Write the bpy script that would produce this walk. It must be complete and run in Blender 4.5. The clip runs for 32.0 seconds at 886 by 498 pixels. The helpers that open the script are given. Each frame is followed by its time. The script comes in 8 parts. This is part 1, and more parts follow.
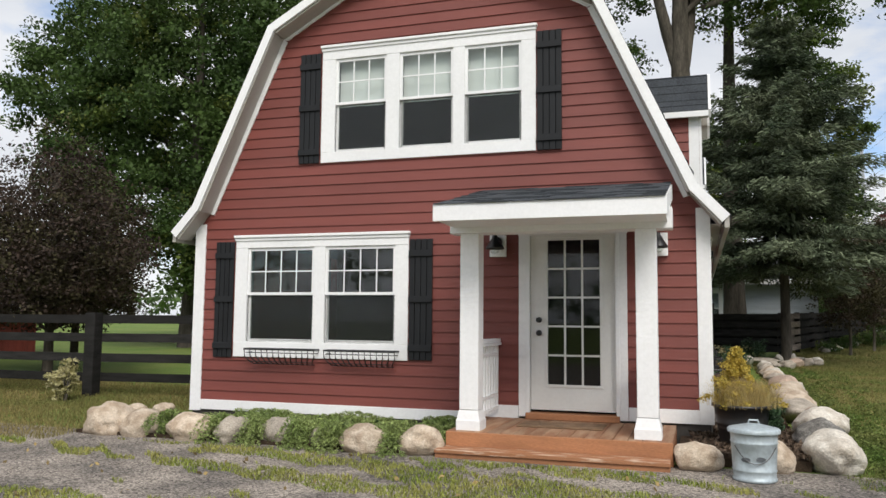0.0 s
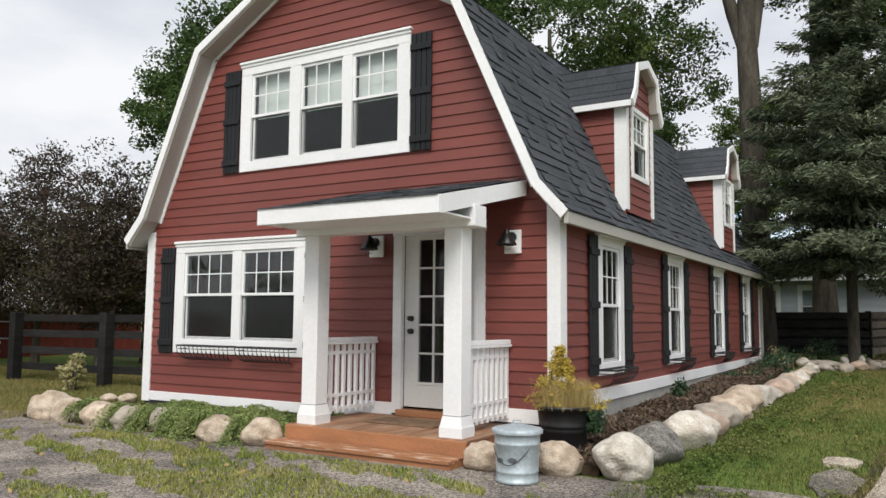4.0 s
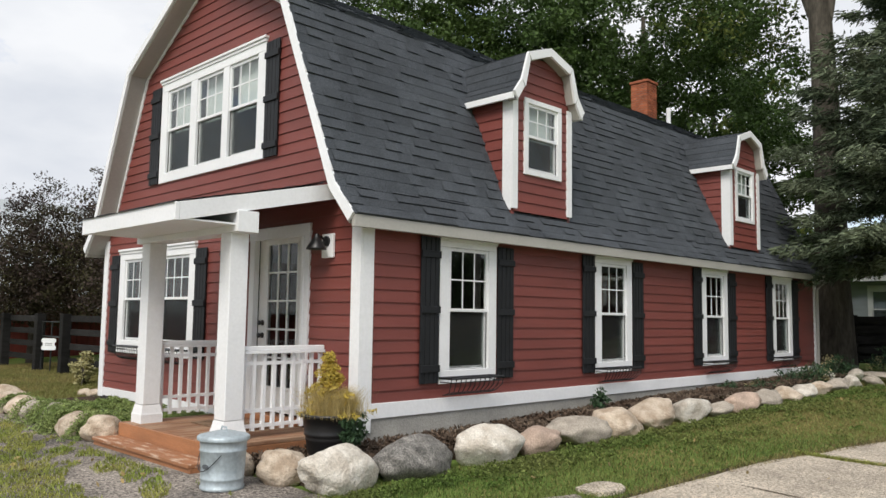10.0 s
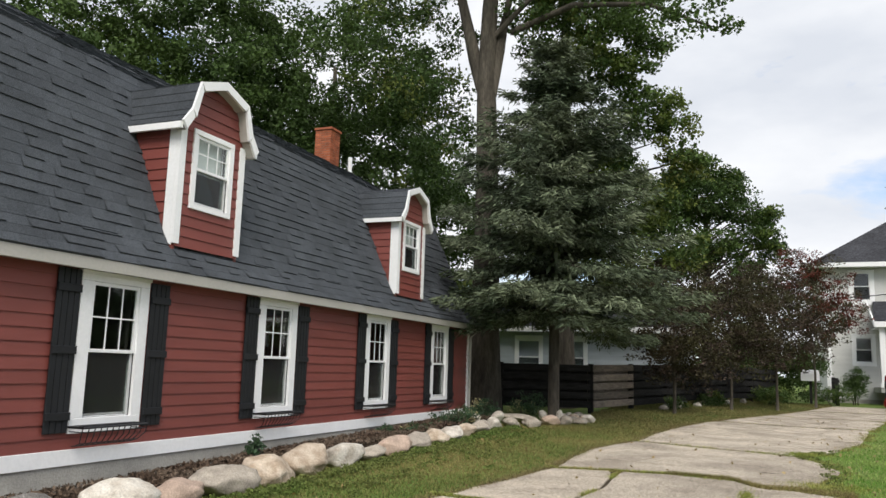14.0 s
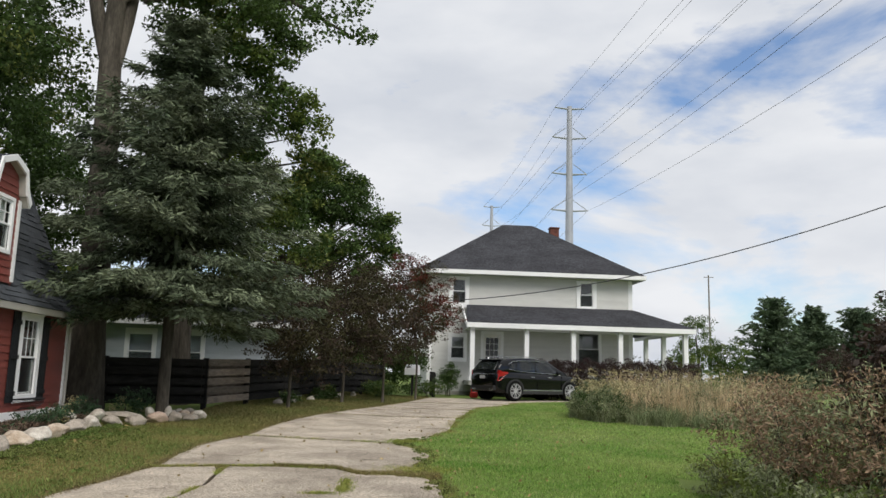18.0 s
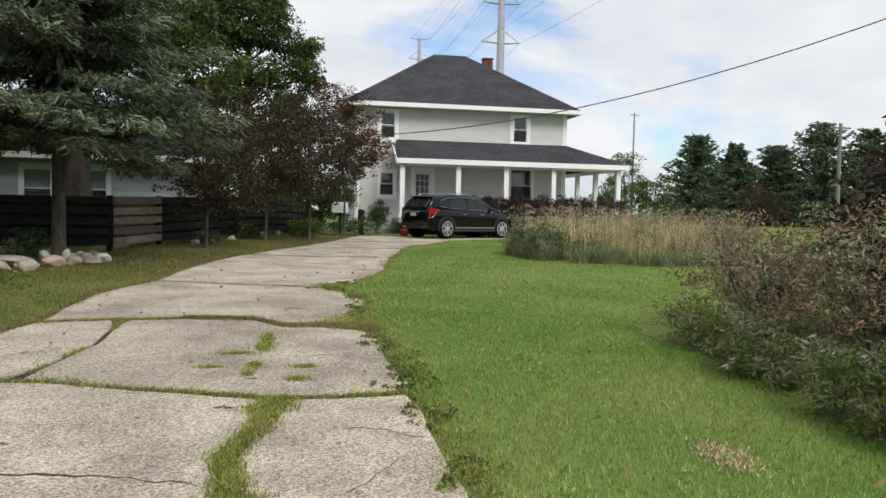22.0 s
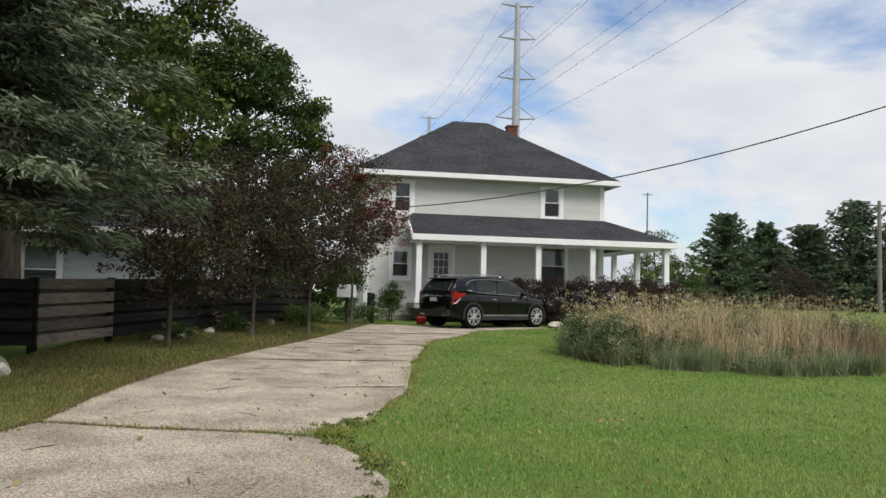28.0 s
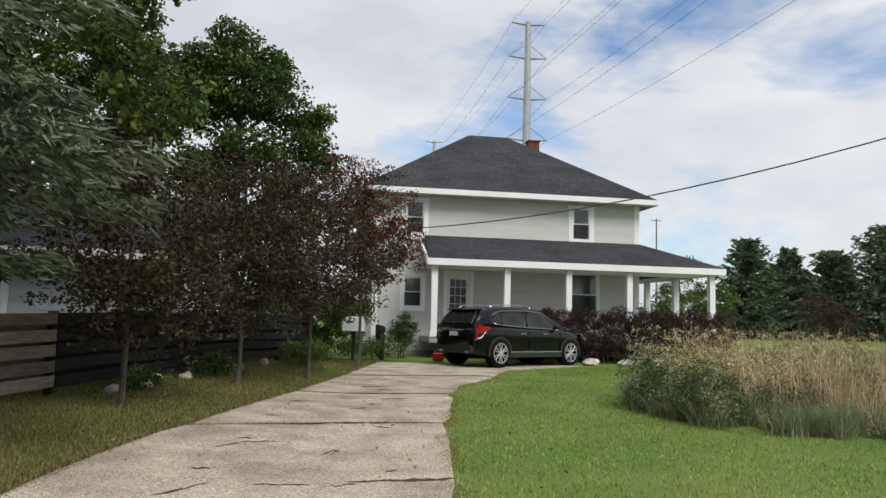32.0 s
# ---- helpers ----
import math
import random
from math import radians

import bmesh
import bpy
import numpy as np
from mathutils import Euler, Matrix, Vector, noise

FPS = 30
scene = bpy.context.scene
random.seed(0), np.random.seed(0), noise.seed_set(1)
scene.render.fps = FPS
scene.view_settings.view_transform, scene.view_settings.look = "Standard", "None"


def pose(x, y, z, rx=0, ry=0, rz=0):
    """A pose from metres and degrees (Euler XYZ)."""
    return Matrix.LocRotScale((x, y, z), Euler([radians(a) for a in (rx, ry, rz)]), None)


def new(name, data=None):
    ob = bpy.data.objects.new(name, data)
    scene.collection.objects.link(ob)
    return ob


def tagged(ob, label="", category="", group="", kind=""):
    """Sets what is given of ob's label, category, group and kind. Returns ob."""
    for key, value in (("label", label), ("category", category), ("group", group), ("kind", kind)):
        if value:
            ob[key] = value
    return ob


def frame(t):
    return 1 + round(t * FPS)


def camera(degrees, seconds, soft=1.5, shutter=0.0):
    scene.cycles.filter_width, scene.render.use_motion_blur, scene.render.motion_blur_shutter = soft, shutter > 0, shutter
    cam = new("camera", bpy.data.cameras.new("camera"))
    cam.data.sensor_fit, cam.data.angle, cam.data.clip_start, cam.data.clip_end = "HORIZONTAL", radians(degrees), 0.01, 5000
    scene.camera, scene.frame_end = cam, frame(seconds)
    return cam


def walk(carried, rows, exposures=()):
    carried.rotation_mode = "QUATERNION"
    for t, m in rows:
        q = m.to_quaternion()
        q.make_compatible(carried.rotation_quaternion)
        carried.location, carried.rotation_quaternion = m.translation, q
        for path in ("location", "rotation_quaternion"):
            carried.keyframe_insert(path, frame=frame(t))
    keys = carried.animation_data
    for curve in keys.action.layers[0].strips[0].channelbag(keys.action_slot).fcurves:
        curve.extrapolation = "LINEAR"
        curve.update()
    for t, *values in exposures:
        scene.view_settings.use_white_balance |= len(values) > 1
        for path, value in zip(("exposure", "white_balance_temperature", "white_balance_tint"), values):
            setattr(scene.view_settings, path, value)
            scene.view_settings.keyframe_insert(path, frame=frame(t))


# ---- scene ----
cam = camera(59.0, 32.0)
METRES, EYE, TILT, LEAN, TURN = 18.5, 1.5, 0.0, 0.0, 18.0
ROWS = [
    (0.0, 0.0, 0.0, 0.0, -0.05, 5.3, -0.54),
    (0.5, 0.0235, -0.0001, 0.0001, 1.32, 5.33, -0.58),
    (1.0, 0.0478, -0.0001, 0.0001, 2.05, 5.27, -0.61),
    (1.5, 0.0726, 0.0036, -0.0006, 3.21, 5.21, -0.63),
    (2.0, 0.1001, 0.0043, -0.0012, 4.83, 5.22, -0.57),
    (2.5, 0.1254, 0.0045, 0.0006, 6.13, 5.21, -0.6),
    (3.0, 0.1479, 0.0082, 0.0017, 7.69, 5.17, -0.58),
    (3.5, 0.1702, 0.0077, 0.0009, 10.3, 5.17, -0.54),
    (5.5, 0.258, 0.0238, 0.0026, 18.13, 5.12, -0.52),
    (6.0, 0.2774, 0.0285, 0.0031, 19.31, 5.12, -0.55),
    (6.5, 0.2991, 0.0342, 0.0023, 21.1, 5.1, -0.5),
    (7.0, 0.3195, 0.0427, 0.0026, 22.56, 5.07, -0.52),
    (7.5, 0.3355, 0.0533, 0.0042, 23.9, 5.06, -0.52),
    (8.0, 0.3511, 0.0633, 0.0038, 25.58, 5.01, -0.53),
    (8.5, 0.366, 0.0706, 0.0047, 26.51, 5.04, -0.6),
    (9.0, 0.3779, 0.0802, 0.0049, 26.89, 4.99, -0.69),
    (9.5, 0.3887, 0.0879, 0.0057, 26.96, 4.99, -0.69),
    (10.0, 0.3979, 0.093, 0.0062, 26.96, 5.06, -0.83),
    (10.5, 0.4018, 0.0963, 0.0073, 26.71, 5.38, -0.9),
    (11.0, 0.4024, 0.0989, 0.0071, 25.45, 5.98, -1.06),
    (11.5, 0.4037, 0.1011, 0.0069, 23.21, 6.63, -1.2),
    (12.0, 0.4058, 0.1015, 0.008, 19.89, 7.14, -1.4),
    (12.5, 0.4076, 0.1023, 0.0075, 16.32, 7.71, -1.46),
    (13.0, 0.4082, 0.1038, 0.0075, 12.39, 8.12, -1.57),
    (13.5, 0.4094, 0.105, 0.008, 8.28, 8.38, -1.67),
    (14.0, 0.4107, 0.1035, 0.0085, 4.16, 8.55, -1.76),
    (14.5, 0.4116, 0.1055, 0.0081, -0.04, 8.77, -1.75),
    (16.5, 0.4145, 0.1096, 0.0082, -14.06, 9.16, -1.68),
    (17.0, 0.415, 0.1101, 0.0081, -17.82, 9.23, -1.69),
    (17.5, 0.4158, 0.1126, 0.0066, -20.66, 9.31, -1.65),
    (18.0, 0.4168, 0.1123, 0.0058, -22.82, 9.09, -1.56),
    (18.5, 0.4181, 0.1148, 0.003, -24.52, 8.19, -1.44),
    (19.0, 0.4199, 0.1177, 0.0006, -25.87, 5.71, -1.33),
    (19.5, 0.4215, 0.1196, -0.0006, -27.06, 2.42, -1.34),
    (20.0, 0.4238, 0.1261, -0.001, -27.7, -0.06, -1.27),
    (20.5, 0.428, 0.141, 0.0004, -28.0, -1.6, -1.3),
    (21.0, 0.4336, 0.1572, 0.0009, -28.21, -2.33, -1.28),
    (21.5, 0.4399, 0.1748, 0.0035, -28.28, -2.6, -1.31),
    (22.0, 0.4437, 0.1922, 0.006, -28.19, -2.61, -1.28),
    (22.5, 0.4475, 0.2091, 0.0078, -28.16, -2.21, -1.34),
    (23.0, 0.454, 0.2278, 0.0098, -28.12, -1.3, -1.3),
    (23.5, 0.4599, 0.2459, 0.0092, -28.09, -0.37, -1.33),
    (24.0, 0.4661, 0.2662, 0.0105, -28.05, 0.26, -1.4),
    (24.5, 0.4753, 0.2872, 0.0108, -28.01, 0.82, -1.39),
    (25.0, 0.4832, 0.3068, 0.0105, -28.0, 1.28, -1.38),
    (25.5, 0.4903, 0.3273, 0.0116, -27.98, 1.7, -1.4),
    (26.0, 0.5003, 0.3474, 0.0123, -27.93, 2.15, -1.37),
    (26.5, 0.5097, 0.3698, 0.0124, -27.89, 2.61, -1.37),
    (28.5, 0.5465, 0.4655, 0.0148, -27.7, 3.32, -1.48),
    (29.0, 0.5561, 0.489, 0.0167, -27.65, 3.39, -1.51),
    (29.5, 0.5631, 0.5142, 0.0175, -27.62, 3.56, -1.48),
    (30.0, 0.5696, 0.5387, 0.0174, -27.59, 3.82, -1.49),
    (30.5, 0.5765, 0.5635, 0.0185, -27.56, 4.01, -1.53),
    (31.0, 0.5816, 0.587, 0.0194, -27.55, 4.27, -1.55),
    (31.5, 0.5887, 0.6072, 0.02, -27.58, 4.64, -1.54),
    (32.0, 0.5976, 0.6261, 0.0218, -27.62, 5.25, -1.46),
]
walk(cam, [(t, pose(0, 0, EYE, TILT, LEAN, TURN) @ pose(METRES * x, METRES * y, METRES * z, 90 + pitch, roll, yaw)) for t, x, y, z, yaw, pitch, roll in ROWS],
     exposures=[(0.0, 0.13), (3.0, 0.16), (7.0, 0.10), (10.0, 0.15), (13.0, 0.28), (15.0, 0.14), (17.0, 0.0), (19.0, 0.05), (21.0, 0.13), (24.0, 0.05), (28.0, 0.0), (32.0, 0.0)])

# ---- world, sun, exposure ----
world = bpy.data.worlds.new("sky")
scene.world = world
world.use_nodes = True
wn, wl = world.node_tree.nodes, world.node_tree.links
wn.clear()
SUN_EL, SUN_ROT = radians(46), radians(152)
w_out = wn.new("ShaderNodeOutputWorld")
w_bg = wn.new("ShaderNodeBackground")
w_sky = wn.new("ShaderNodeTexSky")
w_sky.sky_type, w_sky.sun_disc = "NISHITA", False
w_sky.sun_elevation, w_sky.sun_rotation = SUN_EL, SUN_ROT
w_tc = wn.new("ShaderNodeTexCoord")
w_map = wn.new("ShaderNodeMapping")
w_map.inputs["Scale"].default_value = (1.0, 1.0, 2.6)
w_map.inputs["Location"].default_value = (0.35, 0.1, 0.0)
w_n1 = wn.new("ShaderNodeTexNoise")
w_n1.inputs["Scale"].default_value, w_n1.inputs["Detail"].default_value, w_n1.inputs["Roughness"].default_value = 2.2, 9, 0.56
w_n1.inputs["Distortion"].default_value = 0.25
w_r1 = wn.new("ShaderNodeValToRGB")
w_r1.color_ramp.elements[0].position, w_r1.color_ramp.elements[1].position = 0.35, 0.455
w_n2 = wn.new("ShaderNodeTexNoise")
w_n2.inputs["Scale"].default_value, w_n2.inputs["Detail"].default_value = 3.4, 7
w_r2 = wn.new("ShaderNodeValToRGB")
w_r2.color_ramp.elements[0].position, w_r2.color_ramp.elements[1].position = 0.34, 0.62
w_r2.color_ramp.elements[0].color, w_r2.color_ramp.elements[1].color = (6.7, 7.05, 7.7, 1), (8.9, 9.05, 9.35, 1)
w_mix = wn.new("ShaderNodeMix")
w_mix.data_type = "RGBA"
w_gain = wn.new("ShaderNodeMix")
w_gain.data_type, w_gain.blend_type = "RGBA", "MULTIPLY"
w_gain.inputs["Factor"].default_value, w_gain.inputs["B"].default_value = 1.0, (1.45, 1.55, 1.7, 1)
for a, b in ((w_tc.outputs["Generated"], w_map.inputs["Vector"]), (w_map.outputs["Vector"], w_n1.inputs["Vector"]), (w_map.outputs["Vector"], w_n2.inputs["Vector"]),
             (w_n1.outputs["Fac"], w_r1.inputs["Fac"]), (w_n2.outputs["Fac"], w_r2.inputs["Fac"]), (w_sky.outputs["Color"], w_gain.inputs["A"]),
             (w_r1.outputs["Color"], w_mix.inputs["Factor"]), (w_gain.outputs["Result"], w_mix.inputs["A"]), (w_r2.outputs["Color"], w_mix.inputs["B"]),
             (w_mix.outputs["Result"], w_bg.inputs["Color"]), (w_bg.outputs["Background"], w_out.inputs["Surface"])):
    wl.new(a, b)
w_bg.inputs["Strength"].default_value = 0.095
sun = new("sun", bpy.data.lights.new("sun", "SUN"))
sun.data.energy, sun.data.angle, sun.data.color = 2.6, radians(28), (1.0, 0.95, 0.88)
sun.matrix_world = pose(0, 0, 40, 44, 0, 28)


# ---- materials ----
def mat(name, col, rough=0.6, var=0.12, scale=4.0, bump=0.15, bscale=60.0, metal=0.0, rnd=0.0, island=0.0, col2=None, mid=0.5, width=0.2, stretch=(1, 1, 1), spec=0.5, trans=0.0, cell=0.0, cscale=60.0):
    """A procedural surface: two colours mixed by broad noise, fine grain, a step of brightness from piece to piece, and fine relief."""
    m = bpy.data.materials.new(name)
    m.use_nodes = True
    n, l = m.node_tree.nodes, m.node_tree.links
    p = n["Principled BSDF"]
    tc, mp = n.new("ShaderNodeTexCoord"), n.new("ShaderNodeMapping")
    mp.inputs["Scale"].default_value = stretch
    l.new(tc.outputs["Object"], mp.inputs["Vector"])
    big, fine = n.new("ShaderNodeTexNoise"), n.new("ShaderNodeTexNoise")
    big.inputs["Scale"].default_value, big.inputs["Detail"].default_value = scale, 6
    fine.inputs["Scale"].default_value, fine.inputs["Detail"].default_value = bscale, 4
    l.new(mp.outputs["Vector"], big.inputs["Vector"])
    l.new(mp.outputs["Vector"], fine.inputs["Vector"])
    ramp = n.new("ShaderNodeValToRGB")
    e = ramp.color_ramp.elements
    e[0].position, e[1].position = max(0, mid - width), min(1, mid + width)
    c2 = col2 or tuple(c * (1 + var) for c in col)
    c1 = col if col2 else tuple(c * (1 - var) for c in col)
    e[0].color, e[1].color = (*c1, 1), (*c2, 1)
    l.new(big.outputs["Fac"], ramp.inputs["Fac"])
    hsv = n.new("ShaderNodeHueSaturation")
    l.new(ramp.outputs["Color"], hsv.inputs["Color"])
    grain = n.new("ShaderNodeMapRange")
    grain.inputs["From Min"].default_value, grain.inputs["From Max"].default_value = 0.25, 0.75
    grain.inputs["To Min"].default_value, grain.inputs["To Max"].default_value = 1 - var, 1 + var
    l.new(fine.outputs["Fac"], grain.inputs["Value"])
    value = grain.outputs["Result"]
    for amount, node_type, socket in ((rnd, "ShaderNodeObjectInfo", "Random"), (island, "ShaderNodeNewGeometry", "Random Per Island")):
        if amount:
            src, rg, mul = n.new(node_type), n.new("ShaderNodeMapRange"), n.new("ShaderNodeMath")
            rg.inputs["To Min"].default_value, rg.inputs["To Max"].default_value = 1 - amount, 1 + amount
            l.new(src.outputs[socket], rg.inputs["Value"])
            mul.operation = "MULTIPLY"
            l.new(value, mul.inputs[0])
            l.new(rg.outputs["Result"], mul.inputs[1])
            value = mul.outputs["Value"]
    if cell:
        vo, sep, rg, mul = n.new("ShaderNodeTexVoronoi"), n.new("ShaderNodeSeparateColor"), n.new("ShaderNodeMapRange"), n.new("ShaderNodeMath")
        vo.inputs["Scale"].default_value = cscale
        l.new(mp.outputs["Vector"], vo.inputs["Vector"])
        l.new(vo.outputs["Color"], sep.inputs["Color"])
        rg.inputs["To Min"].default_value, rg.inputs["To Max"].default_value = 1 - cell, 1 + cell
        l.new(sep.outputs["Red"], rg.inputs["Value"])
        mul.operation = "MULTIPLY"
        l.new(value, mul.inputs[0])
        l.new(rg.outputs["Result"], mul.inputs[1])
        value = mul.outputs["Value"]
    l.new(value, hsv.inputs["Value"])
    l.new(hsv.outputs["Color"], p.inputs["Base Color"])
    p.inputs["Roughness"].default_value, p.inputs["Metallic"].default_value = rough, metal
    p.inputs["Specular IOR Level"].default_value = spec
    if bump:
        b = n.new("ShaderNodeBump")
        b.inputs["Strength"].default_value, b.inputs["Distance"].default_value = bump, 0.02
        l.new(fine.outputs["Fac"], b.inputs["Height"])
        l.new(b.outputs["Normal"], p.inputs["Normal"])
    if trans:
        tr, add, out = n.new("ShaderNodeBsdfTranslucent"), n.new("ShaderNodeMixShader"), n["Material Output"]
        l.new(hsv.outputs["Color"], tr.inputs["Color"])
        add.inputs["Fac"].default_value = trans
        l.new(p.outputs["BSDF"], add.inputs[1])
        l.new(tr.outputs["BSDF"], add.inputs[2])
        l.new(add.outputs["Shader"], out.inputs["Surface"])
    return m


def glass(name, tint=(0.9, 0.93, 0.92), see=1.0, dark=(0.02, 0.02, 0.022), low=0.03):
    """A thin pane: it lets light through, and mirrors by Fresnel; see below 1 is an insect screen or tinted film."""
    m = bpy.data.materials.new(name)
    m.use_nodes = True
    n, l = m.node_tree.nodes, m.node_tree.links
    n.remove(n["Principled BSDF"])
    tr, gl, di = n.new("ShaderNodeBsdfTransparent"), n.new("ShaderNodeBsdfGlossy"), n.new("ShaderNodeBsdfDiffuse")
    tr.inputs["Color"].default_value, di.inputs["Color"].default_value = (*tint, 1), (*dark, 1)
    gl.inputs["Roughness"].default_value = 0.02 if see == 1 else 0.2
    lw, pw, fr, m1, m2 = n.new("ShaderNodeLayerWeight"), n.new("ShaderNodeMath"), n.new("ShaderNodeMapRange"), n.new("ShaderNodeMixShader"), n.new("ShaderNodeMixShader")
    pw.operation, pw.inputs[1].default_value = "POWER", 4.0
    l.new(lw.outputs["Facing"], pw.inputs[0])
    l.new(pw.outputs["Value"], fr.inputs["Value"])
    fr.inputs["To Min"].default_value, fr.inputs["To Max"].default_value = (low, 0.75) if see == 1 else (0.01, 0.25)
    m1.inputs["Fac"].default_value = 1 - see
    l.new(tr.outputs["BSDF"], m1.inputs[1])
    l.new(di.outputs["BSDF"], m1.inputs[2])
    l.new(fr.outputs["Result"], m2.inputs["Fac"])
    l.new(m1.outputs["Shader"], m2.inputs[1])
    l.new(gl.outputs["BSDF"], m2.inputs[2])
    l.new(m2.outputs["Shader"], n["Material Output"].inputs["Surface"])
    return m


RED = mat("red_siding_paint", (0.185, 0.046, 0.036), 0.55, 0.10, 0.8, 0.25, 70, rnd=0.07, stretch=(1, 1, 6))
WHITE = mat("white_trim_paint", (0.82, 0.825, 0.83), 0.45, 0.04, 1.5, 0.06, 30)
CREAM = mat("cream_metal_fascia", (0.40, 0.385, 0.35), 0.45, 0.06, 1.0, 0.03, 30)
SHUTTER = mat("charcoal_shutter_paint", (0.012, 0.013, 0.015), 0.55, 0.2, 3, 0.15, 50, rnd=0.1, spec=0.3)
SHINGLE = mat("charcoal_asphalt_shingle", (0.060, 0.067, 0.076), 0.95, 0.18, 1.2, 0.6, 160, island=0.13, rnd=0.12, spec=0.25, cell=0.42, cscale=150)
GLASS = glass("window_glass", low=0.06)
# Same glass, tinted darker and mirroring less so the door panes look shaded.
DARKGLASS = glass("shaded_door_glass", tint=(0.7, 0.7, 0.7), low=0.035)
SCREEN = glass("insect_screen", see=0.72, dark=(0.036, 0.036, 0.038))
# White panel colour that imitates the sky mirrored in the upper panes.
SKYPANEL = mat("white_sky_reflection", (0.72, 0.74, 0.72), 0.8, 0.05, 3, 0.05, 20)
# Near-black plaster: the rooms' lack of light is put into the colour.
SHADE_PLASTER = mat("room_shade_plaster", (0.055, 0.050, 0.045), 0.8, 0.1, 2, 0.05, 30)
CONCRETE = mat("foundation_concrete", (0.33, 0.32, 0.29), 0.9, 0.15, 3, 0.4, 50)
WORN = mat("worn_deck_boards", (0.255, 0.125, 0.066), 0.75, 0.22, 2.5, 0.35, 45, rnd=0.16, col2=(0.36, 0.23, 0.145), mid=0.52, width=0.10, stretch=(4, 0.6, 4))
TREAD = mat("worn_step_tread", (0.33, 0.145, 0.066), 0.7, 0.2, 5.0, 0.35, 45, rnd=0.1, col2=(0.58, 0.42, 0.31), mid=0.60, width=0.07, stretch=(0.8, 4, 4))
DECK = mat("stained_cedar_deck", (0.33, 0.145, 0.066), 0.6, 0.22, 2.5, 0.3, 45, rnd=0.14, stretch=(0.6, 4, 4))
BLACK = mat("black_painted_metal", (0.012, 0.012, 0.013), 0.4, 0.15, 6, 0.05, 60, spec=0.6)
DOOR = mat("white_door_paint", (0.74, 0.74, 0.72), 0.4, 0.03, 2, 0.03, 30)
BRICK = mat("orange_chimney_brick", (0.33, 0.10, 0.045), 0.85, 0.25, 5, 0.4, 50, rnd=0.25)
MORTAR = mat("chimney_mortar", (0.30, 0.25, 0.21), 0.95, 0.1, 5, 0.3, 60)
GRASS = mat("lawn_turf", (0.090, 0.160, 0.030), 0.9, 0.25, 0.5, 0.5, 40, col2=(0.160, 0.195, 0.052), mid=0.5, width=0.22, spec=0.15)
BLADE = mat("grass_blades", (0.142, 0.284, 0.048), 0.7, 0.2, 0.6, 0.0, 30, col2=(0.290, 0.392, 0.110), width=0.13, island=0.5, trans=0.42, spec=0.2)
SLAB = mat("weathered_concrete_drive", (0.330, 0.282, 0.225), 0.92, 0.24, 1.5, 0.9, 75, rnd=0.09, col2=(0.53, 0.46, 0.37), width=0.15, spec=0.25, cell=0.55, cscale=85)
PATCH = mat("old_asphalt_gravel", (0.140, 0.126, 0.114), 0.95, 0.38, 1.4, 1.0, 50, col2=(0.31, 0.272, 0.235), width=0.13, spec=0.2, cell=0.65, cscale=58)
SOIL = mat("damp_brown_soil", (0.055, 0.038, 0.026), 0.95, 0.3, 6, 0.7, 60, spec=0.15)
MULCH = mat("bark_mulch", (0.070, 0.044, 0.030), 0.9, 0.3, 1.6, 0.4, 80, island=0.6, col2=(0.15, 0.115, 0.085), spec=0.2)
CLAP = mat("pale_grey_clapboard", (0.56, 0.56, 0.54), 0.6, 0.06, 0.9, 0.1, 40, rnd=0.03, stretch=(1, 1, 5))
FENCE = mat("black_stained_boards", (0.021, 0.020, 0.0195), 0.8, 0.35, 3, 0.3, 50, rnd=0.3, stretch=(1, 1, 5), spec=0.15)
GREYWOOD = mat("weathered_grey_boards", (0.18, 0.148, 0.122), 0.85, 0.3, 4, 0.4, 50, rnd=0.35, stretch=(1, 1, 6))
BARK = mat("grey_brown_bark", (0.074, 0.065, 0.052), 0.95, 0.35, 5, 0.9, 22, stretch=(1, 1, 0.25), spec=0.15)
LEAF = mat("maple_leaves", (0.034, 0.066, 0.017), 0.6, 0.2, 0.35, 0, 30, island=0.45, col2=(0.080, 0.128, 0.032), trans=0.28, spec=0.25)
# Yellow-green leaf colour; its share in darker crowns stands in for sunlit leaves.
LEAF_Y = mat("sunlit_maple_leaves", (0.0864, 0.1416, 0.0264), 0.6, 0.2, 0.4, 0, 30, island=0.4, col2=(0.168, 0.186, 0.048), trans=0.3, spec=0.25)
NEEDLE = mat("blue_green_spruce_needles", (0.048, 0.070, 0.040), 0.7, 0.2, 0.8, 0, 30, island=0.65, col2=(0.165, 0.192, 0.118), trans=0.1, spec=0.2)
PINE = mat("green_pine_needles", (0.062, 0.100, 0.056), 0.7, 0.2, 0.6, 0, 30, island=0.45, col2=(0.125, 0.170, 0.092), trans=0.1, spec=0.2)
PURPLE = mat("dark_purple_leaves", (0.036, 0.024, 0.020), 0.6, 0.2, 0.5, 0, 30, island=0.45, col2=(0.066, 0.046, 0.032), trans=0.2, spec=0.25)
BRONZE = mat("bronze_crabapple_leaves", (0.042, 0.032, 0.020), 0.65, 0.2, 0.9, 0, 30, island=0.5, col2=(0.064, 0.062, 0.028), trans=0.2, spec=0.15)
REDLEAF = mat("crimson_autumn_leaves", (0.100, 0.016, 0.012), 0.6, 0.2, 0.5, 0, 30, island=0.45, col2=(0.125, 0.032, 0.016), trans=0.2, spec=0.25)


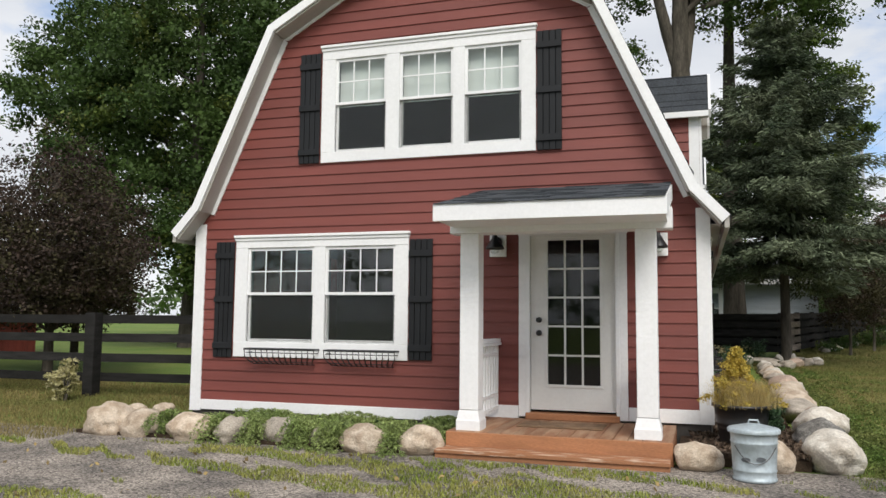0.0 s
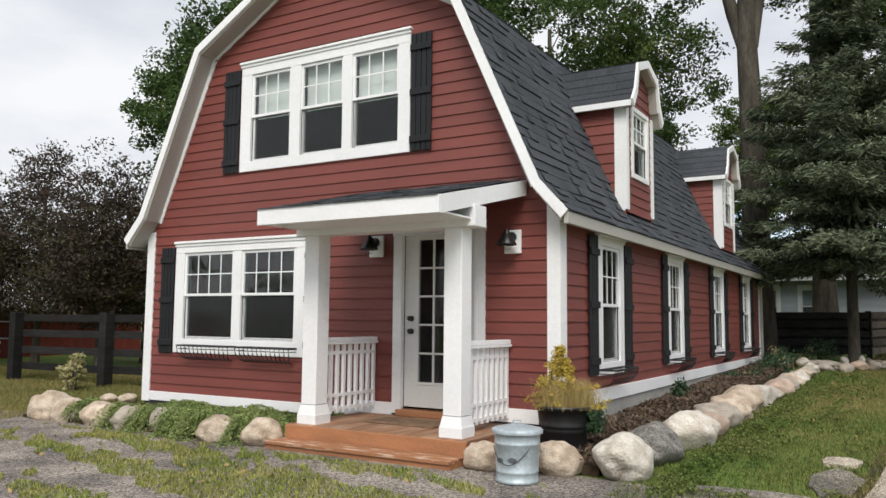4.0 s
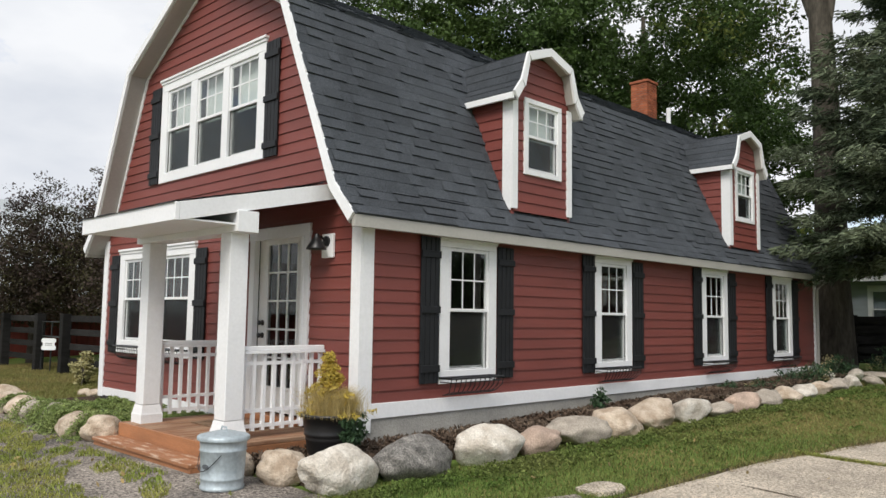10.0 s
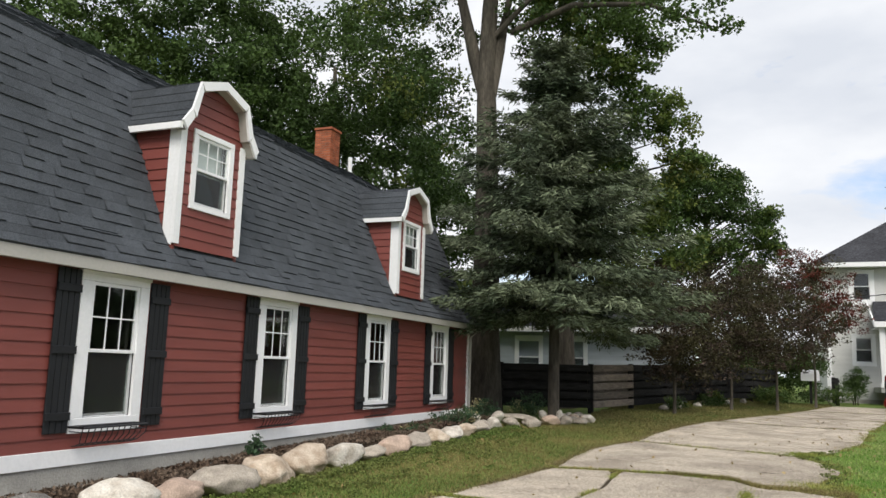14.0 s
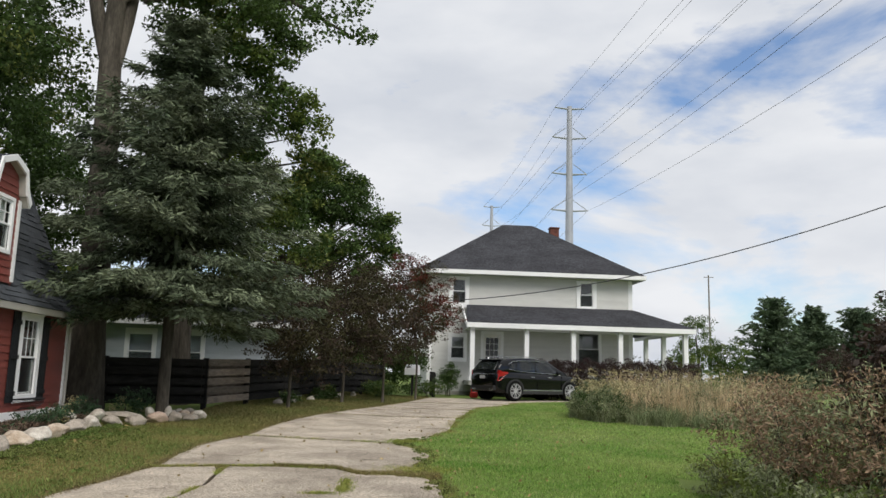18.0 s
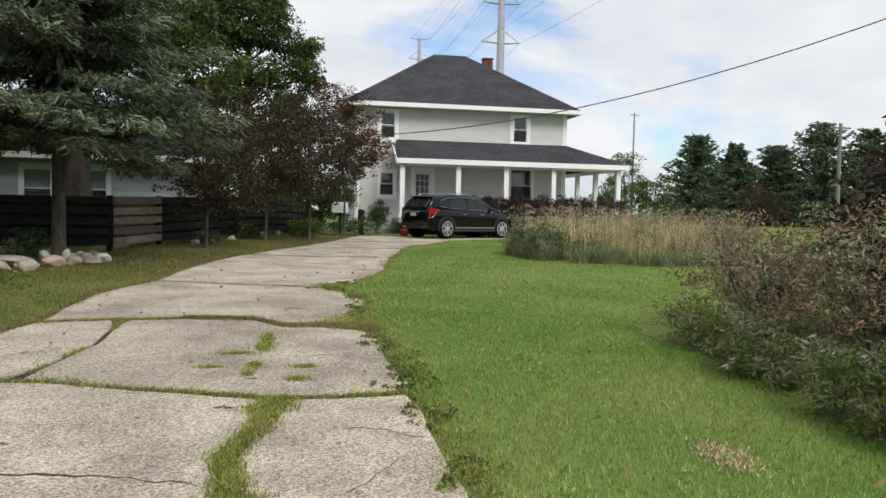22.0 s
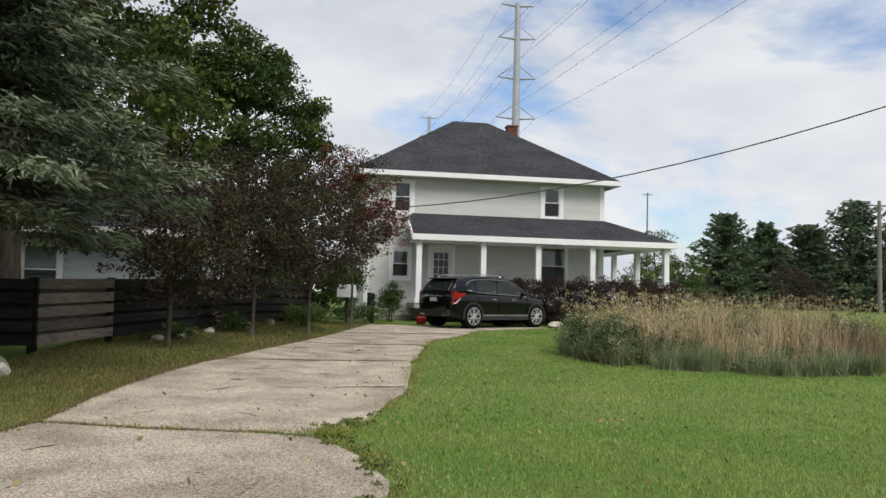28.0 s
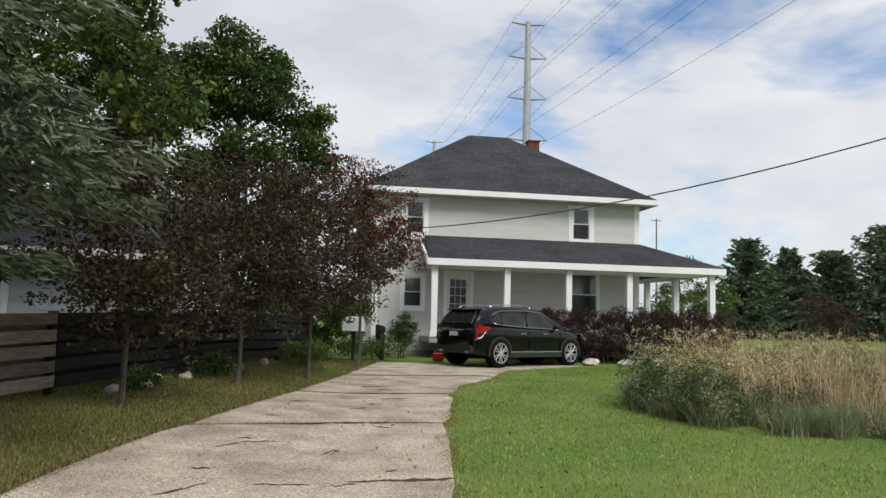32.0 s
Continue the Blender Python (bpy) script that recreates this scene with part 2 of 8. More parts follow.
# ---- building helpers ----
def link(name, me, material, parent=None, label=""):
    ob = new(name, me)
    if material and not me.materials:
        me.materials.append(material)
    if parent:
        ob.parent = parent
    if label:
        ob["label"] = label
    return ob


def part(name, bm, material, parent=None, label="", smooth=False):
    me = bpy.data.meshes.new(name)
    bm.normal_update()
    bm.to_mesh(me)
    bm.free()
    if smooth:
        me.polygons.foreach_set("use_smooth", [True] * len(me.polygons))
    return link(name, me, material, parent, label)


def thing(name, label, category, group="", kind="", at=(0, 0, 0)):
    ob = new(name)
    ob.location = at
    ob.empty_display_size = 0.1
    return tagged(ob, label, category, group, kind)


def box(bm, x0, y0, z0, x1, y1, z1, m=None, bevel=0.0):
    r = bmesh.ops.create_cube(bm, size=1.0)
    vs = r["verts"]
    for v in vs:
        v.co = Vector(((x0 + x1) / 2 + v.co.x * (x1 - x0), (y0 + y1) / 2 + v.co.y * (y1 - y0), (z0 + z1) / 2 + v.co.z * (z1 - z0)))
    if bevel:
        es = list({e for v in vs for e in v.link_edges})
        r = bmesh.ops.bevel(bm, geom=es, offset=bevel, segments=1, affect="EDGES")
        vs = list({v for f in r["faces"] for v in f.verts} | {v for v in vs if v.is_valid})
    if m is not None:
        for v in vs:
            v.co = m @ v.co
    return bm


def B(*a, m=None, bevel=0.0):
    return box(bmesh.new(), *a, m=m, bevel=bevel)


def tube(bm, pts, radii, sides=8, cap=True):
    """A tapered tube along points."""
    rings = []
    for i, p in enumerate(pts):
        p = Vector(p)
        d = (Vector(pts[min(i + 1, len(pts) - 1)]) - Vector(pts[max(i - 1, 0)])).normalized()
        u = d.orthogonal().normalized() if abs(d.z) > 0.98 else d.cross(Vector((0, 0, 1))).normalized()
        w = d.cross(u)
        r = radii[i] if hasattr(radii, "__len__") else radii
        rings.append([bm.verts.new(p + (u * math.cos(2 * math.pi * k / sides) + w * math.sin(2 * math.pi * k / sides)) * r) for k in range(sides)])
    for a, b in zip(rings, rings[1:]):
        for k in range(sides):
            bm.faces.new((a[k], a[(k + 1) % sides], b[(k + 1) % sides], b[k]))
    if cap:
        bm.faces.new(rings[0])
        bm.faces.new(rings[-1])
    return bm


def lathe(bm, profile, at=(0, 0, 0), sides=24, cap=True):
    rings = [[bm.verts.new((at[0] + r * math.cos(2 * math.pi * k / sides), at[1] + r * math.sin(2 * math.pi * k / sides), at[2] + z)) for k in range(sides)] for r, z in profile]
    for a, b in zip(rings, rings[1:]):
        for k in range(sides):
            bm.faces.new((a[k], a[(k + 1) % sides], b[(k + 1) % sides], b[k]))
    if cap:
        bm.faces.new(rings[0][::-1])
        bm.faces.new(rings[-1])
    return bm


def prism(bm, poly, y0, y1, m=None):
    """A polygon in x and z, drawn out from y0 to y1."""
    a = [bm.verts.new((x, y0, z)) for x, z in poly]
    b = [bm.verts.new((x, y1, z)) for x, z in poly]
    n = len(poly)
    bm.faces.new(a)
    bm.faces.new(b[::-1])
    for i in range(n):
        bm.faces.new((a[i], b[i], b[(i + 1) % n], a[(i + 1) % n]))
    if m is not None:
        for v in a + b:
            v.co = m @ v.co
    bmesh.ops.recalc_face_normals(bm, faces=bm.faces[:])
    return bm


def ground_z(x, y):
    """The ground falls gently towards the road and rises behind."""
    return float(ground_zs(x, y))


def ground_zs(x, y):
    """The same for arrays: past the cottage the rise is gentler on the drive's right."""
    y = np.clip(np.asarray(y, float), -20.0, 90.0)
    k = np.clip((np.asarray(x, float) - 4.5) / 3.5, 0.0, 1.0)
    k = k * k * (3 - 2 * k)
    return np.where(y > 0, 0.022 * np.minimum(y, 16.0), 0.006 * y) + (0.022 - 0.012 * k) * np.maximum(y - 16.0, 0.0)


def blades(name, pts, length, width, material, parent=None, lean=0.5, rng=None, kind="stuff", label="", category=""):
    """One mesh of many thin pointed blades, each standing on its own point."""
    rng = rng or np.random.default_rng(5)
    p = np.asarray(pts, float)
    n = len(p)
    a = rng.uniform(0, 2 * math.pi, n)
    h = rng.uniform(0.55, 1.2, n) * length
    w = width * rng.uniform(0.7, 1.3, n)
    side = np.stack([np.cos(a), np.sin(a), np.zeros(n)], 1) * w[:, None] / 2
    b = a + math.pi / 2 + rng.normal(size=n) * 0.6
    out = np.stack([np.cos(b), np.sin(b), np.zeros(n)], 1) * (rng.uniform(0, lean, n) * h)[:, None]
    up = np.zeros((n, 3))
    up[:, 2] = h
    co = np.stack([p - side, p + side, p + out * 0.35 + up * 0.6 + side * 0.7, p + out + up, p + out * 0.35 + up * 0.6 - side * 0.7], 1).reshape(-1, 3)
    me = bpy.data.meshes.new(name)
    me.vertices.add(len(co))
    me.vertices.foreach_set("co", np.ascontiguousarray(co, dtype=np.float32).ravel())
    idx = (np.arange(n)[:, None] * 5 + np.array([0, 1, 2, 4, 4, 2, 3])).astype(np.int32)
    start = (np.arange(n)[:, None] * 7 + np.array([0, 4])).astype(np.int32)
    me.loops.add(n * 7)
    me.loops.foreach_set("vertex_index", idx.ravel())
    me.polygons.add(n * 2)
    me.polygons.foreach_set("loop_start", start.ravel())
    me.update(calc_edges=True)
    return tagged(link(name, me, material, parent, label), "", category, "", kind)


def raw_mesh(name, co, sides, n, material, parent=None, kind="", label="", category=""):
    me = bpy.data.meshes.new(name)
    me.vertices.add(len(co))
    me.vertices.foreach_set("co", np.ascontiguousarray(co, dtype=np.float32).ravel())
    me.loops.add(n * sides)
    me.loops.foreach_set("vertex_index", np.arange(n * sides, dtype=np.int32))
    me.polygons.add(n)
    me.polygons.foreach_set("loop_start", np.arange(0, n * sides, sides, dtype=np.int32))
    me.update(calc_edges=True)
    ob = link(name, me, material, parent, label)
    return tagged(ob, "", category, "", kind)


def leaves(rng, centres, radius, per, size, flat=0.6, aspect=0.6, droop=0.0):
    """Corner points of many small leaves, in clumps round the centres."""
    c = np.repeat(np.asarray(centres, float), per, 0)
    n = len(c)
    d = rng.normal(size=(n, 3))
    d /= np.linalg.norm(d, axis=1)[:, None]
    rr = np.repeat(np.broadcast_to(radius, (len(centres),)), per) * rng.uniform(0.1, 1, n) ** 0.5
    d[:, 2] *= flat
    c = c + d * rr[:, None]
    nrm = rng.normal(size=(n, 3)) + np.array([0, 0, 0.7])
    nrm /= np.linalg.norm(nrm, axis=1)[:, None]
    u = np.cross(nrm, rng.normal(size=(n, 3)))
    u[:, 2] -= droop
    u /= np.linalg.norm(u, axis=1)[:, None]
    v = np.cross(nrm, u)
    s = size * rng.uniform(0.6, 1.3, n)[:, None]
    return np.stack([c - u * s * 0.5, c + v * s * aspect * 0.5, c + u * s * 0.5, c - v * s * aspect * 0.5], 1).reshape(-1, 3)


# ---- ground, drive and beds ----
gx = np.concatenate([np.linspace(-1500, -60, 10), np.linspace(-45, 60, 64), np.linspace(75, 1500, 10)])
gy = np.concatenate([np.linspace(-1500, -50, 8), np.linspace(-40, 95, 80), np.linspace(110, 1800, 12)])
bm = bmesh.new()
grid = [[bm.verts.new((x, y, ground_z(x, y) + (0.012 * noise.noise((x * 0.4, y * 0.4, 0)) if abs(x) < 60 and -40 < y < 95 else 0))) for x in gx] for y in gy]
for r0, r1 in zip(grid, grid[1:]):
    for i in range(len(gx) - 1):
        bm.faces.new((r0[i], r0[i + 1], r1[i + 1], r1[i]))
ground = part("ground", bm, GRASS, smooth=True)
tagged(ground, "green mown lawn with drier yellow patches", "lawn", kind="structure")


def drive_edges(y):
    """Left and right edge of the concrete drive at y."""
    left = np.interp(y, [2, 7, 8, 9.4, 11, 12, 12.7, 13.8, 15, 17.3, 18.1, 19, 20.7, 22.5, 24.4, 26.4, 28.5, 30.3, 38, 40], [1.9, 2.55, 2.98, 3.08, 3.18, 3.32, 3.52, 3.72, 3.95, 3.98, 4.2, 4.45, 4.6, 4.89, 5.37, 5.95, 6.55, 7.0, 8.9, 9.6])
    right = np.interp(y, [2, 6, 9, 11, 13.6, 14.2, 15.3, 16.5, 17.4, 18.4, 19.1, 21.2, 25.2, 29.3, 31, 33, 36, 39, 40], [7.6, 7.55, 7.48, 7.55, 7.46, 7.44, 7.2, 7.53, 7.42, 7.0, 7.52, 8.22, 8.87, 9.67, 10.1, 11.3, 12.4, 16.4, 21.0])
    return float(left), float(right)


def sheet(name, poly_rows, lift, material, parent=None, label="", thick=0.03, jag=0.0):
    """A laid surface that follows the ground: rows of left and right ends along y."""
    bm = bmesh.new()
    tops, n = [], 10
    for y, xl, xr in poly_rows:
        tops.append([bm.verts.new((xl + (xr - xl) * k / n, y + jag * noise.noise((xl + (xr - xl) * k / n, y * 3, 5.0)), 0)) for k in range(n + 1)])
    for r in tops:
        for v in r:
            v.co.z = ground_z(v.co.x, v.co.y) + lift + 0.002 * noise.noise(v.co * 0.9)
    for a, b in zip(tops, tops[1:]):
        for k in range(n):
            bm.faces.new((a[k], a[k + 1], b[k + 1], b[k]))
    bmesh.ops.extrude_face_region(bm, geom=bm.faces[:])
    low = [v for row in tops for v in row]
    for v in low:
        v.co.z -= thick
    bmesh.ops.recalc_face_normals(bm, faces=bm.faces[:])
    return part(name, bm, material, parent, label)


drive = thing("road", "cracked pale concrete driveway with grassy joints", "driveway", kind="structure")
# the crosswise joints, nearest first: (x, y) along each
JOINTS = [[(1, -6.0), (8, -6.0)], [(1, -2.0), (8, -2.0)], [(1, 1.0), (8, 1.0)], [(1, 4.2), (8, 4.3)], [(1, 7.3), (8, 7.1)],
          [(2.5, 12.3), (4.3, 12.18), (4.9, 12.1), (5.42, 11.89), (6.07, 11.64), (6.5, 11.5), (7.0, 11.5), (7.6, 11.6)],
          [(3.5, 14.8), (4.74, 15.0), (5.46, 15.08), (6.2, 14.95), (6.5, 14.55), (6.9, 14.5), (7.5, 14.25)],
          [(4.0, 18.95), (4.5, 18.85), (5.5, 18.55), (6.45, 18.45), (7.0, 18.2), (7.5, 17.6)],
          [(5.0, 24.5), (5.97, 24.85), (7.5, 25.4), (8.9, 25.45)], [(6.5, 29.2), (9.8, 29.4)], [(7.5, 33.4), (12.0, 33.8)], [(8, 38.5), (22, 38.5)]]


def joint_y(j, x):
    """The y of crosswise joint j at x."""
    xs, ys = zip(*JOINTS[j])
    return float(np.interp(x, xs, ys)) + 0.07 * noise.noise((x * 0.9, j * 7.0, 5.0)) + 0.03 * noise.noise((x * 3.1, j * 7.0, 2.0))


def joint_x(y):
    """The wandering lengthwise joint."""
    return float(np.interp(y, [4, 8.8, 9.5, 10.2, 10.9, 11.6], [6.5, 6.52, 6.44, 6.31, 6.48, 6.58])) + 0.03 * noise.noise((y * 2.1, 4.0, 4.0))


def joint_x_west(y):
    """A second lengthwise joint, in one bay alone."""
    return float(np.interp(y, [11.9, 12.5, 13.6, 15.1], [4.55, 4.66, 4.84, 4.78])) + 0.03 * noise.noise((y * 2.3, 14.0, 4.0))


def slab(j, left, right, gap):
    """One cast slab between crosswise joints j and j + 1; left and right give its ends at y."""
    bm = bmesh.new()
    n, m = 14, 16
    rows = []
    for k in range(m + 1):
        f = k / m
        row = []
        for i in range(n + 1):
            x = 5.5
            for _ in range(3):
                a, b = joint_y(j, x) + gap, joint_y(j + 1, x) - gap
                y = a + (b - a) * f
                x0, x1 = left(y), right(y)
                e = min(k, m - k)
                nip = (0.10, 0.05, 0.02)[e] if e < 3 else 0.0
                x0, x1 = x0 + nip * 0.4, x1 - nip
                x = x0 + (x1 - x0) * i / n
            row.append(bm.verts.new((x, y, ground_z(x, y) + 0.030 + 0.004 * noise.noise((x * 0.9, y * 0.9, 0)) + 0.006 * noise.noise((j * 3.1 + left(y), 0.2 * x, 0.2 * y)))))
        rows.append(row)
    for a, b in zip(rows, rows[1:]):
        for k in range(n):
            bm.faces.new((a[k], a[k + 1], b[k + 1], b[k]))
    bmesh.ops.extrude_face_region(bm, geom=bm.faces[:])
    for v in [v for row in rows for v in row]:
        v.co.z -= 0.03
    bmesh.ops.recalc_face_normals(bm, faces=bm.faces[:])
    return part("concrete_slab", bm, SLAB, drive)


ragged = lambda y, k: 0.07 * noise.noise((y * 0.9, k, 0)) + 0.03 * noise.noise((y * 3.0, k, 2))
edge_l = lambda y: drive_edges(y)[0] + ragged(y, 3.0)
edge_r = lambda y: drive_edges(y)[1] + ragged(y, 9.0)
for j in range(len(JOINTS) - 1):
    gap = 0.045 if j < 7 else 0.06
    if j < 5:
        slab(j, edge_l, lambda y: joint_x(y) - 0.035 - 0.03 * abs(noise.noise((y * 1.7, 2.0, 0))), gap)
        slab(j, lambda y: joint_x(y) + 0.035 + 0.04 * abs(noise.noise((y * 1.3, 8.0, 0))), edge_r, gap)
    elif j == 5:
        slab(j, edge_l, lambda y: joint_x_west(y) - 0.03, gap)
        slab(j, lambda y: joint_x_west(y) + 0.03, edge_r, gap)
    else:
        slab(j, edge_l, edge_r, gap)

# dirt that shows in the joints
sheet("joint_dirt", [(y, drive_edges(y)[0] - 0.12, drive_edges(y)[1] - 0.25) for y in np.linspace(-6, 38.5, 120)], 0.012, mat("joint_dirt", (0.060, 0.046, 0.030), 0.95, 0.4, 4, 0.6, 60, spec=0.15), drive)
# worn asphalt apron before the cottage
apron = sheet("pavement", [(y, -11 - 0.5 * max(0, 5 - y) + 0.8 * noise.noise((y, 0, 0)), 2.2 + 0.4 * noise.noise((y * 1.3, 5, 0))) for y in np.linspace(-12, 7.75, 24)], 0.012, PATCH, jag=0.12)
tagged(apron, "old cracked grey asphalt overgrown with moss and weeds", "pavement", kind="structure")

# broken-off pieces of paving in the grass beside the drive
for k, (cx, cy, rx, ry, m, lift) in enumerate(((2.75, 8.65, 0.20, 0.55, PATCH, 0.026), (2.73, 9.55, 0.17, 0.21, SLAB, 0.034), (2.25, 7.85, 0.55, 0.12, PATCH, 0.026))):
    bm = bmesh.new()
    rim = []
    for a in range(0, 360, 15):
        f = 1 + 0.35 * noise.noise((2 * math.cos(radians(a)), 2 * math.sin(radians(a)), k * 5.0))
        px, py = cx + rx * f * math.cos(radians(a)), cy + ry * f * math.sin(radians(a))
        rim.append((bm.verts.new((px, py, ground_z(px, py) + lift)), bm.verts.new((px, py, ground_z(px, py) - 0.02))))
    bm.faces.new([v[0] for v in rim])
    for (a, b), (c, d) in zip(rim, rim[1:] + rim[:1]):
        bm.faces.new((a, b, d, c))
    bmesh.ops.recalc_face_normals(bm, faces=bm.faces[:])
    part("paving_piece", bm, m, drive)
# planting bed along the cottage
bed = sheet("planting_bed", [(y, -0.2, 0.95 + 0.1 * noise.noise((y, 2, 0))) for y in np.linspace(7.9, 21.9, 24)], 0.09, SOIL, thick=0.10)
tagged(bed, "bark-mulched planting bed edged with boulders", "garden bed", kind="structure")
bed_front = sheet("planting_bed", [(y, -6.9, -2.4) for y in np.linspace(7.5, 9.1, 6)], 0.05, SOIL, thick=0.07)
tagged(bed_front, "soil bed with ivy under the cottage window", "garden bed", kind="structure")

# ---- the red cottage ----
CX, YF, YB, XE = -3.155, 9.05, 21.70, 0.12
XW = 2 * CX - XE
HALF = XE - CX
PROFILE = [(3.50, 2.655), (3.18, 3.0), (2.125, 5.335), (0.0, 6.53)]
GABLE = [(HALF, 0.0), (HALF, 2.72), (3.06, 3.0), (2.03, 5.25), (0.0, 6.40)]
cottage = thing("cottage", "red clapboard gambrel cottage with white trim and dark shingle roof", "house", at=(CX, YF, 0.2))
cottage.matrix_world = Matrix()
M_FRONT, M_EAST = pose(0, YF, 0), pose(XE, 0, 0, 0, 0, 90)
M_BACK, M_WEST = pose(0, YB, 0, 0, 0, 180), pose(XW, 0, 0, 0, 0, -90)


def half_at(z):
    zs = [p[1] for p in GABLE]
    return float(np.interp(z, zs, [p[0] for p in GABLE]))


def pieces(z0, z1, left, right, openings):
    """What a level band of wall leaves beside its openings: (z0, z1, left and right at the bottom, left and right at the top)."""
    cuts = sorted({z0, z1, *[z for o in openings for z in (o[2], o[3]) if z0 < z < z1]})
    out = []
    for a, b in zip(cuts, cuts[1:]):
        m = (a + b) / 2
        spans = sorted((o[0], o[1]) for o in openings if o[2] < m < o[3])
        la, ra, lb, rb = left(a), right(a), left(b), right(b)
        edges = [(la, lb)]
        for u0, u1 in spans:
            edges += [(u0, u0), (u1, u1)]
        edges.append((ra, rb))
        for (p0, p1), (q0, q1) in zip(edges[::2], edges[1::2]):
            if q0 - p0 > 0.01 or q1 - p1 > 0.01:
                out.append((a, b, p0, max(q0, p0), p1, max(q1, p1)))
    return out


def solid_wall(name, M, z_cuts, left, right, openings, thick, material, parent):
    bm = bmesh.new()
    for z0, z1 in zip(z_cuts, z_cuts[1:]):
        for a, b, l0, r0, l1, r1 in pieces(z0, z1, left, right, openings):
            prism(bm, [(l0, a), (r0, a), (r1, b), (l1, b)], 0.0, thick)
    bmesh.ops.remove_doubles(bm, verts=bm.verts[:], dist=0.0005)
    bm.transform(M)
    return part(name, bm, material, parent)


def siding(wall, M, z0, z1, left, right, openings, material, step=0.1338, name="siding_board", out=0.015):
    z = z0
    while z < z1 - 0.02:
        top = min(z + step, z1)
        for a, b, l0, r0, l1, r1 in pieces(z, top, left, right, openings):
            if r0 - l0 < 0.02 and r1 - l1 < 0.02:
                continue
            bm = bmesh.new()
            f = lambda h: -(out * (1 - (h - z) / step) + 0.005)
            lo, hi = f(a), f(b)
            v = [bm.verts.new(c) for c in ((l0, lo, a), (r0, lo, a), (r1, hi, b), (l1, hi, b), (l0, -0.001, a), (r0, -0.001, a), (r1, -0.001, b), (l1, -0.001, b))]
            for q in ((0, 1, 2, 3), (4, 5, 1, 0), (3, 2, 6, 7), (0, 3, 7, 4), (1, 5, 6, 2)):
                bm.faces.new([v[i] for i in q])
            bm.transform(M)
            part(name, bm, material, wall)
        z = top


def window(M, x0, x1, z0, z1, units, s0, s1, meet, cols, house, trim=WHITE, cap=True, shade=False, screen=True, rows=2):
    """A hung window set in its casing: frame, sashes, panes, muntins and a screen below."""
    d0, d1 = -0.038, 0.03
    w = part("window", B(x0, d0, s1 + 0.003, x1, d1, z1, m=M, bevel=0.004), trim, house)
    part("sill", B(x0, d0, z0, x1, d1, s0 - 0.003, m=M, bevel=0.004), trim, w)
    edges = [x0, *[v for u in units for v in u], x1]
    for a, b in zip(edges[::2], edges[1::2]):
        part("casing", B(a, d0 + 0.002, s0 - 0.002, b, 0.10, s1 + 0.002, m=M), trim, w)
    part("jamb", B(edges[1], 0.03, s1, edges[-2], 0.10, s1 + 0.03, m=M), trim, w)
    part("jamb", B(edges[1], 0.03, s0 - 0.03, edges[-2], 0.10, s0, m=M), trim, w)
    if cap:
        part("drip_cap", B(x0 - 0.02, d0 - 0.035, z1 - 0.025, x1 + 0.02, d1, z1 + 0.012, m=M, bevel=0.006), trim, w)
        part("cap_moulding", B(x0 - 0.008, d0 - 0.015, z1 - 0.06, x1 + 0.008, d1, z1 - 0.027, m=M), trim, w)
    for a, b in units:
        for nm, zb, zt, y in (("upper_sash", meet - 0.015, s1, -0.014), ("lower_sash", s0, meet + 0.015, 0.016)):
            bm = bmesh.new()
            t = 0.035
            box(bm, a, y, zb, a + t, y + 0.03, zt)
            box(bm, b - t, y, zb, b, y + 0.03, zt)
            box(bm, a + t, y, zb, b - t, y + 0.03, zb + t)
            box(bm, a + t, y, zt - t, b - t, y + 0.03, zt)
            bm.transform(M)
            part(nm, bm, trim, w)
            p = part("pane", B(a + t - 0.005, y + 0.012, zb + t - 0.005, b - t + 0.005, y + 0.016, zt - t + 0.005, m=M), GLASS, w)
            p.visible_shadow = False
            if nm == "upper_sash":
                for k in range(1, cols):
                    x = a + t + (b - a - 2 * t) * k / cols
                    part("muntin", B(x - 0.008, y + 0.004, zb + t, x + 0.008, y + 0.011, zt - t, m=M), trim, w)
                for k in range(1, rows):
                    z = zb + t + (zt - zb - 2 * t) * k / rows
                    part("muntin", B(a + t, y + 0.002, z - 0.008, b - t, y + 0.010, z + 0.008, m=M), trim, w)
                # shade adds a pale panel in place of the sky's reflection
                if shade:
                    part("window_shade", B(a + 0.01, 0.10, meet - 0.02, b - 0.01, 0.106, s1, m=M), SKYPANEL, w, "white panel standing in for sky reflected in the upper pane")
            elif screen:
                s = part("insect_screen", B(a + 0.01, 0.016, zb + 0.01, b - 0.01, 0.019, zt - 0.02, m=M), SCREEN, w, "grey insect screen")
                s.visible_shadow = False
    return w


def shutter(M, x0, x1, z0, z1, house, boards=4):
    """A board-and-batten shutter."""
    h = z1 - z0
    s = part("shutter", B(x0 + 0.01, -0.030, z0 + 0.01, x1 - 0.01, -0.0255, z1 - 0.01, m=M), SHUTTER, house)
    for z in (z0 + 0.10 * h, z0 + 0.5 * h, z0 + 0.88 * h):
        part("batten", B(x0, -0.072, z - 0.04, x1, -0.050, z + 0.04, m=M, bevel=0.004), SHUTTER, s)
    n = boards
    for k in range(n):
        a, b = x0 + (x1 - x0) * k / n + 0.004, x0 + (x1 - x0) * (k + 1) / n - 0.004
        part("plank", B(a, -0.049, z0, b, -0.0305, z1, m=M, bevel=0.003), SHUTTER, s)
    return s


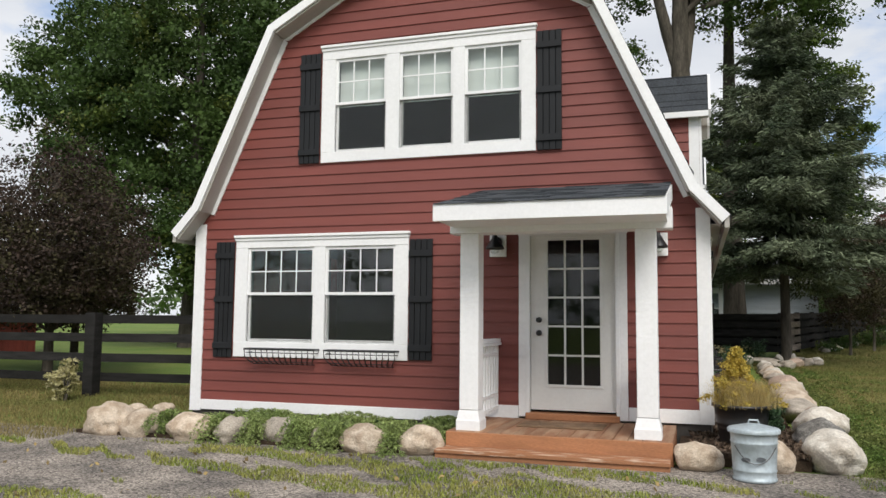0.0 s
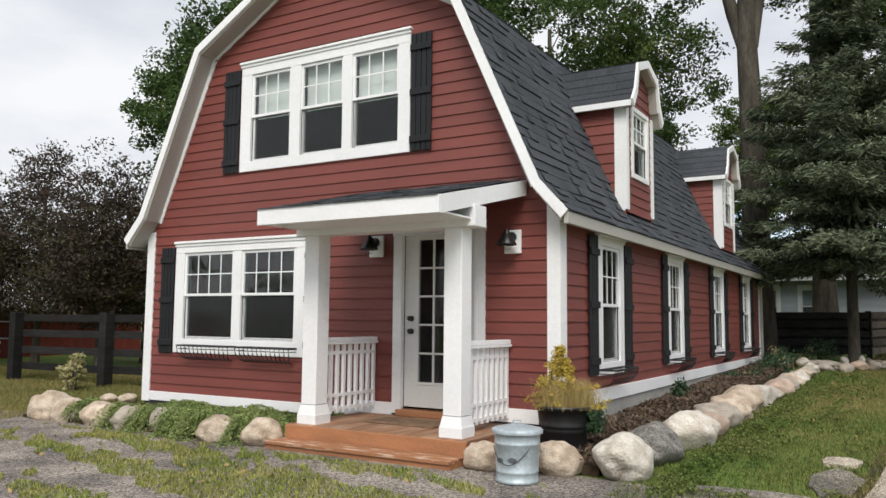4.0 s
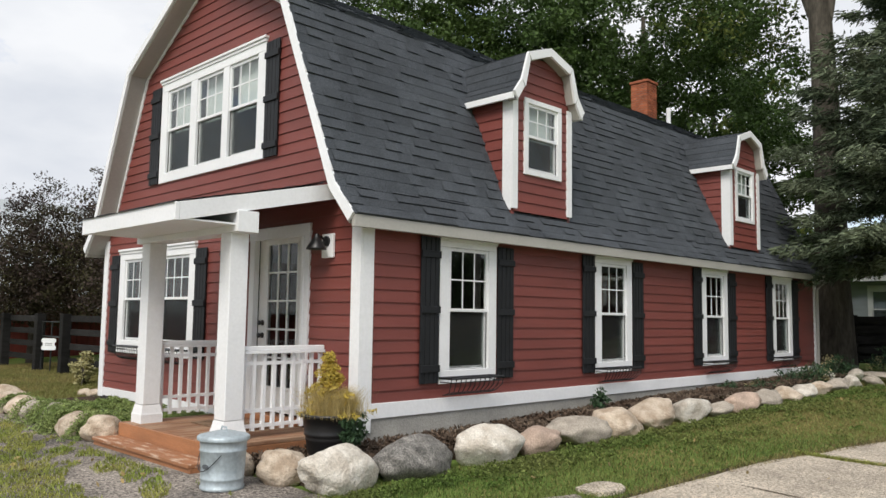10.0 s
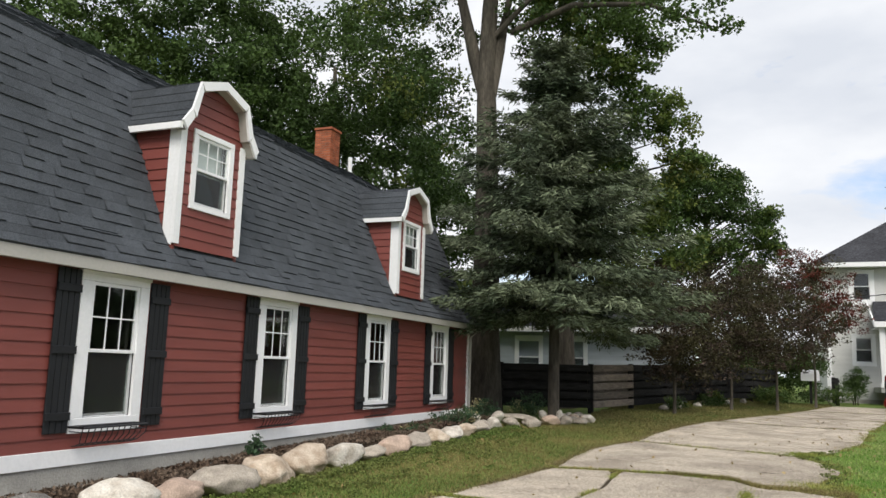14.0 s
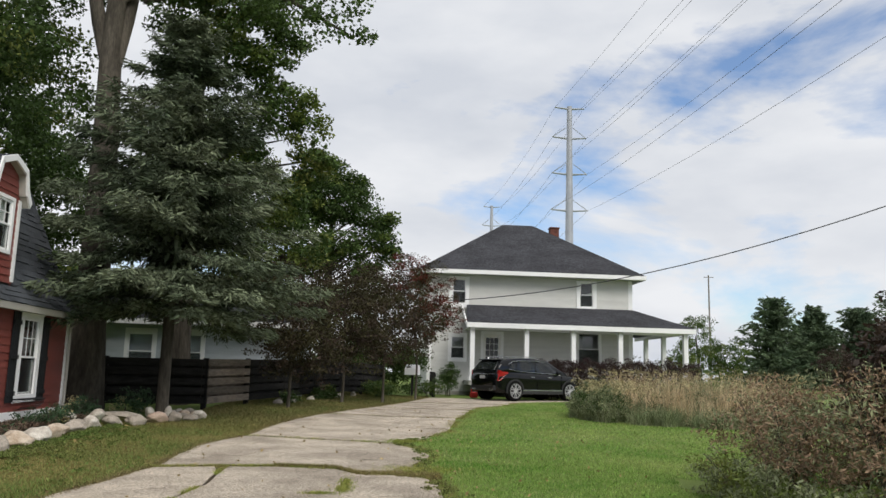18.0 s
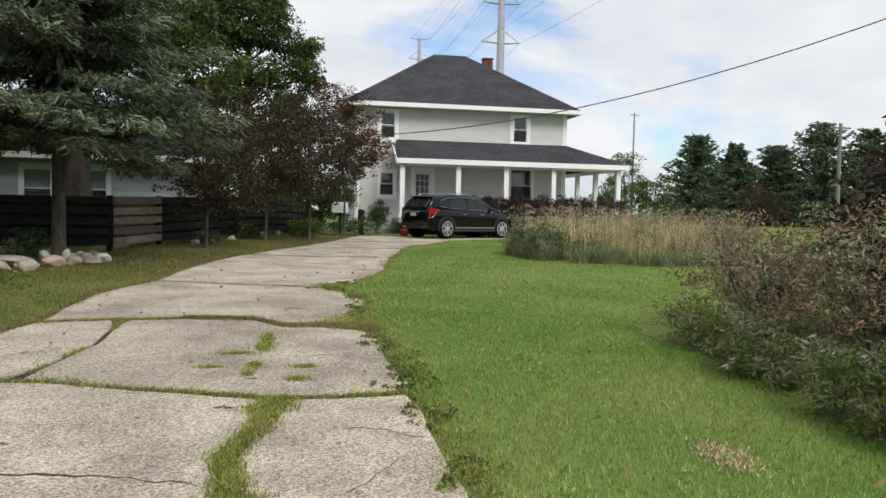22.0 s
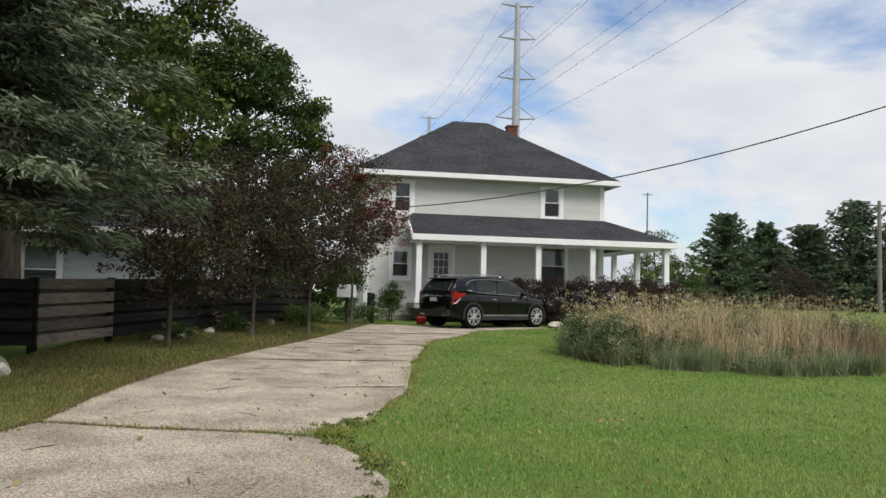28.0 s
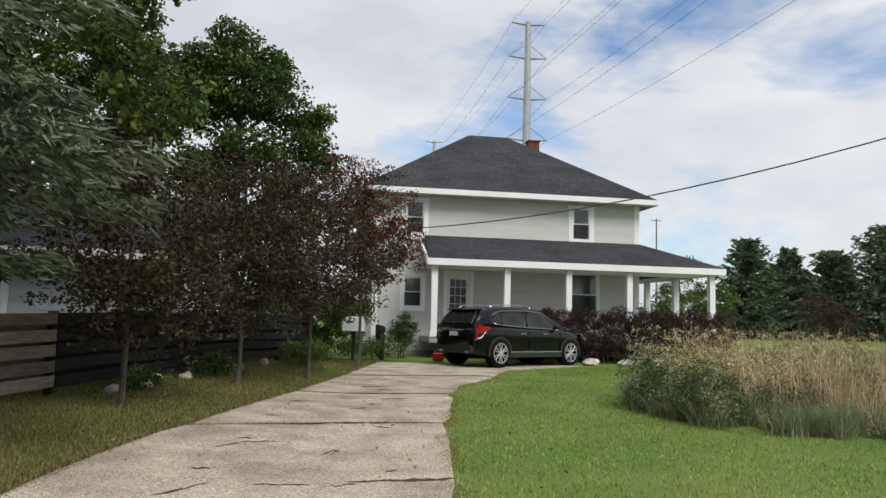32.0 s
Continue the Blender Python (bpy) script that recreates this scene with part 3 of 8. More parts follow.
UP = dict(x0=-4.61, x1=-1.785, z0=3.53, z1=5.07, units=[(-4.42, -3.71), (-3.53, -2.82), (-2.67, -1.96)], s0=3.67, s1=4.89, meet=4.30, cols=3)
LOW = dict(x0=-5.82, x1=-3.375, z0=1.02, z1=2.60, units=[(-5.64, -4.67), (-4.51, -3.55)], s0=1.22, s1=2.44, meet=1.84, cols=4)
SIDE_Y = [10.18, 13.27, 16.46, 19.38]
DOOR_X = (-1.99, -0.75)
front_open = [(w["x0"] + 0.03, w["x1"] - 0.03, w["z0"] + 0.03, w["z1"] - 0.03) for w in (UP, LOW)]
front_hole = [(u[0], u[1], w["s0"], w["s1"]) for w in (UP, LOW) for u in w["units"]]
door_open = (DOOR_X[0] + 0.12, DOOR_X[1] - 0.12, 0.42, 2.54)
z_cuts = [0.0, 2.72, 3.0, 5.25, 6.39]
left, right = (lambda z: CX - half_at(z)), (lambda z: CX + half_at(z))
wall_front = solid_wall("front_wall", M_FRONT, z_cuts, left, right, front_hole + [door_open], 0.14, SHADE_PLASTER, cottage)
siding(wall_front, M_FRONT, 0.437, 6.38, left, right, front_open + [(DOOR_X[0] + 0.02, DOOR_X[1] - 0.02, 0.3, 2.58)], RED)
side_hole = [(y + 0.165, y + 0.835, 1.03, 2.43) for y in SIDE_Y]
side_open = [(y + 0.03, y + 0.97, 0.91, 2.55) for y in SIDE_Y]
wall_side = solid_wall("side_wall", M_EAST, [0.0, 2.62], lambda z: YF + 0.141, lambda z: YB, side_hole, 0.14, SHADE_PLASTER, cottage)
siding(wall_side, M_EAST, 0.71, 2.60, lambda z: YF + 0.02, lambda z: YB, side_open, RED)
wall_back = solid_wall("back_wall", M_BACK, z_cuts, lambda z: -CX - half_at(z), lambda z: -CX + half_at(z), [], 0.14, RED, cottage)
wall_west = solid_wall("side_wall", M_WEST, [0.0, 2.62], lambda z: -YB + 0.15, lambda z: -YF - 0.15, [], 0.14, RED, cottage)
part("foundation", B(YF + 0.02, -0.012, 0.0, YB, -0.001, 0.575, m=M_EAST), CONCRETE, cottage, "bare grey concrete foundation")
# unseen floors and a partition, added to close the dark rooms behind the glass
part("floor", B(XW + 0.15, YF + 0.15, 0.2, XE - 0.15, YB - 0.15, 0.42), SHADE_PLASTER, cottage)
part("upper_floor", B(XW + 0.3, YF + 0.15, 2.85, XE - 0.3, YB - 0.15, 3.0), SHADE_PLASTER, cottage)
part("partition", B(XW + 0.15, YF + 4.0, 0.43, XE - 0.15, YF + 4.1, 2.8), SHADE_PLASTER, cottage)

window(M_FRONT, house=cottage, shade=True, **UP)
window(M_FRONT, house=cottage, **LOW)
for y in SIDE_Y:
    window(M_EAST, y, y + 0.97, 0.875, 2.562, [(y + 0.165, y + 0.835)], 1.03, 2.43, 1.712, 3, cottage)
    shutter(M_EAST, y - 0.31, y - 0.015, 0.89, 2.53, cottage)
    shutter(M_EAST, y + 0.985, y + 1.29, 0.90, 2.50, cottage)
shutter(M_FRONT, -4.925, -4.625, 3.53, 4.99, cottage)
shutter(M_FRONT, -1.77, -1.47, 3.53, 4.98, cottage)
shutter(M_FRONT, -6.12, -5.835, 1.01, 2.53, cottage)
shutter(M_FRONT, -3.36, -3.055, 1.03, 2.51, cottage)

# corner boards and skirting
for nm, b, M in (("corner_board", (XW - 0.03, -0.032, 0.30, XW + 0.13, 0.0, 2.78), M_FRONT), ("corner_board", (XE - 0.12, -0.032, 0.42, XE + 0.032, 0.0, 2.78), M_FRONT),
                 ("corner_board", (YF + 0.001, -0.032, 0.42, YF + 0.155, 0.0, 2.58), M_EAST), ("corner_board", (YB - 0.12, -0.032, 0.6, YB + 0.02, 0.0, 2.56), M_EAST),
                 ("skirt_board", (XW + 0.131, -0.03, 0.32, -2.5, 0.0, 0.45), M_FRONT), ("skirt_board", (-2.499, -0.03, 0.39, DOOR_X[0] - 0.005, 0.0, 0.54), M_FRONT),
                 ("skirt_board", (DOOR_X[1] + 0.005, -0.03, 0.42, XE - 0.121, 0.0, 0.57), M_FRONT), ("skirt_board", (YF + 0.156, -0.034, 0.565, YB - 0.121, 0.0, 0.722), M_EAST)):
    part(nm, B(*b, m=M, bevel=0.003), WHITE, cottage)

# roof: deck, shingles, rake boards, soffit, eaves
Y0, Y1 = 8.75, 21.82
INNER = [(3.425, 2.58), (3.096, 2.944), (2.047, 5.264), (0.0, 6.415)]
loop = [(CX + x, z) for x, z in PROFILE] + [(CX - x, z) for x, z in PROFILE[-2::-1]] + [(CX - x, z) for x, z in INNER] + [(CX + x, z) for x, z in INNER[-2::-1]]
bm = prism(bmesh.new(), loop, Y0 + 0.03, Y1)
roof = part("roof", bm, SHINGLE, cottage)
for s in (-1, 1):
    for (a, b), (c, d) in zip(zip(PROFILE, PROFILE[1:]), zip(INNER, INNER[1:])):
        e = 0.004
        part("rake_board", prism(bmesh.new(), [(CX + s * (a[0] + e), a[1] + e), (CX + s * (b[0] + (e if b[0] else 0)), b[1] + e), (CX + s * d[0], d[1]), (CX + s * c[0], c[1])], Y0 - 0.005, Y0 + 0.028), WHITE, cottage)
        part("soffit", prism(bmesh.new(), [(CX + s * c[0], c[1] - 0.002), (CX + s * d[0], d[1] - 0.002), (CX + s * d[0], d[1] - 0.022), (CX + s * (c[0] - 0.02), c[1] - 0.022)], Y0 + 0.029, YF), CREAM, cottage, "cream vented metal soffit")
        f = 0.065
        if c[0] < 3.3:
            part("frieze_board", prism(bmesh.new(), [(CX + s * c[0], c[1] - 0.024), (CX + s * d[0], d[1] - 0.024), (CX + s * max(d[0] - f * 0.9, 0), d[1] - f * 0.6 - 0.024), (CX + s * (c[0] - f), c[1] - 0.024 - f * 0.3)], YF - 0.03, YF - 0.001), WHITE, cottage)
part("eave_fascia", B(CX + 3.445, Y0 + 0.03, 2.523, CX + 3.497, Y1, 2.648, bevel=0.004), CREAM, cottage, "cream metal eave fascia")
part("eave_soffit", B(XE - 0.001, YF, 2.582, CX + 3.445, Y1, 2.60), CREAM, cottage)
part("eave_fascia", B(CX - 3.497, Y0 + 0.03, 2.523, CX - 3.445, Y1, 2.648, bevel=0.004), CREAM, cottage)


def shingle_field(parent, a, b, y0, y1, row=0.142, tab=0.31, skip=None, singles=0, name="shingle", m=None):
    """Overlapping tabs on the slope from a (low x, z) to b (high x, z), between y0 and y1."""
    A, Bv = Vector((a[0], 0, a[1])), Vector((b[0], 0, b[1]))
    up = (Bv - A)
    L = up.length
    up.normalize()
    nrm = Vector((-up.z, 0, up.x))
    if nrm.z < 0:
        nrm = -nrm
    rows = int(math.ceil(L / row))
    cos, n, made = [], 0, 0
    for r in range(rows):
        s0, s1 = r * row - 0.004, min(L, (r + 1) * row + 0.01)
        y = y0 - random.random() * tab
        while y < y1:
            w = tab * random.uniform(0.45, 1.15)
            ya, yb = max(y, y0), min(y + w - 0.004, y1)
            y += w
            if yb - ya < 0.03:
                continue
            lift = ((0.0065 if random.random() < 0.5 else 0.021) + 0.003 * random.random()) * (0.6 if m is not None else 1.0)
            drop = 0.004 * random.random()
            p = [A + up * (s0 - drop) + nrm * lift, A + up * s1 + nrm * 0.004]
            q = [p[0] - nrm * (lift - 0.001)]
            mid = (A + up * ((s0 + s1) / 2))
            if skip and skip(mid.x, (ya + yb) / 2, mid.z):
                continue
            at = lambda v, yy: (v.x, yy, v.z)
            top = [at(p[0], ya), at(p[0], yb), at(p[1], yb), at(p[1], ya)]
            edge = [at(q[0], ya), at(q[0], yb), at(p[0], yb), at(p[0], ya)]
            if made < singles:
                bm = bmesh.new()
                for quad in (top, edge):
                    bm.faces.new([bm.verts.new(c) for c in quad])
                bmesh.ops.remove_doubles(bm, verts=bm.verts[:], dist=0.0005)
                if m is not None:
                    bm.transform(m)
                part(name, bm, SHINGLE, parent)
                made += 1
            else:
                cos += [(*top, *edge)]
    if cos:
        co = np.array(cos, float).reshape(-1, 8, 3)
        me = bpy.data.meshes.new(name + "s")
        v = co[:, [0, 1, 2, 3, 4, 5]].reshape(-1, 3)
        k = len(co)
        faces = [f for i in range(k) for f in ((6 * i, 6 * i + 1, 6 * i + 2, 6 * i + 3), (6 * i + 4, 6 * i + 5, 6 * i + 1, 6 * i))]
        me.from_pydata(v.tolist(), [], faces)
        if m is not None:
            me.transform(m)
        tagged(link(name + "s", me, SHINGLE, parent), kind="stuff")


DORMERS = [12.145, 18.36]


def in_dormer(x, y, z):
    return any(abs(y - c) < 0.60 and z > 3.0 and x < 0.1 for c in DORMERS) and z < 5.1


for i, (a, b) in enumerate(zip(PROFILE, PROFILE[1:])):
    shingle_field(roof, (CX + a[0], a[1]), (CX + b[0], b[1]), Y0 + 0.012, Y1, skip=in_dormer, singles=250 if i == 1 else 25)
    shingle_field(roof, (CX - a[0], a[1]), (CX - b[0], b[1]), Y0 + 0.012, Y1)


def dormer(c):
    """A small gambrel dormer with its window, siding, corner boards and shingles."""
    M = pose(0.07, 0, 0, 0, 0, 90)
    h = lambda z: float(np.interp(z, [3.0, 4.55, 5.0, 5.13], [0.60, 0.60, 0.43, 0.0]))
    hole = [(c - 0.32, c + 0.32, 3.57, 4.45)]
    d = solid_wall("dormer", M, [3.0, 4.55, 5.0, 5.12], lambda z: c - h(z), lambda z: c + h(z), hole, 0.08, SHADE_PLASTER, cottage)
    siding(d, M, 3.0, 5.10, lambda z: c - h(z), lambda z: c + h(z), [(c - 0.38, c + 0.38, 3.54, 4.48)], RED)
    for s in (-1, 1):
        bm = bmesh.new()
        cheek = [(0.07, 2.95), (0.07, 4.55), (-0.72, 4.55), (-0.03, 2.95)]
        prism(bm, cheek, c + s * 0.60 - 0.03, c + s * 0.60 + 0.03)
        part("cheek_wall", bm, RED, d)
        z = 3.0
        while z < 4.5:
            xb = -0.005 - (z - 3.01) / 2.29 * 1.06
            xt = -0.005 - (z + 0.136 - 3.01) / 2.29 * 1.06
            bm = bmesh.new()
            y = c + s * 0.60
            o0, o1 = s * 0.048, s * 0.033
            f = -0.071
            xb, xt = min(xb, f - 0.002), min(xt, f - 0.002)
            v = [bm.verts.new(p) for p in ((f, y + o0, z), (xb, y + o0, z), (xt, y + o1, z + 0.136), (f, y + o1, z + 0.136), (f, y, z), (xb, y, z))]
            bm.faces.new(v[:4])
            bm.faces.new((v[4], v[5], v[1], v[0]))
            bmesh.ops.recalc_face_normals(bm, faces=bm.faces[:])
            part("siding_board", bm, RED, d)
            z += 0.136
        a, b = sorted((c + s * 0.64, c + s * 0.535))
        part("corner_board", B(a, -0.034, 3.03, b, 0.0, 4.52, m=M), WHITE, d)
        a, b = sorted((c + s * 0.60, c + s * 0.64))
        part("corner_board", prism(bmesh.new(), [(0.068, 3.0), (-0.07, 3.12), (-0.07, 4.5), (0.068, 4.5)], a, b), WHITE, d)
        prof = [(0.75, 4.50), (0.60, 4.69), (0.475, 5.07), (0.0, 5.235)]
        for (p, q) in zip(prof, prof[1:]):
            t = 0.075
            # roof slab runs back into the main roof
            bm = bmesh.new()
            prism(bm, [(c + s * p[0], p[1]), (c + s * q[0], q[1]), (c + s * max(q[0] - 0.03, 0), q[1] - t), (c + s * (p[0] - 0.05), p[1] - t)], -0.13, 1.2, m=M)
            part("dormer_roof", bm, SHINGLE, d)
            bm = bmesh.new()
            prism(bm, [(c + s * (p[0] + 0.012), p[1] + 0.01), (c + s * (q[0] + (0.012 if q[0] else 0)), q[1] + 0.012), (c + s * max(q[0] - 0.03, 0), q[1] - 0.10), (c + s * (p[0] - 0.06), p[1] - 0.085)], -0.165, -0.131, m=M)
            part("rake_board", bm, WHITE, d)
            bm = bmesh.new()
            prism(bm, [(c + s * (p[0] - 0.05), p[1] - t - 0.003), (c + s * max(q[0] - 0.03, 0), q[1] - t - 0.003), (c + s * max(q[0] - 0.03, 0), q[1] - t - 0.02), (c + s * (p[0] - 0.07), p[1] - t - 0.02)], -0.13, -0.0, m=M)
            part("soffit", bm, CREAM, d)
            # in M's frame x runs along the wall, so the shingle rows run inward from the face
            cosn = []
            n_rows = max(2, int(math.hypot(p[0] - q[0], p[1] - q[1]) / 0.13))
            for r in range(n_rows):
                f0, f1 = r / n_rows, (r + 1) / n_rows
                y = -0.13
                while y < 1.15:
                    w = random.uniform(0.18, 0.38)
                    y2 = min(y + w, 1.15)
                    o = [(c + s * (p[0] + (q[0] - p[0]) * f + e), p[1] + (q[1] - p[1]) * f + g) for f, e, g in ((f0, 0.01, 0.012), (f1, 0.004, 0.004))]
                    low = (o[0][0] - s * 0.004, o[0][1] - 0.012)
                    cosn.append([(o[0][0], y, o[0][1]), (o[0][0], y2 - 0.004, o[0][1]), (o[1][0], y2 - 0.004, o[1][1]), (o[1][0], y, o[1][1])])
                    cosn.append([(low[0], y, low[1]), (low[0], y2 - 0.004, low[1]), (o[0][0], y2 - 0.004, o[0][1]), (o[0][0], y, o[0][1])])
                    y = y2
            bm = bmesh.new()
            for quad in cosn:
                bm.faces.new([bm.verts.new(M @ Vector(v)) for v in quad])
            tagged(part("shingles", bm, SHINGLE, d), kind="stuff")
        part("eave_fascia", B(c + s * 0.75 - 0.02, -0.13, 4.415, c + s * 0.75 + 0.02, 0.9, 4.495, m=M), WHITE, d)
    window(M, c - 0.40, c + 0.40, 3.50, 4.52, [(c - 0.32, c + 0.32)], 3.57, 4.45, 4.02, 3, cottage, cap=False, shade=True)
    return d


for c in DORMERS:
    dormer(c)

# brick chimney and vent pipe
CHX, CHY, CHH = -3.45, 20.75, 0.225
chim = part("chimney", B(CHX - CHH + 0.012, CHY - CHH + 0.012, 5.9, CHX + CHH - 0.012, CHY + CHH - 0.012, 7.40), MORTAR, cottage, "orange brick chimney")
for course in range(17):
    z = 6.30 + course * 0.066
    for face in range(4):
        n = 3 if course % 2 else 2
        for k in range(n):
            a, b = -CHH + 2 * CHH * k / n + 0.005, -CHH + 2 * CHH * (k + 1) / n - 0.005
            M = Matrix.Translation((CHX, CHY, 0)) @ pose(0, 0, 0, 0, 0, 90 * face)
            part("brick", B(a, -CHH, z, b, -CHH + 0.02, z + 0.056, m=M), BRICK, chim)
part("chimney_cap", B(CHX - CHH - 0.03, CHY - CHH - 0.03, 7.425, CHX + CHH + 0.03, CHY + CHH + 0.03, 7.49, bevel=0.01), BRICK, chim)
part("downspout", tube(bmesh.new(), [(XE + 0.26, YB - 0.02, 2.52), (XE + 0.06, YB - 0.02, 2.35), (XE + 0.06, YB - 0.02, 0.55)], 0.035, 8), CREAM, cottage, "cream metal downspout")
part("vent_pipe", tube(bmesh.new(), [(-3.2, 21.5, 6.3), (-3.2, 21.5, 6.95)], 0.055, 12), WHITE, cottage, "white plastic vent pipe")

# ---- door ----
door = thing("door_1", "closed white door with fifteen glass panes", "door", kind="structure")
bm = bmesh.new()
for a, b in ((DOOR_X[0], DOOR_X[0] + 0.13), (DOOR_X[1] - 0.13, DOOR_X[1])):
    box(bm, a, -0.04, 0.42, b, 0.02, 2.60, m=M_FRONT, bevel=0.004)
box(bm, DOOR_X[0] - 0.01, -0.045, 2.52, DOOR_X[1] + 0.01, 0.02, 2.66, m=M_FRONT, bevel=0.004)
for a, b in ((DOOR_X[0] + 0.085, DOOR_X[0] + 0.128), (DOOR_X[1] - 0.128, DOOR_X[1] - 0.085)):
    box(bm, a, -0.052, 0.43, b, -0.041, 2.52, m=M_FRONT, bevel=0.003)
part("door_frame", bm, WHITE, door)
la, lb, lz0, lz1 = -1.859, -0.881, 0.50, 2.53
ga, gb, gz0, gz1 = -1.66, -1.06, 0.79, 2.46
bm = bmesh.new()
box(bm, la, 0.03, lz0, ga, 0.075, lz1, m=M_FRONT)
box(bm, gb, 0.03, lz0, lb, 0.075, lz1, m=M_FRONT)
box(bm, ga, 0.03, lz0, gb, 0.075, gz0, m=M_FRONT)
box(bm, ga, 0.03, gz1, gb, 0.075, lz1, m=M_FRONT)
for a, b, c, d in ((ga - 0.03, ga, gz0 - 0.03, gz1 + 0.03), (gb, gb + 0.03, gz0 - 0.03, gz1 + 0.03), (ga, gb, gz0 - 0.03, gz0), (ga, gb, gz1, gz1 + 0.03)):
    box(bm, a, 0.018, c, b, 0.03, d, m=M_FRONT, bevel=0.003)
leaf = part("door_leaf", bm, DOOR, door)
for k in range(1, 3):
    x = ga + (gb - ga) * k / 3
    part("muntin", B(x - 0.011, 0.028, gz0, x + 0.011, 0.06, gz1, m=M_FRONT), DOOR, leaf)
for k in range(1, 5):
    z = gz0 + (gz1 - gz0) * k / 5
    part("muntin", B(ga, 0.030, z - 0.011, gb, 0.058, z + 0.011, m=M_FRONT), DOOR, leaf)
for i in range(3):
    for k in range(5):
        p = part("pane", B(ga + (gb - ga) * i / 3, 0.042, gz0 + (gz1 - gz0) * k / 5, ga + (gb - ga) * (i + 1) / 3, 0.046, gz0 + (gz1 - gz0) * (k + 1) / 5, m=M_FRONT), DARKGLASS, leaf)
        p.visible_shadow = False
for z, nm in ((1.53, "deadbolt"), (1.38, "door_knob")):
    M = Matrix.Translation((-1.76, YF + 0.03, z)) @ pose(0, 0, 0, 90)
    bm = lathe(bmesh.new(), [(0.033, 0.0), (0.033, 0.012), (0.014, 0.014), (0.014, 0.035), (0.028, 0.042), (0.03, 0.06), (0.018, 0.07)], sides=16)
    bm.transform(M)
    part(nm, bm, BLACK, leaf, "black " + nm.replace("_", " "), smooth=True)
part("threshold", B(-1.90, -0.10, 0.40, -0.84, 0.14, 0.47, m=M_FRONT, bevel=0.006), DECK, door, "brown wooden threshold")

# ---- porch ----
porch = thing("porch", "white-posted entry porch with stained wooden deck and step", "porch", at=(-1.35, 8.3, 0.18))
porch.matrix_world = Matrix()
PX0, PX1, PY = -2.45, -0.24, 7.72
for k in range(16):
    a, b = PX0 + (PX1 - PX0) * k / 16, PX0 + (PX1 - PX0) * (k + 1) / 16
    part("deck_board", B(a + 0.003, PY, 0.362, b - 0.003, YF - 0.035, 0.40, bevel=0.004), WORN, porch)
part("rim_board", B(PX0, PY - 0.032, 0.16, PX1, PY - 0.002, 0.395, bevel=0.004), DECK, porch)
part("rim_board", B(PX1 - 0.03, PY, 0.14, PX1, YF - 0.035, 0.358, bevel=0.004), DECK, porch)
part("rim_board", B(PX0, PY, 0.14, PX0 + 0.03, YF - 0.035, 0.358, bevel=0.004), DECK, porch)
for k in range(3):
    y = PY - 0.31 + 0.092 * k
    part("step_tread", B(PX0 - 0.03, y, 0.222, PX1 - 0.02, y + 0.087, 0.258, bevel=0.004), TREAD, porch)
part("step_riser", B(PX0 - 0.03, PY - 0.29, 0.08, PX1 - 0.02, PY - 0.262, 0.221, bevel=0.003), DECK, porch)
for x in (PX0 - 0.03, PX1 - 0.05):
    part("step_side", B(x, PY - 0.261, 0.08, x + 0.03, PY - 0.035, 0.221), DECK, porch)


def post(x, y):
    bm = bmesh.new()
    box(bm, x - 0.10, y - 0.10, 0.60, x + 0.10, y + 0.10, 2.42, bevel=0.006)
    p = part("post", bm, WHITE, porch)
    bm = bmesh.new()
    for (r0, z0), (r1, z1) in zip([(0.126, 0.40), (0.126, 0.495), (0.120, 0.51)], [(0.126, 0.495), (0.120, 0.51), (0.102, 0.60)]):
        lo = [bm.verts.new((x + sx * r0, y + sy * r0, z0)) for sx, sy in ((-1, -1), (1, -1), (1, 1), (-1, 1))]
        hi = [bm.verts.new((x + sx * r1, y + sy * r1, z1)) for sx, sy in ((-1, -1), (1, -1), (1, 1), (-1, 1))]
        for i in range(4):
            bm.faces.new((lo[i], lo[(i + 1) % 4], hi[(i + 1) % 4], hi[i]))
    part("post_base", bm, WHITE, p)
    return p


for x in (-2.25, -0.47):
    post(x, 7.92)
    r = part("railing", B(x - 0.045, 8.02, 1.265, x + 0.045, YF - 0.03, 1.31, bevel=0.006), WHITE, porch)
    part("rail", B(x - 0.055, 8.02, 1.235, x + 0.055, YF - 0.03, 1.264), WHITE, r)
    for z in (1.12, 0.65, 0.50):
        part("rail", B(x - 0.016, 8.02, z, x + 0.016, YF - 0.03, z + 0.035), WHITE, r)
    for k in range(9):
        y = 8.07 + k * 0.1155
        part("baluster", B(x - 0.017, y - 0.017, 0.47, x + 0.019, y + 0.019, 1.234), WHITE, r)
part("beam", B(-2.46, 7.80, 2.42, -0.215, 8.03, 2.628, bevel=0.004), WHITE, porch)
RX0, RX1 = -2.42, -0.26
bm = bmesh.new()
for v in ((RX0, RX1),):
    M = pose(0, 0, 0, 0, 0, 90)
    prism(bm, [(7.22, 2.63), (9.02, 3.06), (9.02, 2.95), (7.22, 2.54)], -RX1, -RX0, m=M)
proof = part("porch_roof", bm, SHINGLE, porch)
part("soffit", B(RX0, 7.216, 2.485, RX1, 7.799, 2.502), WHITE, porch)
part("front_fascia", B(RX0 - 0.02, 7.17, 2.472, RX1 + 0.02, 7.215, 2.64, bevel=0.004), WHITE, porch)
for x in (RX0 - 0.02, RX1):
    part("rake_board", prism(bmesh.new(), [(7.216, 2.645), (9.02, 3.055), (9.02, 2.885), (7.216, 2.474)], -x - 0.02, -x, m=pose(0, 0, 0, 0, 0, 90)), WHITE, porch)
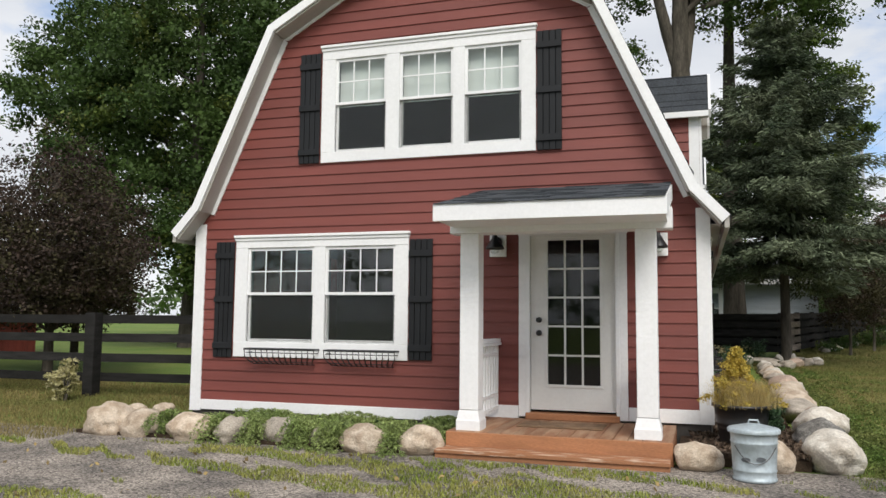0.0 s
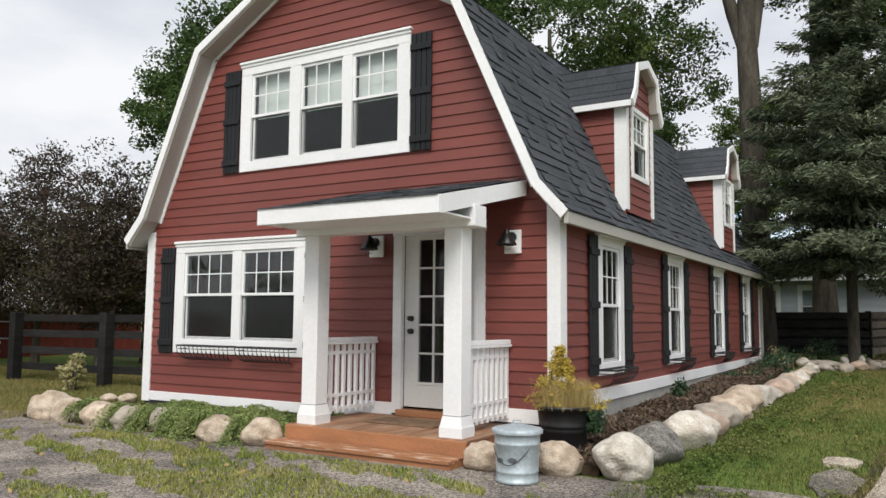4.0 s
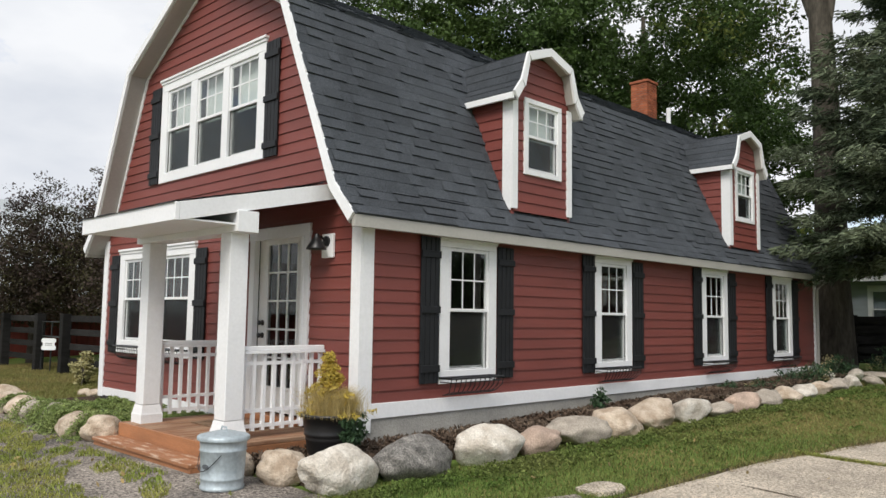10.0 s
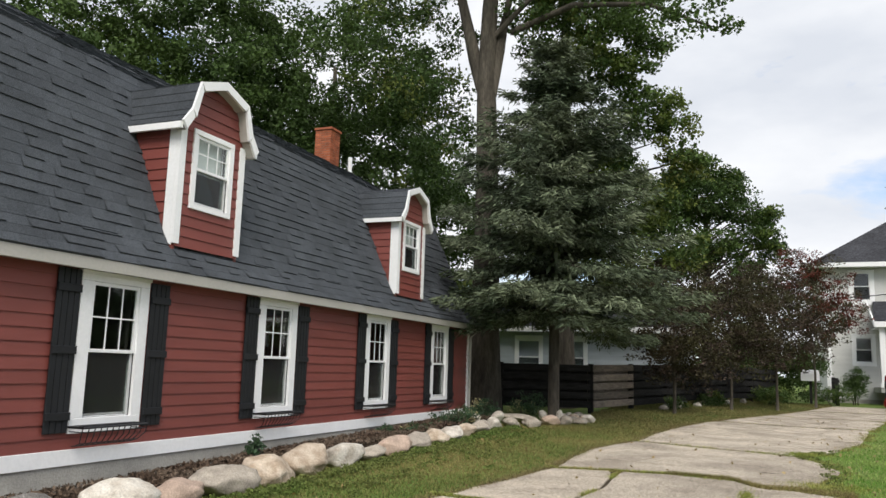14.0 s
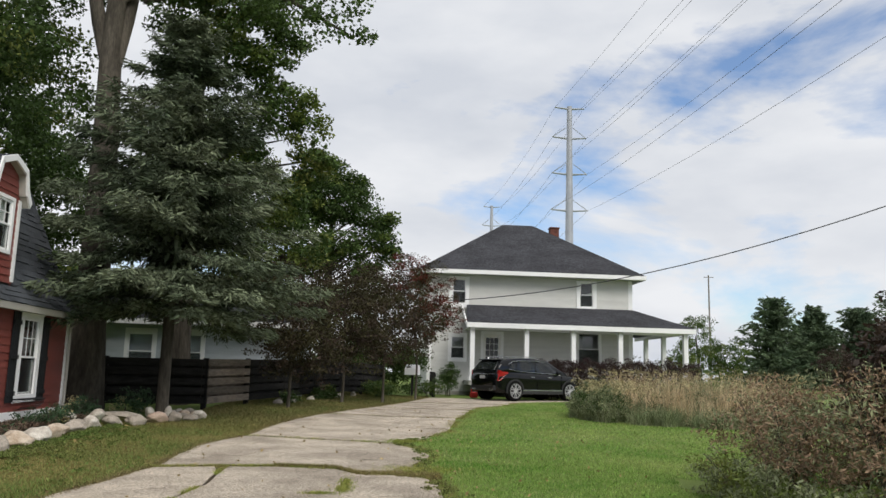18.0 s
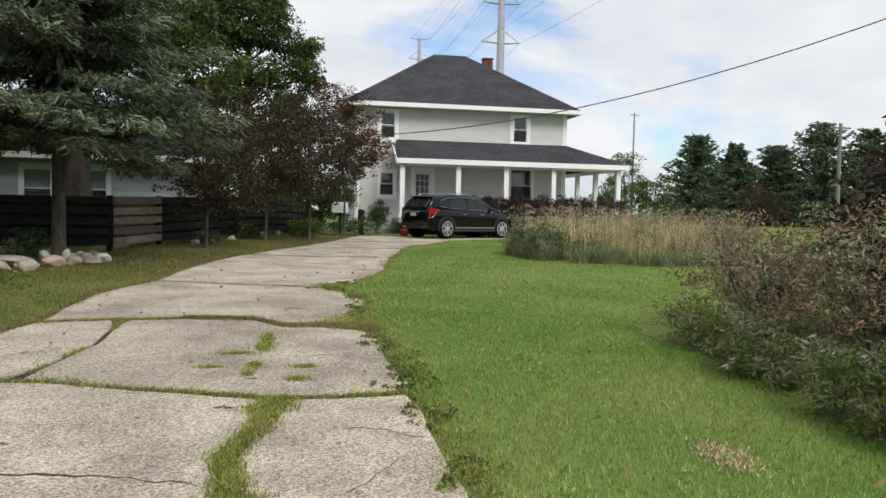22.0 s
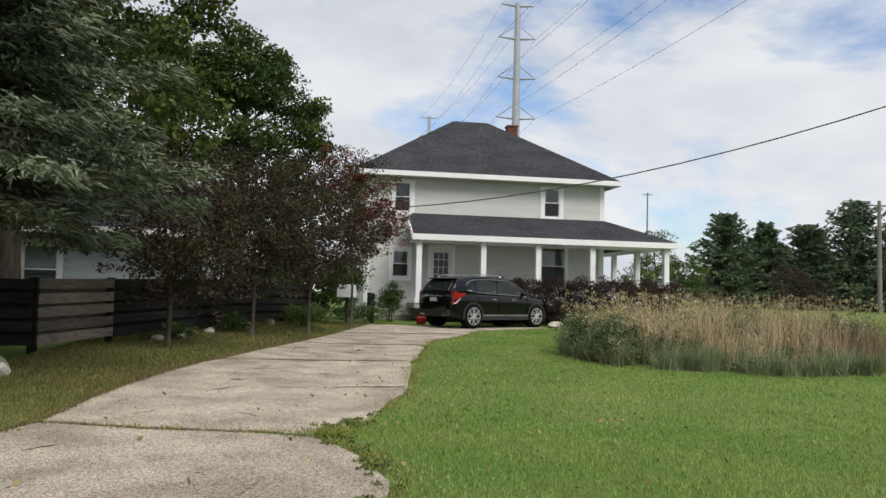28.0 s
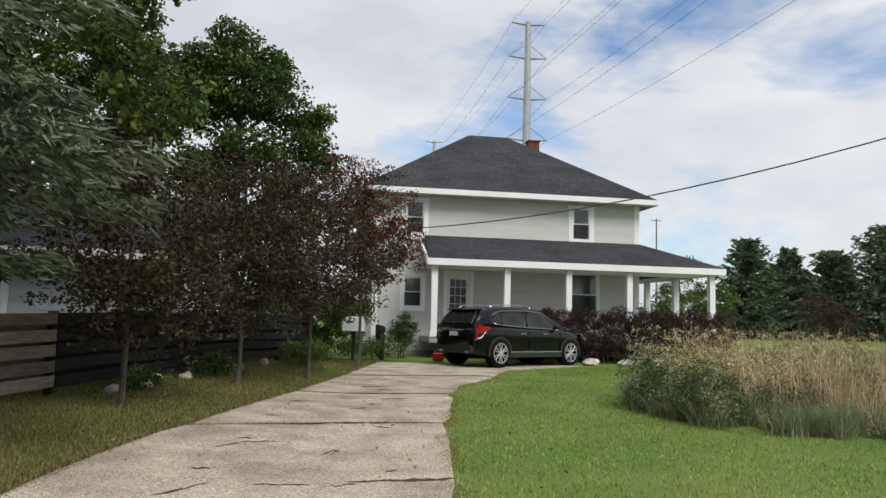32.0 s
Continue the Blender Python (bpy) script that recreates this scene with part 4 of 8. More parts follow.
# rows of tabs across the shed roof
S = pose(0, 0, 0, 0, 0, 90)
shingle_field(proof, (7.16, 2.636), (9.02, 3.075), 0.25, 2.43, singles=60, m=S)
mat_thing = part("doormat", B(-1.85, 8.25, 0.402, -0.95, 8.70, 0.415, bevel=0.004), mat("coir_mat", (0.21, 0.13, 0.075), 0.95, 0.3, 8, 0.8, 120))
tagged(mat_thing, "flat brown coir doormat on the porch deck", "doormat")


# ---- the white farmhouse ----
FY = 43.5
farm = thing("farmhouse", "two-storey pale grey clapboard farmhouse with hipped roof and porch", "house", at=(14.4, 44, 1))
farm.matrix_world = Matrix()
M_FARM = pose(0, FY, 0)
M_FEAST = pose(19.6, 0, 0, 0, 0, 90)
M_FWEST = pose(9.2, 0, 0, 0, 0, -90)
ROOFM = mat("dark_grey_shingles", (0.045, 0.046, 0.052), 0.95, 0.25, 0.8, 0.5, 60, rnd=0.05, island=0.08, spec=0.2, cell=0.3, cscale=14)
fw = [dict(x0=10.19, x1=11.21, z0=4.95, z1=6.50, units=[(10.38, 11.02)], s0=5.18, s1=6.38, meet=5.78), dict(x0=16.72, x1=17.76, z0=4.98, z1=6.50, units=[(16.91, 17.56)], s0=5.2, s1=6.4, meet=5.8),
      dict(x0=10.2, x1=11.15, z0=2.25, z1=3.65, units=[(10.36, 11.0)], s0=2.42, s1=3.5, meet=2.96), dict(x0=16.7, x1=18.0, z0=2.05, z1=3.92, units=[(16.82, 17.88)], s0=2.15, s1=3.84, meet=3.05)]
holes = [(w["units"][0][0], w["units"][0][1], w["s0"], w["s1"]) for w in fw]
opens = [(w["x0"], w["x1"], w["z0"], w["z1"]) for w in fw]
fdoor = (11.9, 12.95, 1.40, 3.75)
fwall = solid_wall("front_wall", M_FARM, [0.8, 6.7], lambda z: 9.2, lambda z: 19.6, holes + [fdoor], 0.2, CLAP, farm)
siding(fwall, M_FARM, 1.3, 6.65, lambda z: 9.2, lambda z: 19.6, opens + [fdoor], CLAP, 0.115, out=0.016)
for M, a, b in ((M_FEAST, 43.5, 52.5), (M_FWEST, -52.5, -43.5)):
    wl2 = solid_wall("side_wall", M, [0.8, 6.7], lambda z, a=a: a + (0.21 if a > 0 else 0), lambda z, b=b: b - (0.21 if b < 0 else 0), [], 0.2, CLAP, farm)
    siding(wl2, M, 1.3, 6.65, lambda z, a=a: a, lambda z, b=b: b, [], CLAP, 0.20, out=0.016)
part("back_wall", B(9.2, 52.5, 0.8, 19.6, 52.7, 6.7), CLAP, farm)
# added unseen floors, in the same shade-dark colour
part("floor", B(9.4, 43.71, 1.2, 19.4, 52.5, 1.38), SHADE_PLASTER, farm)
part("upper_floor", B(9.41, 43.71, 4.2, 19.39, 52.5, 4.4), SHADE_PLASTER, farm)
for w in fw:
    window(M_FARM, house=farm, cols=1, rows=1, cap=True, screen=True, **w)
for x0, x1 in ((9.17, 9.38), (19.42, 19.63)):
    part("corner_board", B(x0, FY - 0.03, 1.3, x1, FY - 0.001, 6.6), WHITE, farm)
# hipped roof
EX0, EX1, EY0, EY1, EZ = 8.62, 20.15, 42.9, 53.1, 6.80
bm = bmesh.new()
low = [bm.verts.new((x, y, EZ)) for x, y in ((EX0, EY0), (EX1, EY0), (EX1, EY1), (EX0, EY1))]
hi = [bm.verts.new((13.6, 48.0, 10.15)), bm.verts.new((15.3, 48.0, 10.15))]
for f in ((low[0], low[1], hi[1], hi[0]), (low[1], low[2], hi[1]), (low[2], low[3], hi[0], hi[1]), (low[3], low[0], hi[0]), low[::-1]):
    bm.faces.new(f)
froof = part("roof", bm, ROOFM, farm)


def farm_courses(parent, p0, p1, q0, q1, n, lift=0.009):
    """Shingle courses on a flat slope, from the low edge p0-p1 to the high edge q0-q1; each course is one strip with a thick lower edge."""
    p0, p1, q0, q1 = map(Vector, (p0, p1, q0, q1))
    nrm = (p1 - p0).cross(q0 - p0).normalized()
    if nrm.z < 0:
        nrm = -nrm
    bm = bmesh.new()
    for k in range(n):
        a, b = p0.lerp(q0, k / n), p1.lerp(q1, k / n)
        c, d = p1.lerp(q1, (k + 1) / n), p0.lerp(q0, (k + 1) / n)
        m = max(1, int((b - a).length / 0.9))
        for i in range(m):
            s, e = i / m, (i + 1) / m
            o = [a.lerp(b, s) + nrm * lift, a.lerp(b, e) + nrm * lift, d.lerp(c, e) + nrm * 0.004, d.lerp(c, s) + nrm * 0.004]
            u = [a.lerp(b, s), a.lerp(b, e)]
            v = [bm.verts.new(x) for x in o + u]
            bm.faces.new(v[:4])
            bm.faces.new((v[4], v[5], v[1], v[0]))
    return tagged(part("shingles", bm, ROOFM, parent), kind="stuff")


farm_courses(froof, (EX0, EY0, EZ), (EX1, EY0, EZ), (13.6, 48.0, 10.15), (15.3, 48.0, 10.15), 34)
farm_courses(froof, (EX0, EY1, EZ), (EX0, EY0, EZ), (13.6, 48.0, 10.15), (13.6, 48.0, 10.15), 30)
farm_courses(froof, (EX1, EY0, EZ), (EX1, EY1, EZ), (15.3, 48.0, 10.15), (15.3, 48.0, 10.15), 30)
part("fascia", B(EX0 - 0.02, EY0 - 0.04, EZ - 0.20, EX1 + 0.02, EY0 - 0.003, EZ + 0.0), WHITE, farm)
part("fascia", B(EX0 - 0.04, EY0, EZ - 0.20, EX0 - 0.003, EY1, EZ), WHITE, farm)
part("fascia", B(EX1 + 0.003, EY0, EZ - 0.20, EX1 + 0.04, EY1, EZ), WHITE, farm)
part("soffit", B(EX0, EY0, EZ - 0.18, EX1, FY - 0.03, EZ - 0.15), WHITE, farm)
fch = part("chimney", B(16.42, 48.3, 8.3, 16.92, 48.8, 10.12), mat("dark_red_brick", (0.13, 0.045, 0.032), 0.9, 0.3, 6, 0.4, 40), farm, "dark red brick chimney")
part("chimney_cap", B(16.38, 48.26, 10.121, 16.96, 48.84, 10.20, bevel=0.01), fch.data.materials[0], fch)
# wrap-round porch
P0, P1, PF = 11.0, 21.7, 41.2
fdeck = part("porch_deck", B(P0, PF, 1.15, P1, FY - 0.05, 1.36, bevel=0.01), mat("grey_porch_paint", (0.33, 0.33, 0.32), 0.6, 0.1, 2, 0.1, 30), farm)
part("porch_deck", B(19.7, FY - 0.04, 1.15, P1, 50.0, 1.36, bevel=0.01), fdeck.data.materials[0], farm)
bm = bmesh.new()
v = [bm.verts.new(c) for c in ((P0 - 0.15, PF - 0.2, 4.02), (P1 + 0.2, PF - 0.2, 4.02), (19.62, FY - 0.02, 5.05), (P0 + 0.1, FY - 0.02, 5.05), (P1 + 0.2, 50.0, 4.02), (19.62, 50.0, 5.05))]
bm.faces.new((v[0], v[1], v[2], v[3]))
bm.faces.new((v[1], v[4], v[5], v[2]))
bmesh.ops.solidify(bm, geom=bm.faces[:], thickness=0.05)
pr = part("porch_roof", bm, ROOFM, farm)
farm_courses(pr, (P0 - 0.15, PF - 0.2, 4.075), (P1 + 0.2, PF - 0.2, 4.075), (P0 + 0.1, FY - 0.02, 5.105), (19.62, FY - 0.02, 5.105), 14)
part("porch_fascia", B(P0 - 0.15, PF - 0.23, 3.83, P1 + 0.22, PF - 0.19, 4.06), WHITE, farm)
part("porch_fascia", B(P1 + 0.18, PF - 0.18, 3.83, P1 + 0.22, 50.0, 4.06), WHITE, farm)
part("porch_rake", prism(bmesh.new(), [(PF - 0.2, 4.07), (FY - 0.02, 5.12), (FY - 0.02, 4.95), (PF - 0.2, 3.85)], -(P0 - 0.12), -(P0 - 0.18), m=pose(0, 0, 0, 0, 0, 90)), WHITE, farm)
part("porch_ceiling", B(P0, PF, 3.84, P1, FY - 0.05, 3.87), WHITE, farm)
for x, y in [(11.15, 41.3), (13.74, 41.3), (16.0, 41.3), (18.29, 41.3), (21.5, 41.3), (21.5, 44.2), (21.5, 46.9), (21.5, 49.8)]:
    bm = B(x - 0.11, y - 0.11, 1.36, x + 0.11, y + 0.11, 3.84, bevel=0.01)
    box(bm, x - 0.14, y - 0.14, 1.36, x + 0.14, y + 0.14, 1.55)
    part("porch_post", bm, WHITE, farm)
fd = part("door", B(11.98, FY + 0.02, 1.40, 12.86, FY + 0.07, 3.66), DOOR, farm, "white door with a gridded window")
bm = bmesh.new()
for a, b, c, d in ((11.85, 11.98, 1.40, 3.8), (12.86, 12.99, 1.40, 3.8), (11.98, 12.86, 3.66, 3.8)):
    box(bm, a, FY - 0.04, c, b, FY + 0.02, d)
part("frame", bm, WHITE, fd)
DARKPANE = mat("dark_glass", (0.012, 0.013, 0.014), 0.06, 0.05, 2, 0)
for i in range(3):
    for k in range(5):
        part("pane", B(12.10 + i * 0.215, FY + 0.012, 1.95 + k * 0.31, 12.29 + i * 0.215, FY + 0.019, 2.235 + k * 0.31), DARKPANE, fd)
part("door_handle", B(12.79, FY - 0.01, 2.25, 12.83, FY + 0.019, 2.42), BLACK, fd)
part("basement", B(9.25, FY + 0.02, 0.5, 19.55, 52.4, 1.31), CONCRETE, farm)


# ---- trees ----
def in_blobs(rng, blobs, n, shell=0.5):
    """Points through ellipsoids (x, y, z, rx, ry, rz), more of them near the skin."""
    vol = np.array([b[3] * b[4] * b[5] for b in blobs]) ** 0.75
    pick = rng.choice(len(blobs), n, p=vol / vol.sum())
    b = np.array(blobs)[pick]
    d = rng.normal(size=(n, 3))
    d /= np.linalg.norm(d, axis=1)[:, None]
    r = rng.uniform(shell, 1.0, n)[:, None]
    return b[:, :3] + d * b[:, 3:] * r


def tree(name, label, base, trunk_r, blobs, material, clumps, per, size, crad, seed, top=0.8, bark=BARK, limbs=2, shell=0.45, second=None, lean=(0, 0), limb_above=0.0):
    """A tapered trunk that forks into limbs, with a crown of many small leaves in loose clumps."""
    rng = np.random.default_rng(seed)
    x, y = base
    z = ground_z(x, y) - 0.1
    t = thing(name, label, "tree", at=(x, y, z))
    t.matrix_world = Matrix()
    hi = max(b[2] + b[5] for b in blobs)
    H = z + (hi - z) * top
    pts, rad = [], []
    for k in range(9):
        f = k / 8
        pts.append((x + lean[0] * f + 0.25 * f * noise.noise((seed, f * 3, 0)), y + lean[1] * f + 0.25 * f * noise.noise((seed, f * 3, 7)), z + (H - z) * f))
        rad.append(trunk_r * (1.25 if k == 0 else 1.0) * (1 - 0.8 * f) + 0.012)
    bm = tube(bmesh.new(), pts, rad, 10)
    part("trunk", bm, bark, t, smooth=True)
    for b in blobs:
        for j in range(limbs if b[2] > limb_above else 0):
            e = Vector(b[:3]) + Vector((rng.uniform(-0.6, 0.6) * b[3], rng.uniform(-0.6, 0.6) * b[4], rng.uniform(-0.3, 0.7) * b[5]))
            f = min(0.92, max(0.4 if trunk_r > 0.2 else 0.25, (e.z - z - 0.45 * math.hypot(e.x - x, e.y - y)) / (H - z)))
            i = int(f * 8)
            s = Vector(pts[i]).lerp(Vector(pts[min(i + 1, 8)]), f * 8 - i)
            r0 = max(0.015, trunk_r * (1 - 0.8 * f) * 0.36)
            mid1 = s.lerp(e, 0.35) + Vector((0, 0, 0.10 * (e - s).length))
            mid2 = s.lerp(e, 0.7) + Vector((rng.normal() * 0.15, rng.normal() * 0.15, 0.06 * (e - s).length))
            part("limb", tube(bmesh.new(), [s, mid1, mid2, e], [r0, r0 * 0.7, r0 * 0.4, 0.008], 6), bark, t, smooth=True)
    c = in_blobs(rng, blobs, clumps, shell)
    c[:, 2] = np.maximum(c[:, 2], z + 0.6)
    groups = [(c, material, "crown")]
    if second:
        sel = rng.random(len(c)) < second[1]
        groups = [(c[~sel], material, "crown"), (c[sel], second[0], "crown")]
    for cc, m, nm in groups:
        co = leaves(rng, cc, crad * rng.uniform(0.6, 1.3, len(cc)), per, size)
        raw_mesh(nm, co, 4, len(co) // 4, m, t)
    return t


def conifer(name, label, base, height, radius, low, material, seed, whorls=30, per=9, dens=26, needle=0.13, up=0.0, taper=0.85, hang=0.15, slim=0.26):
    """A spruce or pine: whorls of drooping boughs, each a flat spray of many short needle tufts."""
    rng = np.random.default_rng(seed)
    x, y = base
    z0 = ground_z(x, y) - 0.1
    t = thing(name, label, "tree", at=(x, y, z0))
    t.matrix_world = Matrix()
    part("trunk", tube(bmesh.new(), [(x, y, z0), (x, y, z0 + height * 0.5), (x, y, z0 + height)], [0.0145 * height, 0.010 * height, 0.01], 10), BARK, t, smooth=True)
    quads, twigs = [], bmesh.new()
    for w in range(whorls):
        f = (w + rng.uniform(-0.4, 0.4)) / whorls
        f = min(max(f, 0), 0.995)
        zc = low + (height - low) * f
        L = radius * ((1 - f) ** taper) * (0.72 + 0.28 * min(1, f * 8)) + 0.12
        n = max(4, int(per * (1 - 0.45 * f)))
        a0 = rng.uniform(0, 6.28)
        for k in range(n):
            a = a0 + 6.283 * k / n + rng.normal() * 0.2
            l = L * rng.uniform(0.5, 1.3)
            rise = up - 0.18 + 0.55 * f + rng.normal() * 0.06
            d = np.array([math.cos(a), math.sin(a), 0.0])
            side = np.array([-d[1], d[0], 0.0])
            m = int(dens * (0.35 + l / radius))
            s = rng.uniform(0.18, 1.0, m) ** 0.8
            spread = (0.10 + 0.30 * s * (1.15 - s) * 1.6) * l * 0.62
            off = rng.uniform(-1, 1, m) * spread
            zz = zc + l * (rise * s - 0.10 * s * s + 0.10 * s ** 4) - np.abs(off) * 0.22 - rng.uniform(0, 0.09, m)
            p = np.array([x, y, z0]) + d * (s * l)[:, None] + side * off[:, None]
            p[:, 2] = z0 + zz
            dirs = d * 0.8 + side * (np.sign(off) * 0.7)[:, None] + rng.normal(size=(m, 3)) * 0.35
            dirs[:, 2] -= hang
            dirs /= np.linalg.norm(dirs, axis=1)[:, None]
            # each tuft: three crossed slivers
            for j in range(3):
                wv = np.cross(dirs, rng.normal(size=(m, 3)))
                wv /= np.linalg.norm(wv, axis=1)[:, None]
                ln = needle * rng.uniform(0.9, 2.1, m)[:, None]
                wd = needle * slim
                q = p + rng.normal(size=(m, 3)) * 0.05
                quads.append(np.stack([q - wv * wd, q + dirs * ln * 0.6 + wv * wd * 0.2 - wv * wd, q + dirs * ln, q + wv * wd], 1))
            if k % 2 == 0:
                e = np.array([x, y, z0]) + d * l * 0.85
                tube(twigs, [(x, y, z0 + zc), (e[0], e[1], z0 + zc + l * (rise * 0.85 - 0.08))], [0.022 * (1 - f) + 0.005, 0.004], 4, cap=False)
    # short inner twigs that hide the trunk
    m = int(dens * whorls * 2.5)
    f, a, r = rng.uniform(0.05, 0.95, m), rng.uniform(0, 6.283, m), rng.uniform(0.12, 0.55, m)
    r = r * radius * 0.5 * (1 - f)
    p = np.stack([x + r * np.cos(a), y + r * np.sin(a), z0 + low + (height - low) * f + rng.normal(size=m) * 0.1], 1)
    dirs = np.stack([np.cos(a), np.sin(a), rng.normal(size=m) * 0.5 - 0.4], 1)
    wv = np.stack([-np.sin(a), np.cos(a), np.zeros(m)], 1) * needle * 0.5
    quads.append(np.stack([p - wv, p + dirs * needle * 1.2 - wv * 0.8, p + dirs * needle * 2.2, p + wv], 1))
    co = np.concatenate(quads).reshape(-1, 3)
    raw_mesh("needles", co, 4, len(co) // 4, material, t)
    tagged(part("bough", twigs, BARK, t), kind="stuff")
    return t


# the tall tree at the back corner of the cottage
oak = tree("oak_tree", "tall tree with thick forked trunk and high leafy crown", (-0.27, 23.95), 0.42,
     [(-1.5, 25, 14.5, 4.5, 4, 3.0), (3.0, 24.5, 13.5, 4.0, 3.2, 2.0), (1.0, 26.5, 16.5, 5, 4, 3), (-4.5, 25.5, 12.0, 3.0, 3, 1.8), (5.0, 22.4, 10.3, 1.5, 1.4, 0.8), (5.8, 22.5, 9.5, 0.75, 0.6, 0.5), (3.4, 23.0, 11.0, 1.8, 1.6, 0.9), (0.8, 24.6, 11.2, 1.8, 1.6, 0.9), (-2.4, 24.6, 9.8, 1.5, 1.4, 0.9), (-3.4, 25.6, 8.0, 1.4, 1.3, 0.9), (-1.6, 24.4, 8.4, 0.7, 0.8, 0.7), (-2.8, 27.5, 9.6, 1.6, 1.6, 1.1), (-5.2, 27.0, 10.4, 2.0, 1.8, 1.2)],
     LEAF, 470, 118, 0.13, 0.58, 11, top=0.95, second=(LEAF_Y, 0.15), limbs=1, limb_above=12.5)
for pts, r in (([(-0.35, 23.98, 9.0), (-0.7, 23.9, 10.2), (-1.15, 23.8, 12.2), (-1.8, 24.2, 14.5)], 0.22), ([(-0.30, 23.98, 9.2), (-0.1, 24.1, 10.5), (0.25, 24.3, 12.6), (0.9, 24.6, 15.0)], 0.24), ([(0.3, 24.1, 11.0), (2.2, 23.4, 11.2), (4.2, 22.7, 10.6), (5.7, 22.5, 9.7)], 0.10)):
    part("limb", tube(bmesh.new(), pts, [r, r * 0.85, r * 0.6, r * 0.25], 8), BARK, oak, smooth=True)
tree("maple_tree", "tall yellow-green maple rising behind the spruce", (1.15, 26.9), 0.36,
     [(3.0, 25.4, 10.6, 1.7, 1.5, 1.2), (3.7, 25.8, 8.9, 1.0, 1.0, 0.9), (4.4, 26.3, 8.3, 0.8, 0.9, 0.8), (4.7, 26.5, 7.2, 0.6, 0.7, 0.6), (2.4, 26.0, 8.0, 1.3, 1.0, 0.9), (3.9, 26.4, 6.3, 0.9, 0.8, 0.8), (2.0, 25.8, 12.4, 2.2, 1.8, 1.4), (1.2, 26.6, 14.5, 2.4, 2.0, 1.4), (4.4, 26.6, 5.0, 0.8, 0.8, 0.9)],
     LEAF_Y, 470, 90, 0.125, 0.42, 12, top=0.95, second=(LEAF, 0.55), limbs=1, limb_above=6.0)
# the wood behind the cottage
for i, (bx, by, r, top, seed) in enumerate([(-8.9, 30, 4.8, 16.5, 21), (-13.0, 27.5, 4.8, 17.0, 22), (-18.5, 31, 5.0, 14.5, 24), (-9.5, 37, 5.0, 14, 25)]):
    tree("maple_tree", "large dark-leaved maple behind the cottage", (bx, by), 0.32,
         [(bx, by, top - 3.4, r * 0.8, r * 0.8, 3.4), (bx - r * 0.5, by - 0.6, top - 6.2, r * 0.62, r * 0.7, 2.6), (bx + r * 0.5, by - 0.4, top - 6.0, r * 0.62, r * 0.7, 2.6), (bx, by - r * 0.5, top - 8.0, r * 0.8, r * 0.5, 2.2), (bx, by, 5.0, r * 0.8, r * 0.7, 2.4), (bx, by - 0.5, top - 10.5, r * 0.85, r * 0.6, 2.2)],
         LEAF, 700 if i else 430, 135, 0.165, 0.72, seed, top=0.8)
# the big maple that stands free to the west
# a small share of paler leaves puts sunlit highlights into the crown
tree("maple_tree", "broad green maple with dense rounded crown behind the fence", (-17.0, 23.6), 0.34,
     [(-13.3, 23.2, 4.3, 1.7, 1.6, 1.5), (-12.6, 23.4, 6.2, 1.8, 1.8, 1.6), (-15.6, 22.4, 3.4, 1.6, 1.4, 1.0), (-17, 24, 10.5, 4.6, 4.4, 4.0), (-20.6, 23.2, 7.6, 2.7, 2.8, 2.8), (-20.2, 23.6, 11.0, 2.6, 2.6, 2.4), (-14.2, 23.6, 8.0, 3.2, 3.0, 3.4), (-18.2, 22.6, 5.2, 3.2, 2.8, 2.0), (-14.6, 22.6, 4.8, 3.0, 2.6, 2.0), (-16.5, 24, 14.5, 3.2, 3, 2.2), (-23.0, 23.8, 10.6, 2.4, 2.4, 2.8), (-22.2, 23.6, 7.4, 2.0, 2.0, 1.8), (-21.0, 24, 13.2, 2.2, 2.2, 1.8)],
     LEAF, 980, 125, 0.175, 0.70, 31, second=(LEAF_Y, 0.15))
# beyond the fence, towards the farmhouse
tree("maple_tree", "yellow-green maple beyond the black fence", (0.2, 41.0), 0.26,
     [(0.4, 41, 10.8, 1.5, 1.8, 1.1), (-1.7, 41.5, 9.6, 1.8, 1.8, 1.5), (1.5, 40.6, 8.8, 1.3, 1.5, 1.6), (-0.2, 40.8, 7.2, 2.4, 1.8, 1.5), (0.6, 41, 5.2, 2.4, 1.8, 1.2), (-3.0, 41, 7.6, 1.6, 1.6, 2.0), (1.4, 41, 10.3, 0.7, 1.2, 0.5), (-1.6, 41, 11.6, 1.3, 1.4, 0.9), (-3.4, 41, 10.8, 1.5, 1.5, 1.6)], LEAF_Y, 820, 56, 0.16, 0.5, 41, second=(LEAF, 0.4), limbs=3)
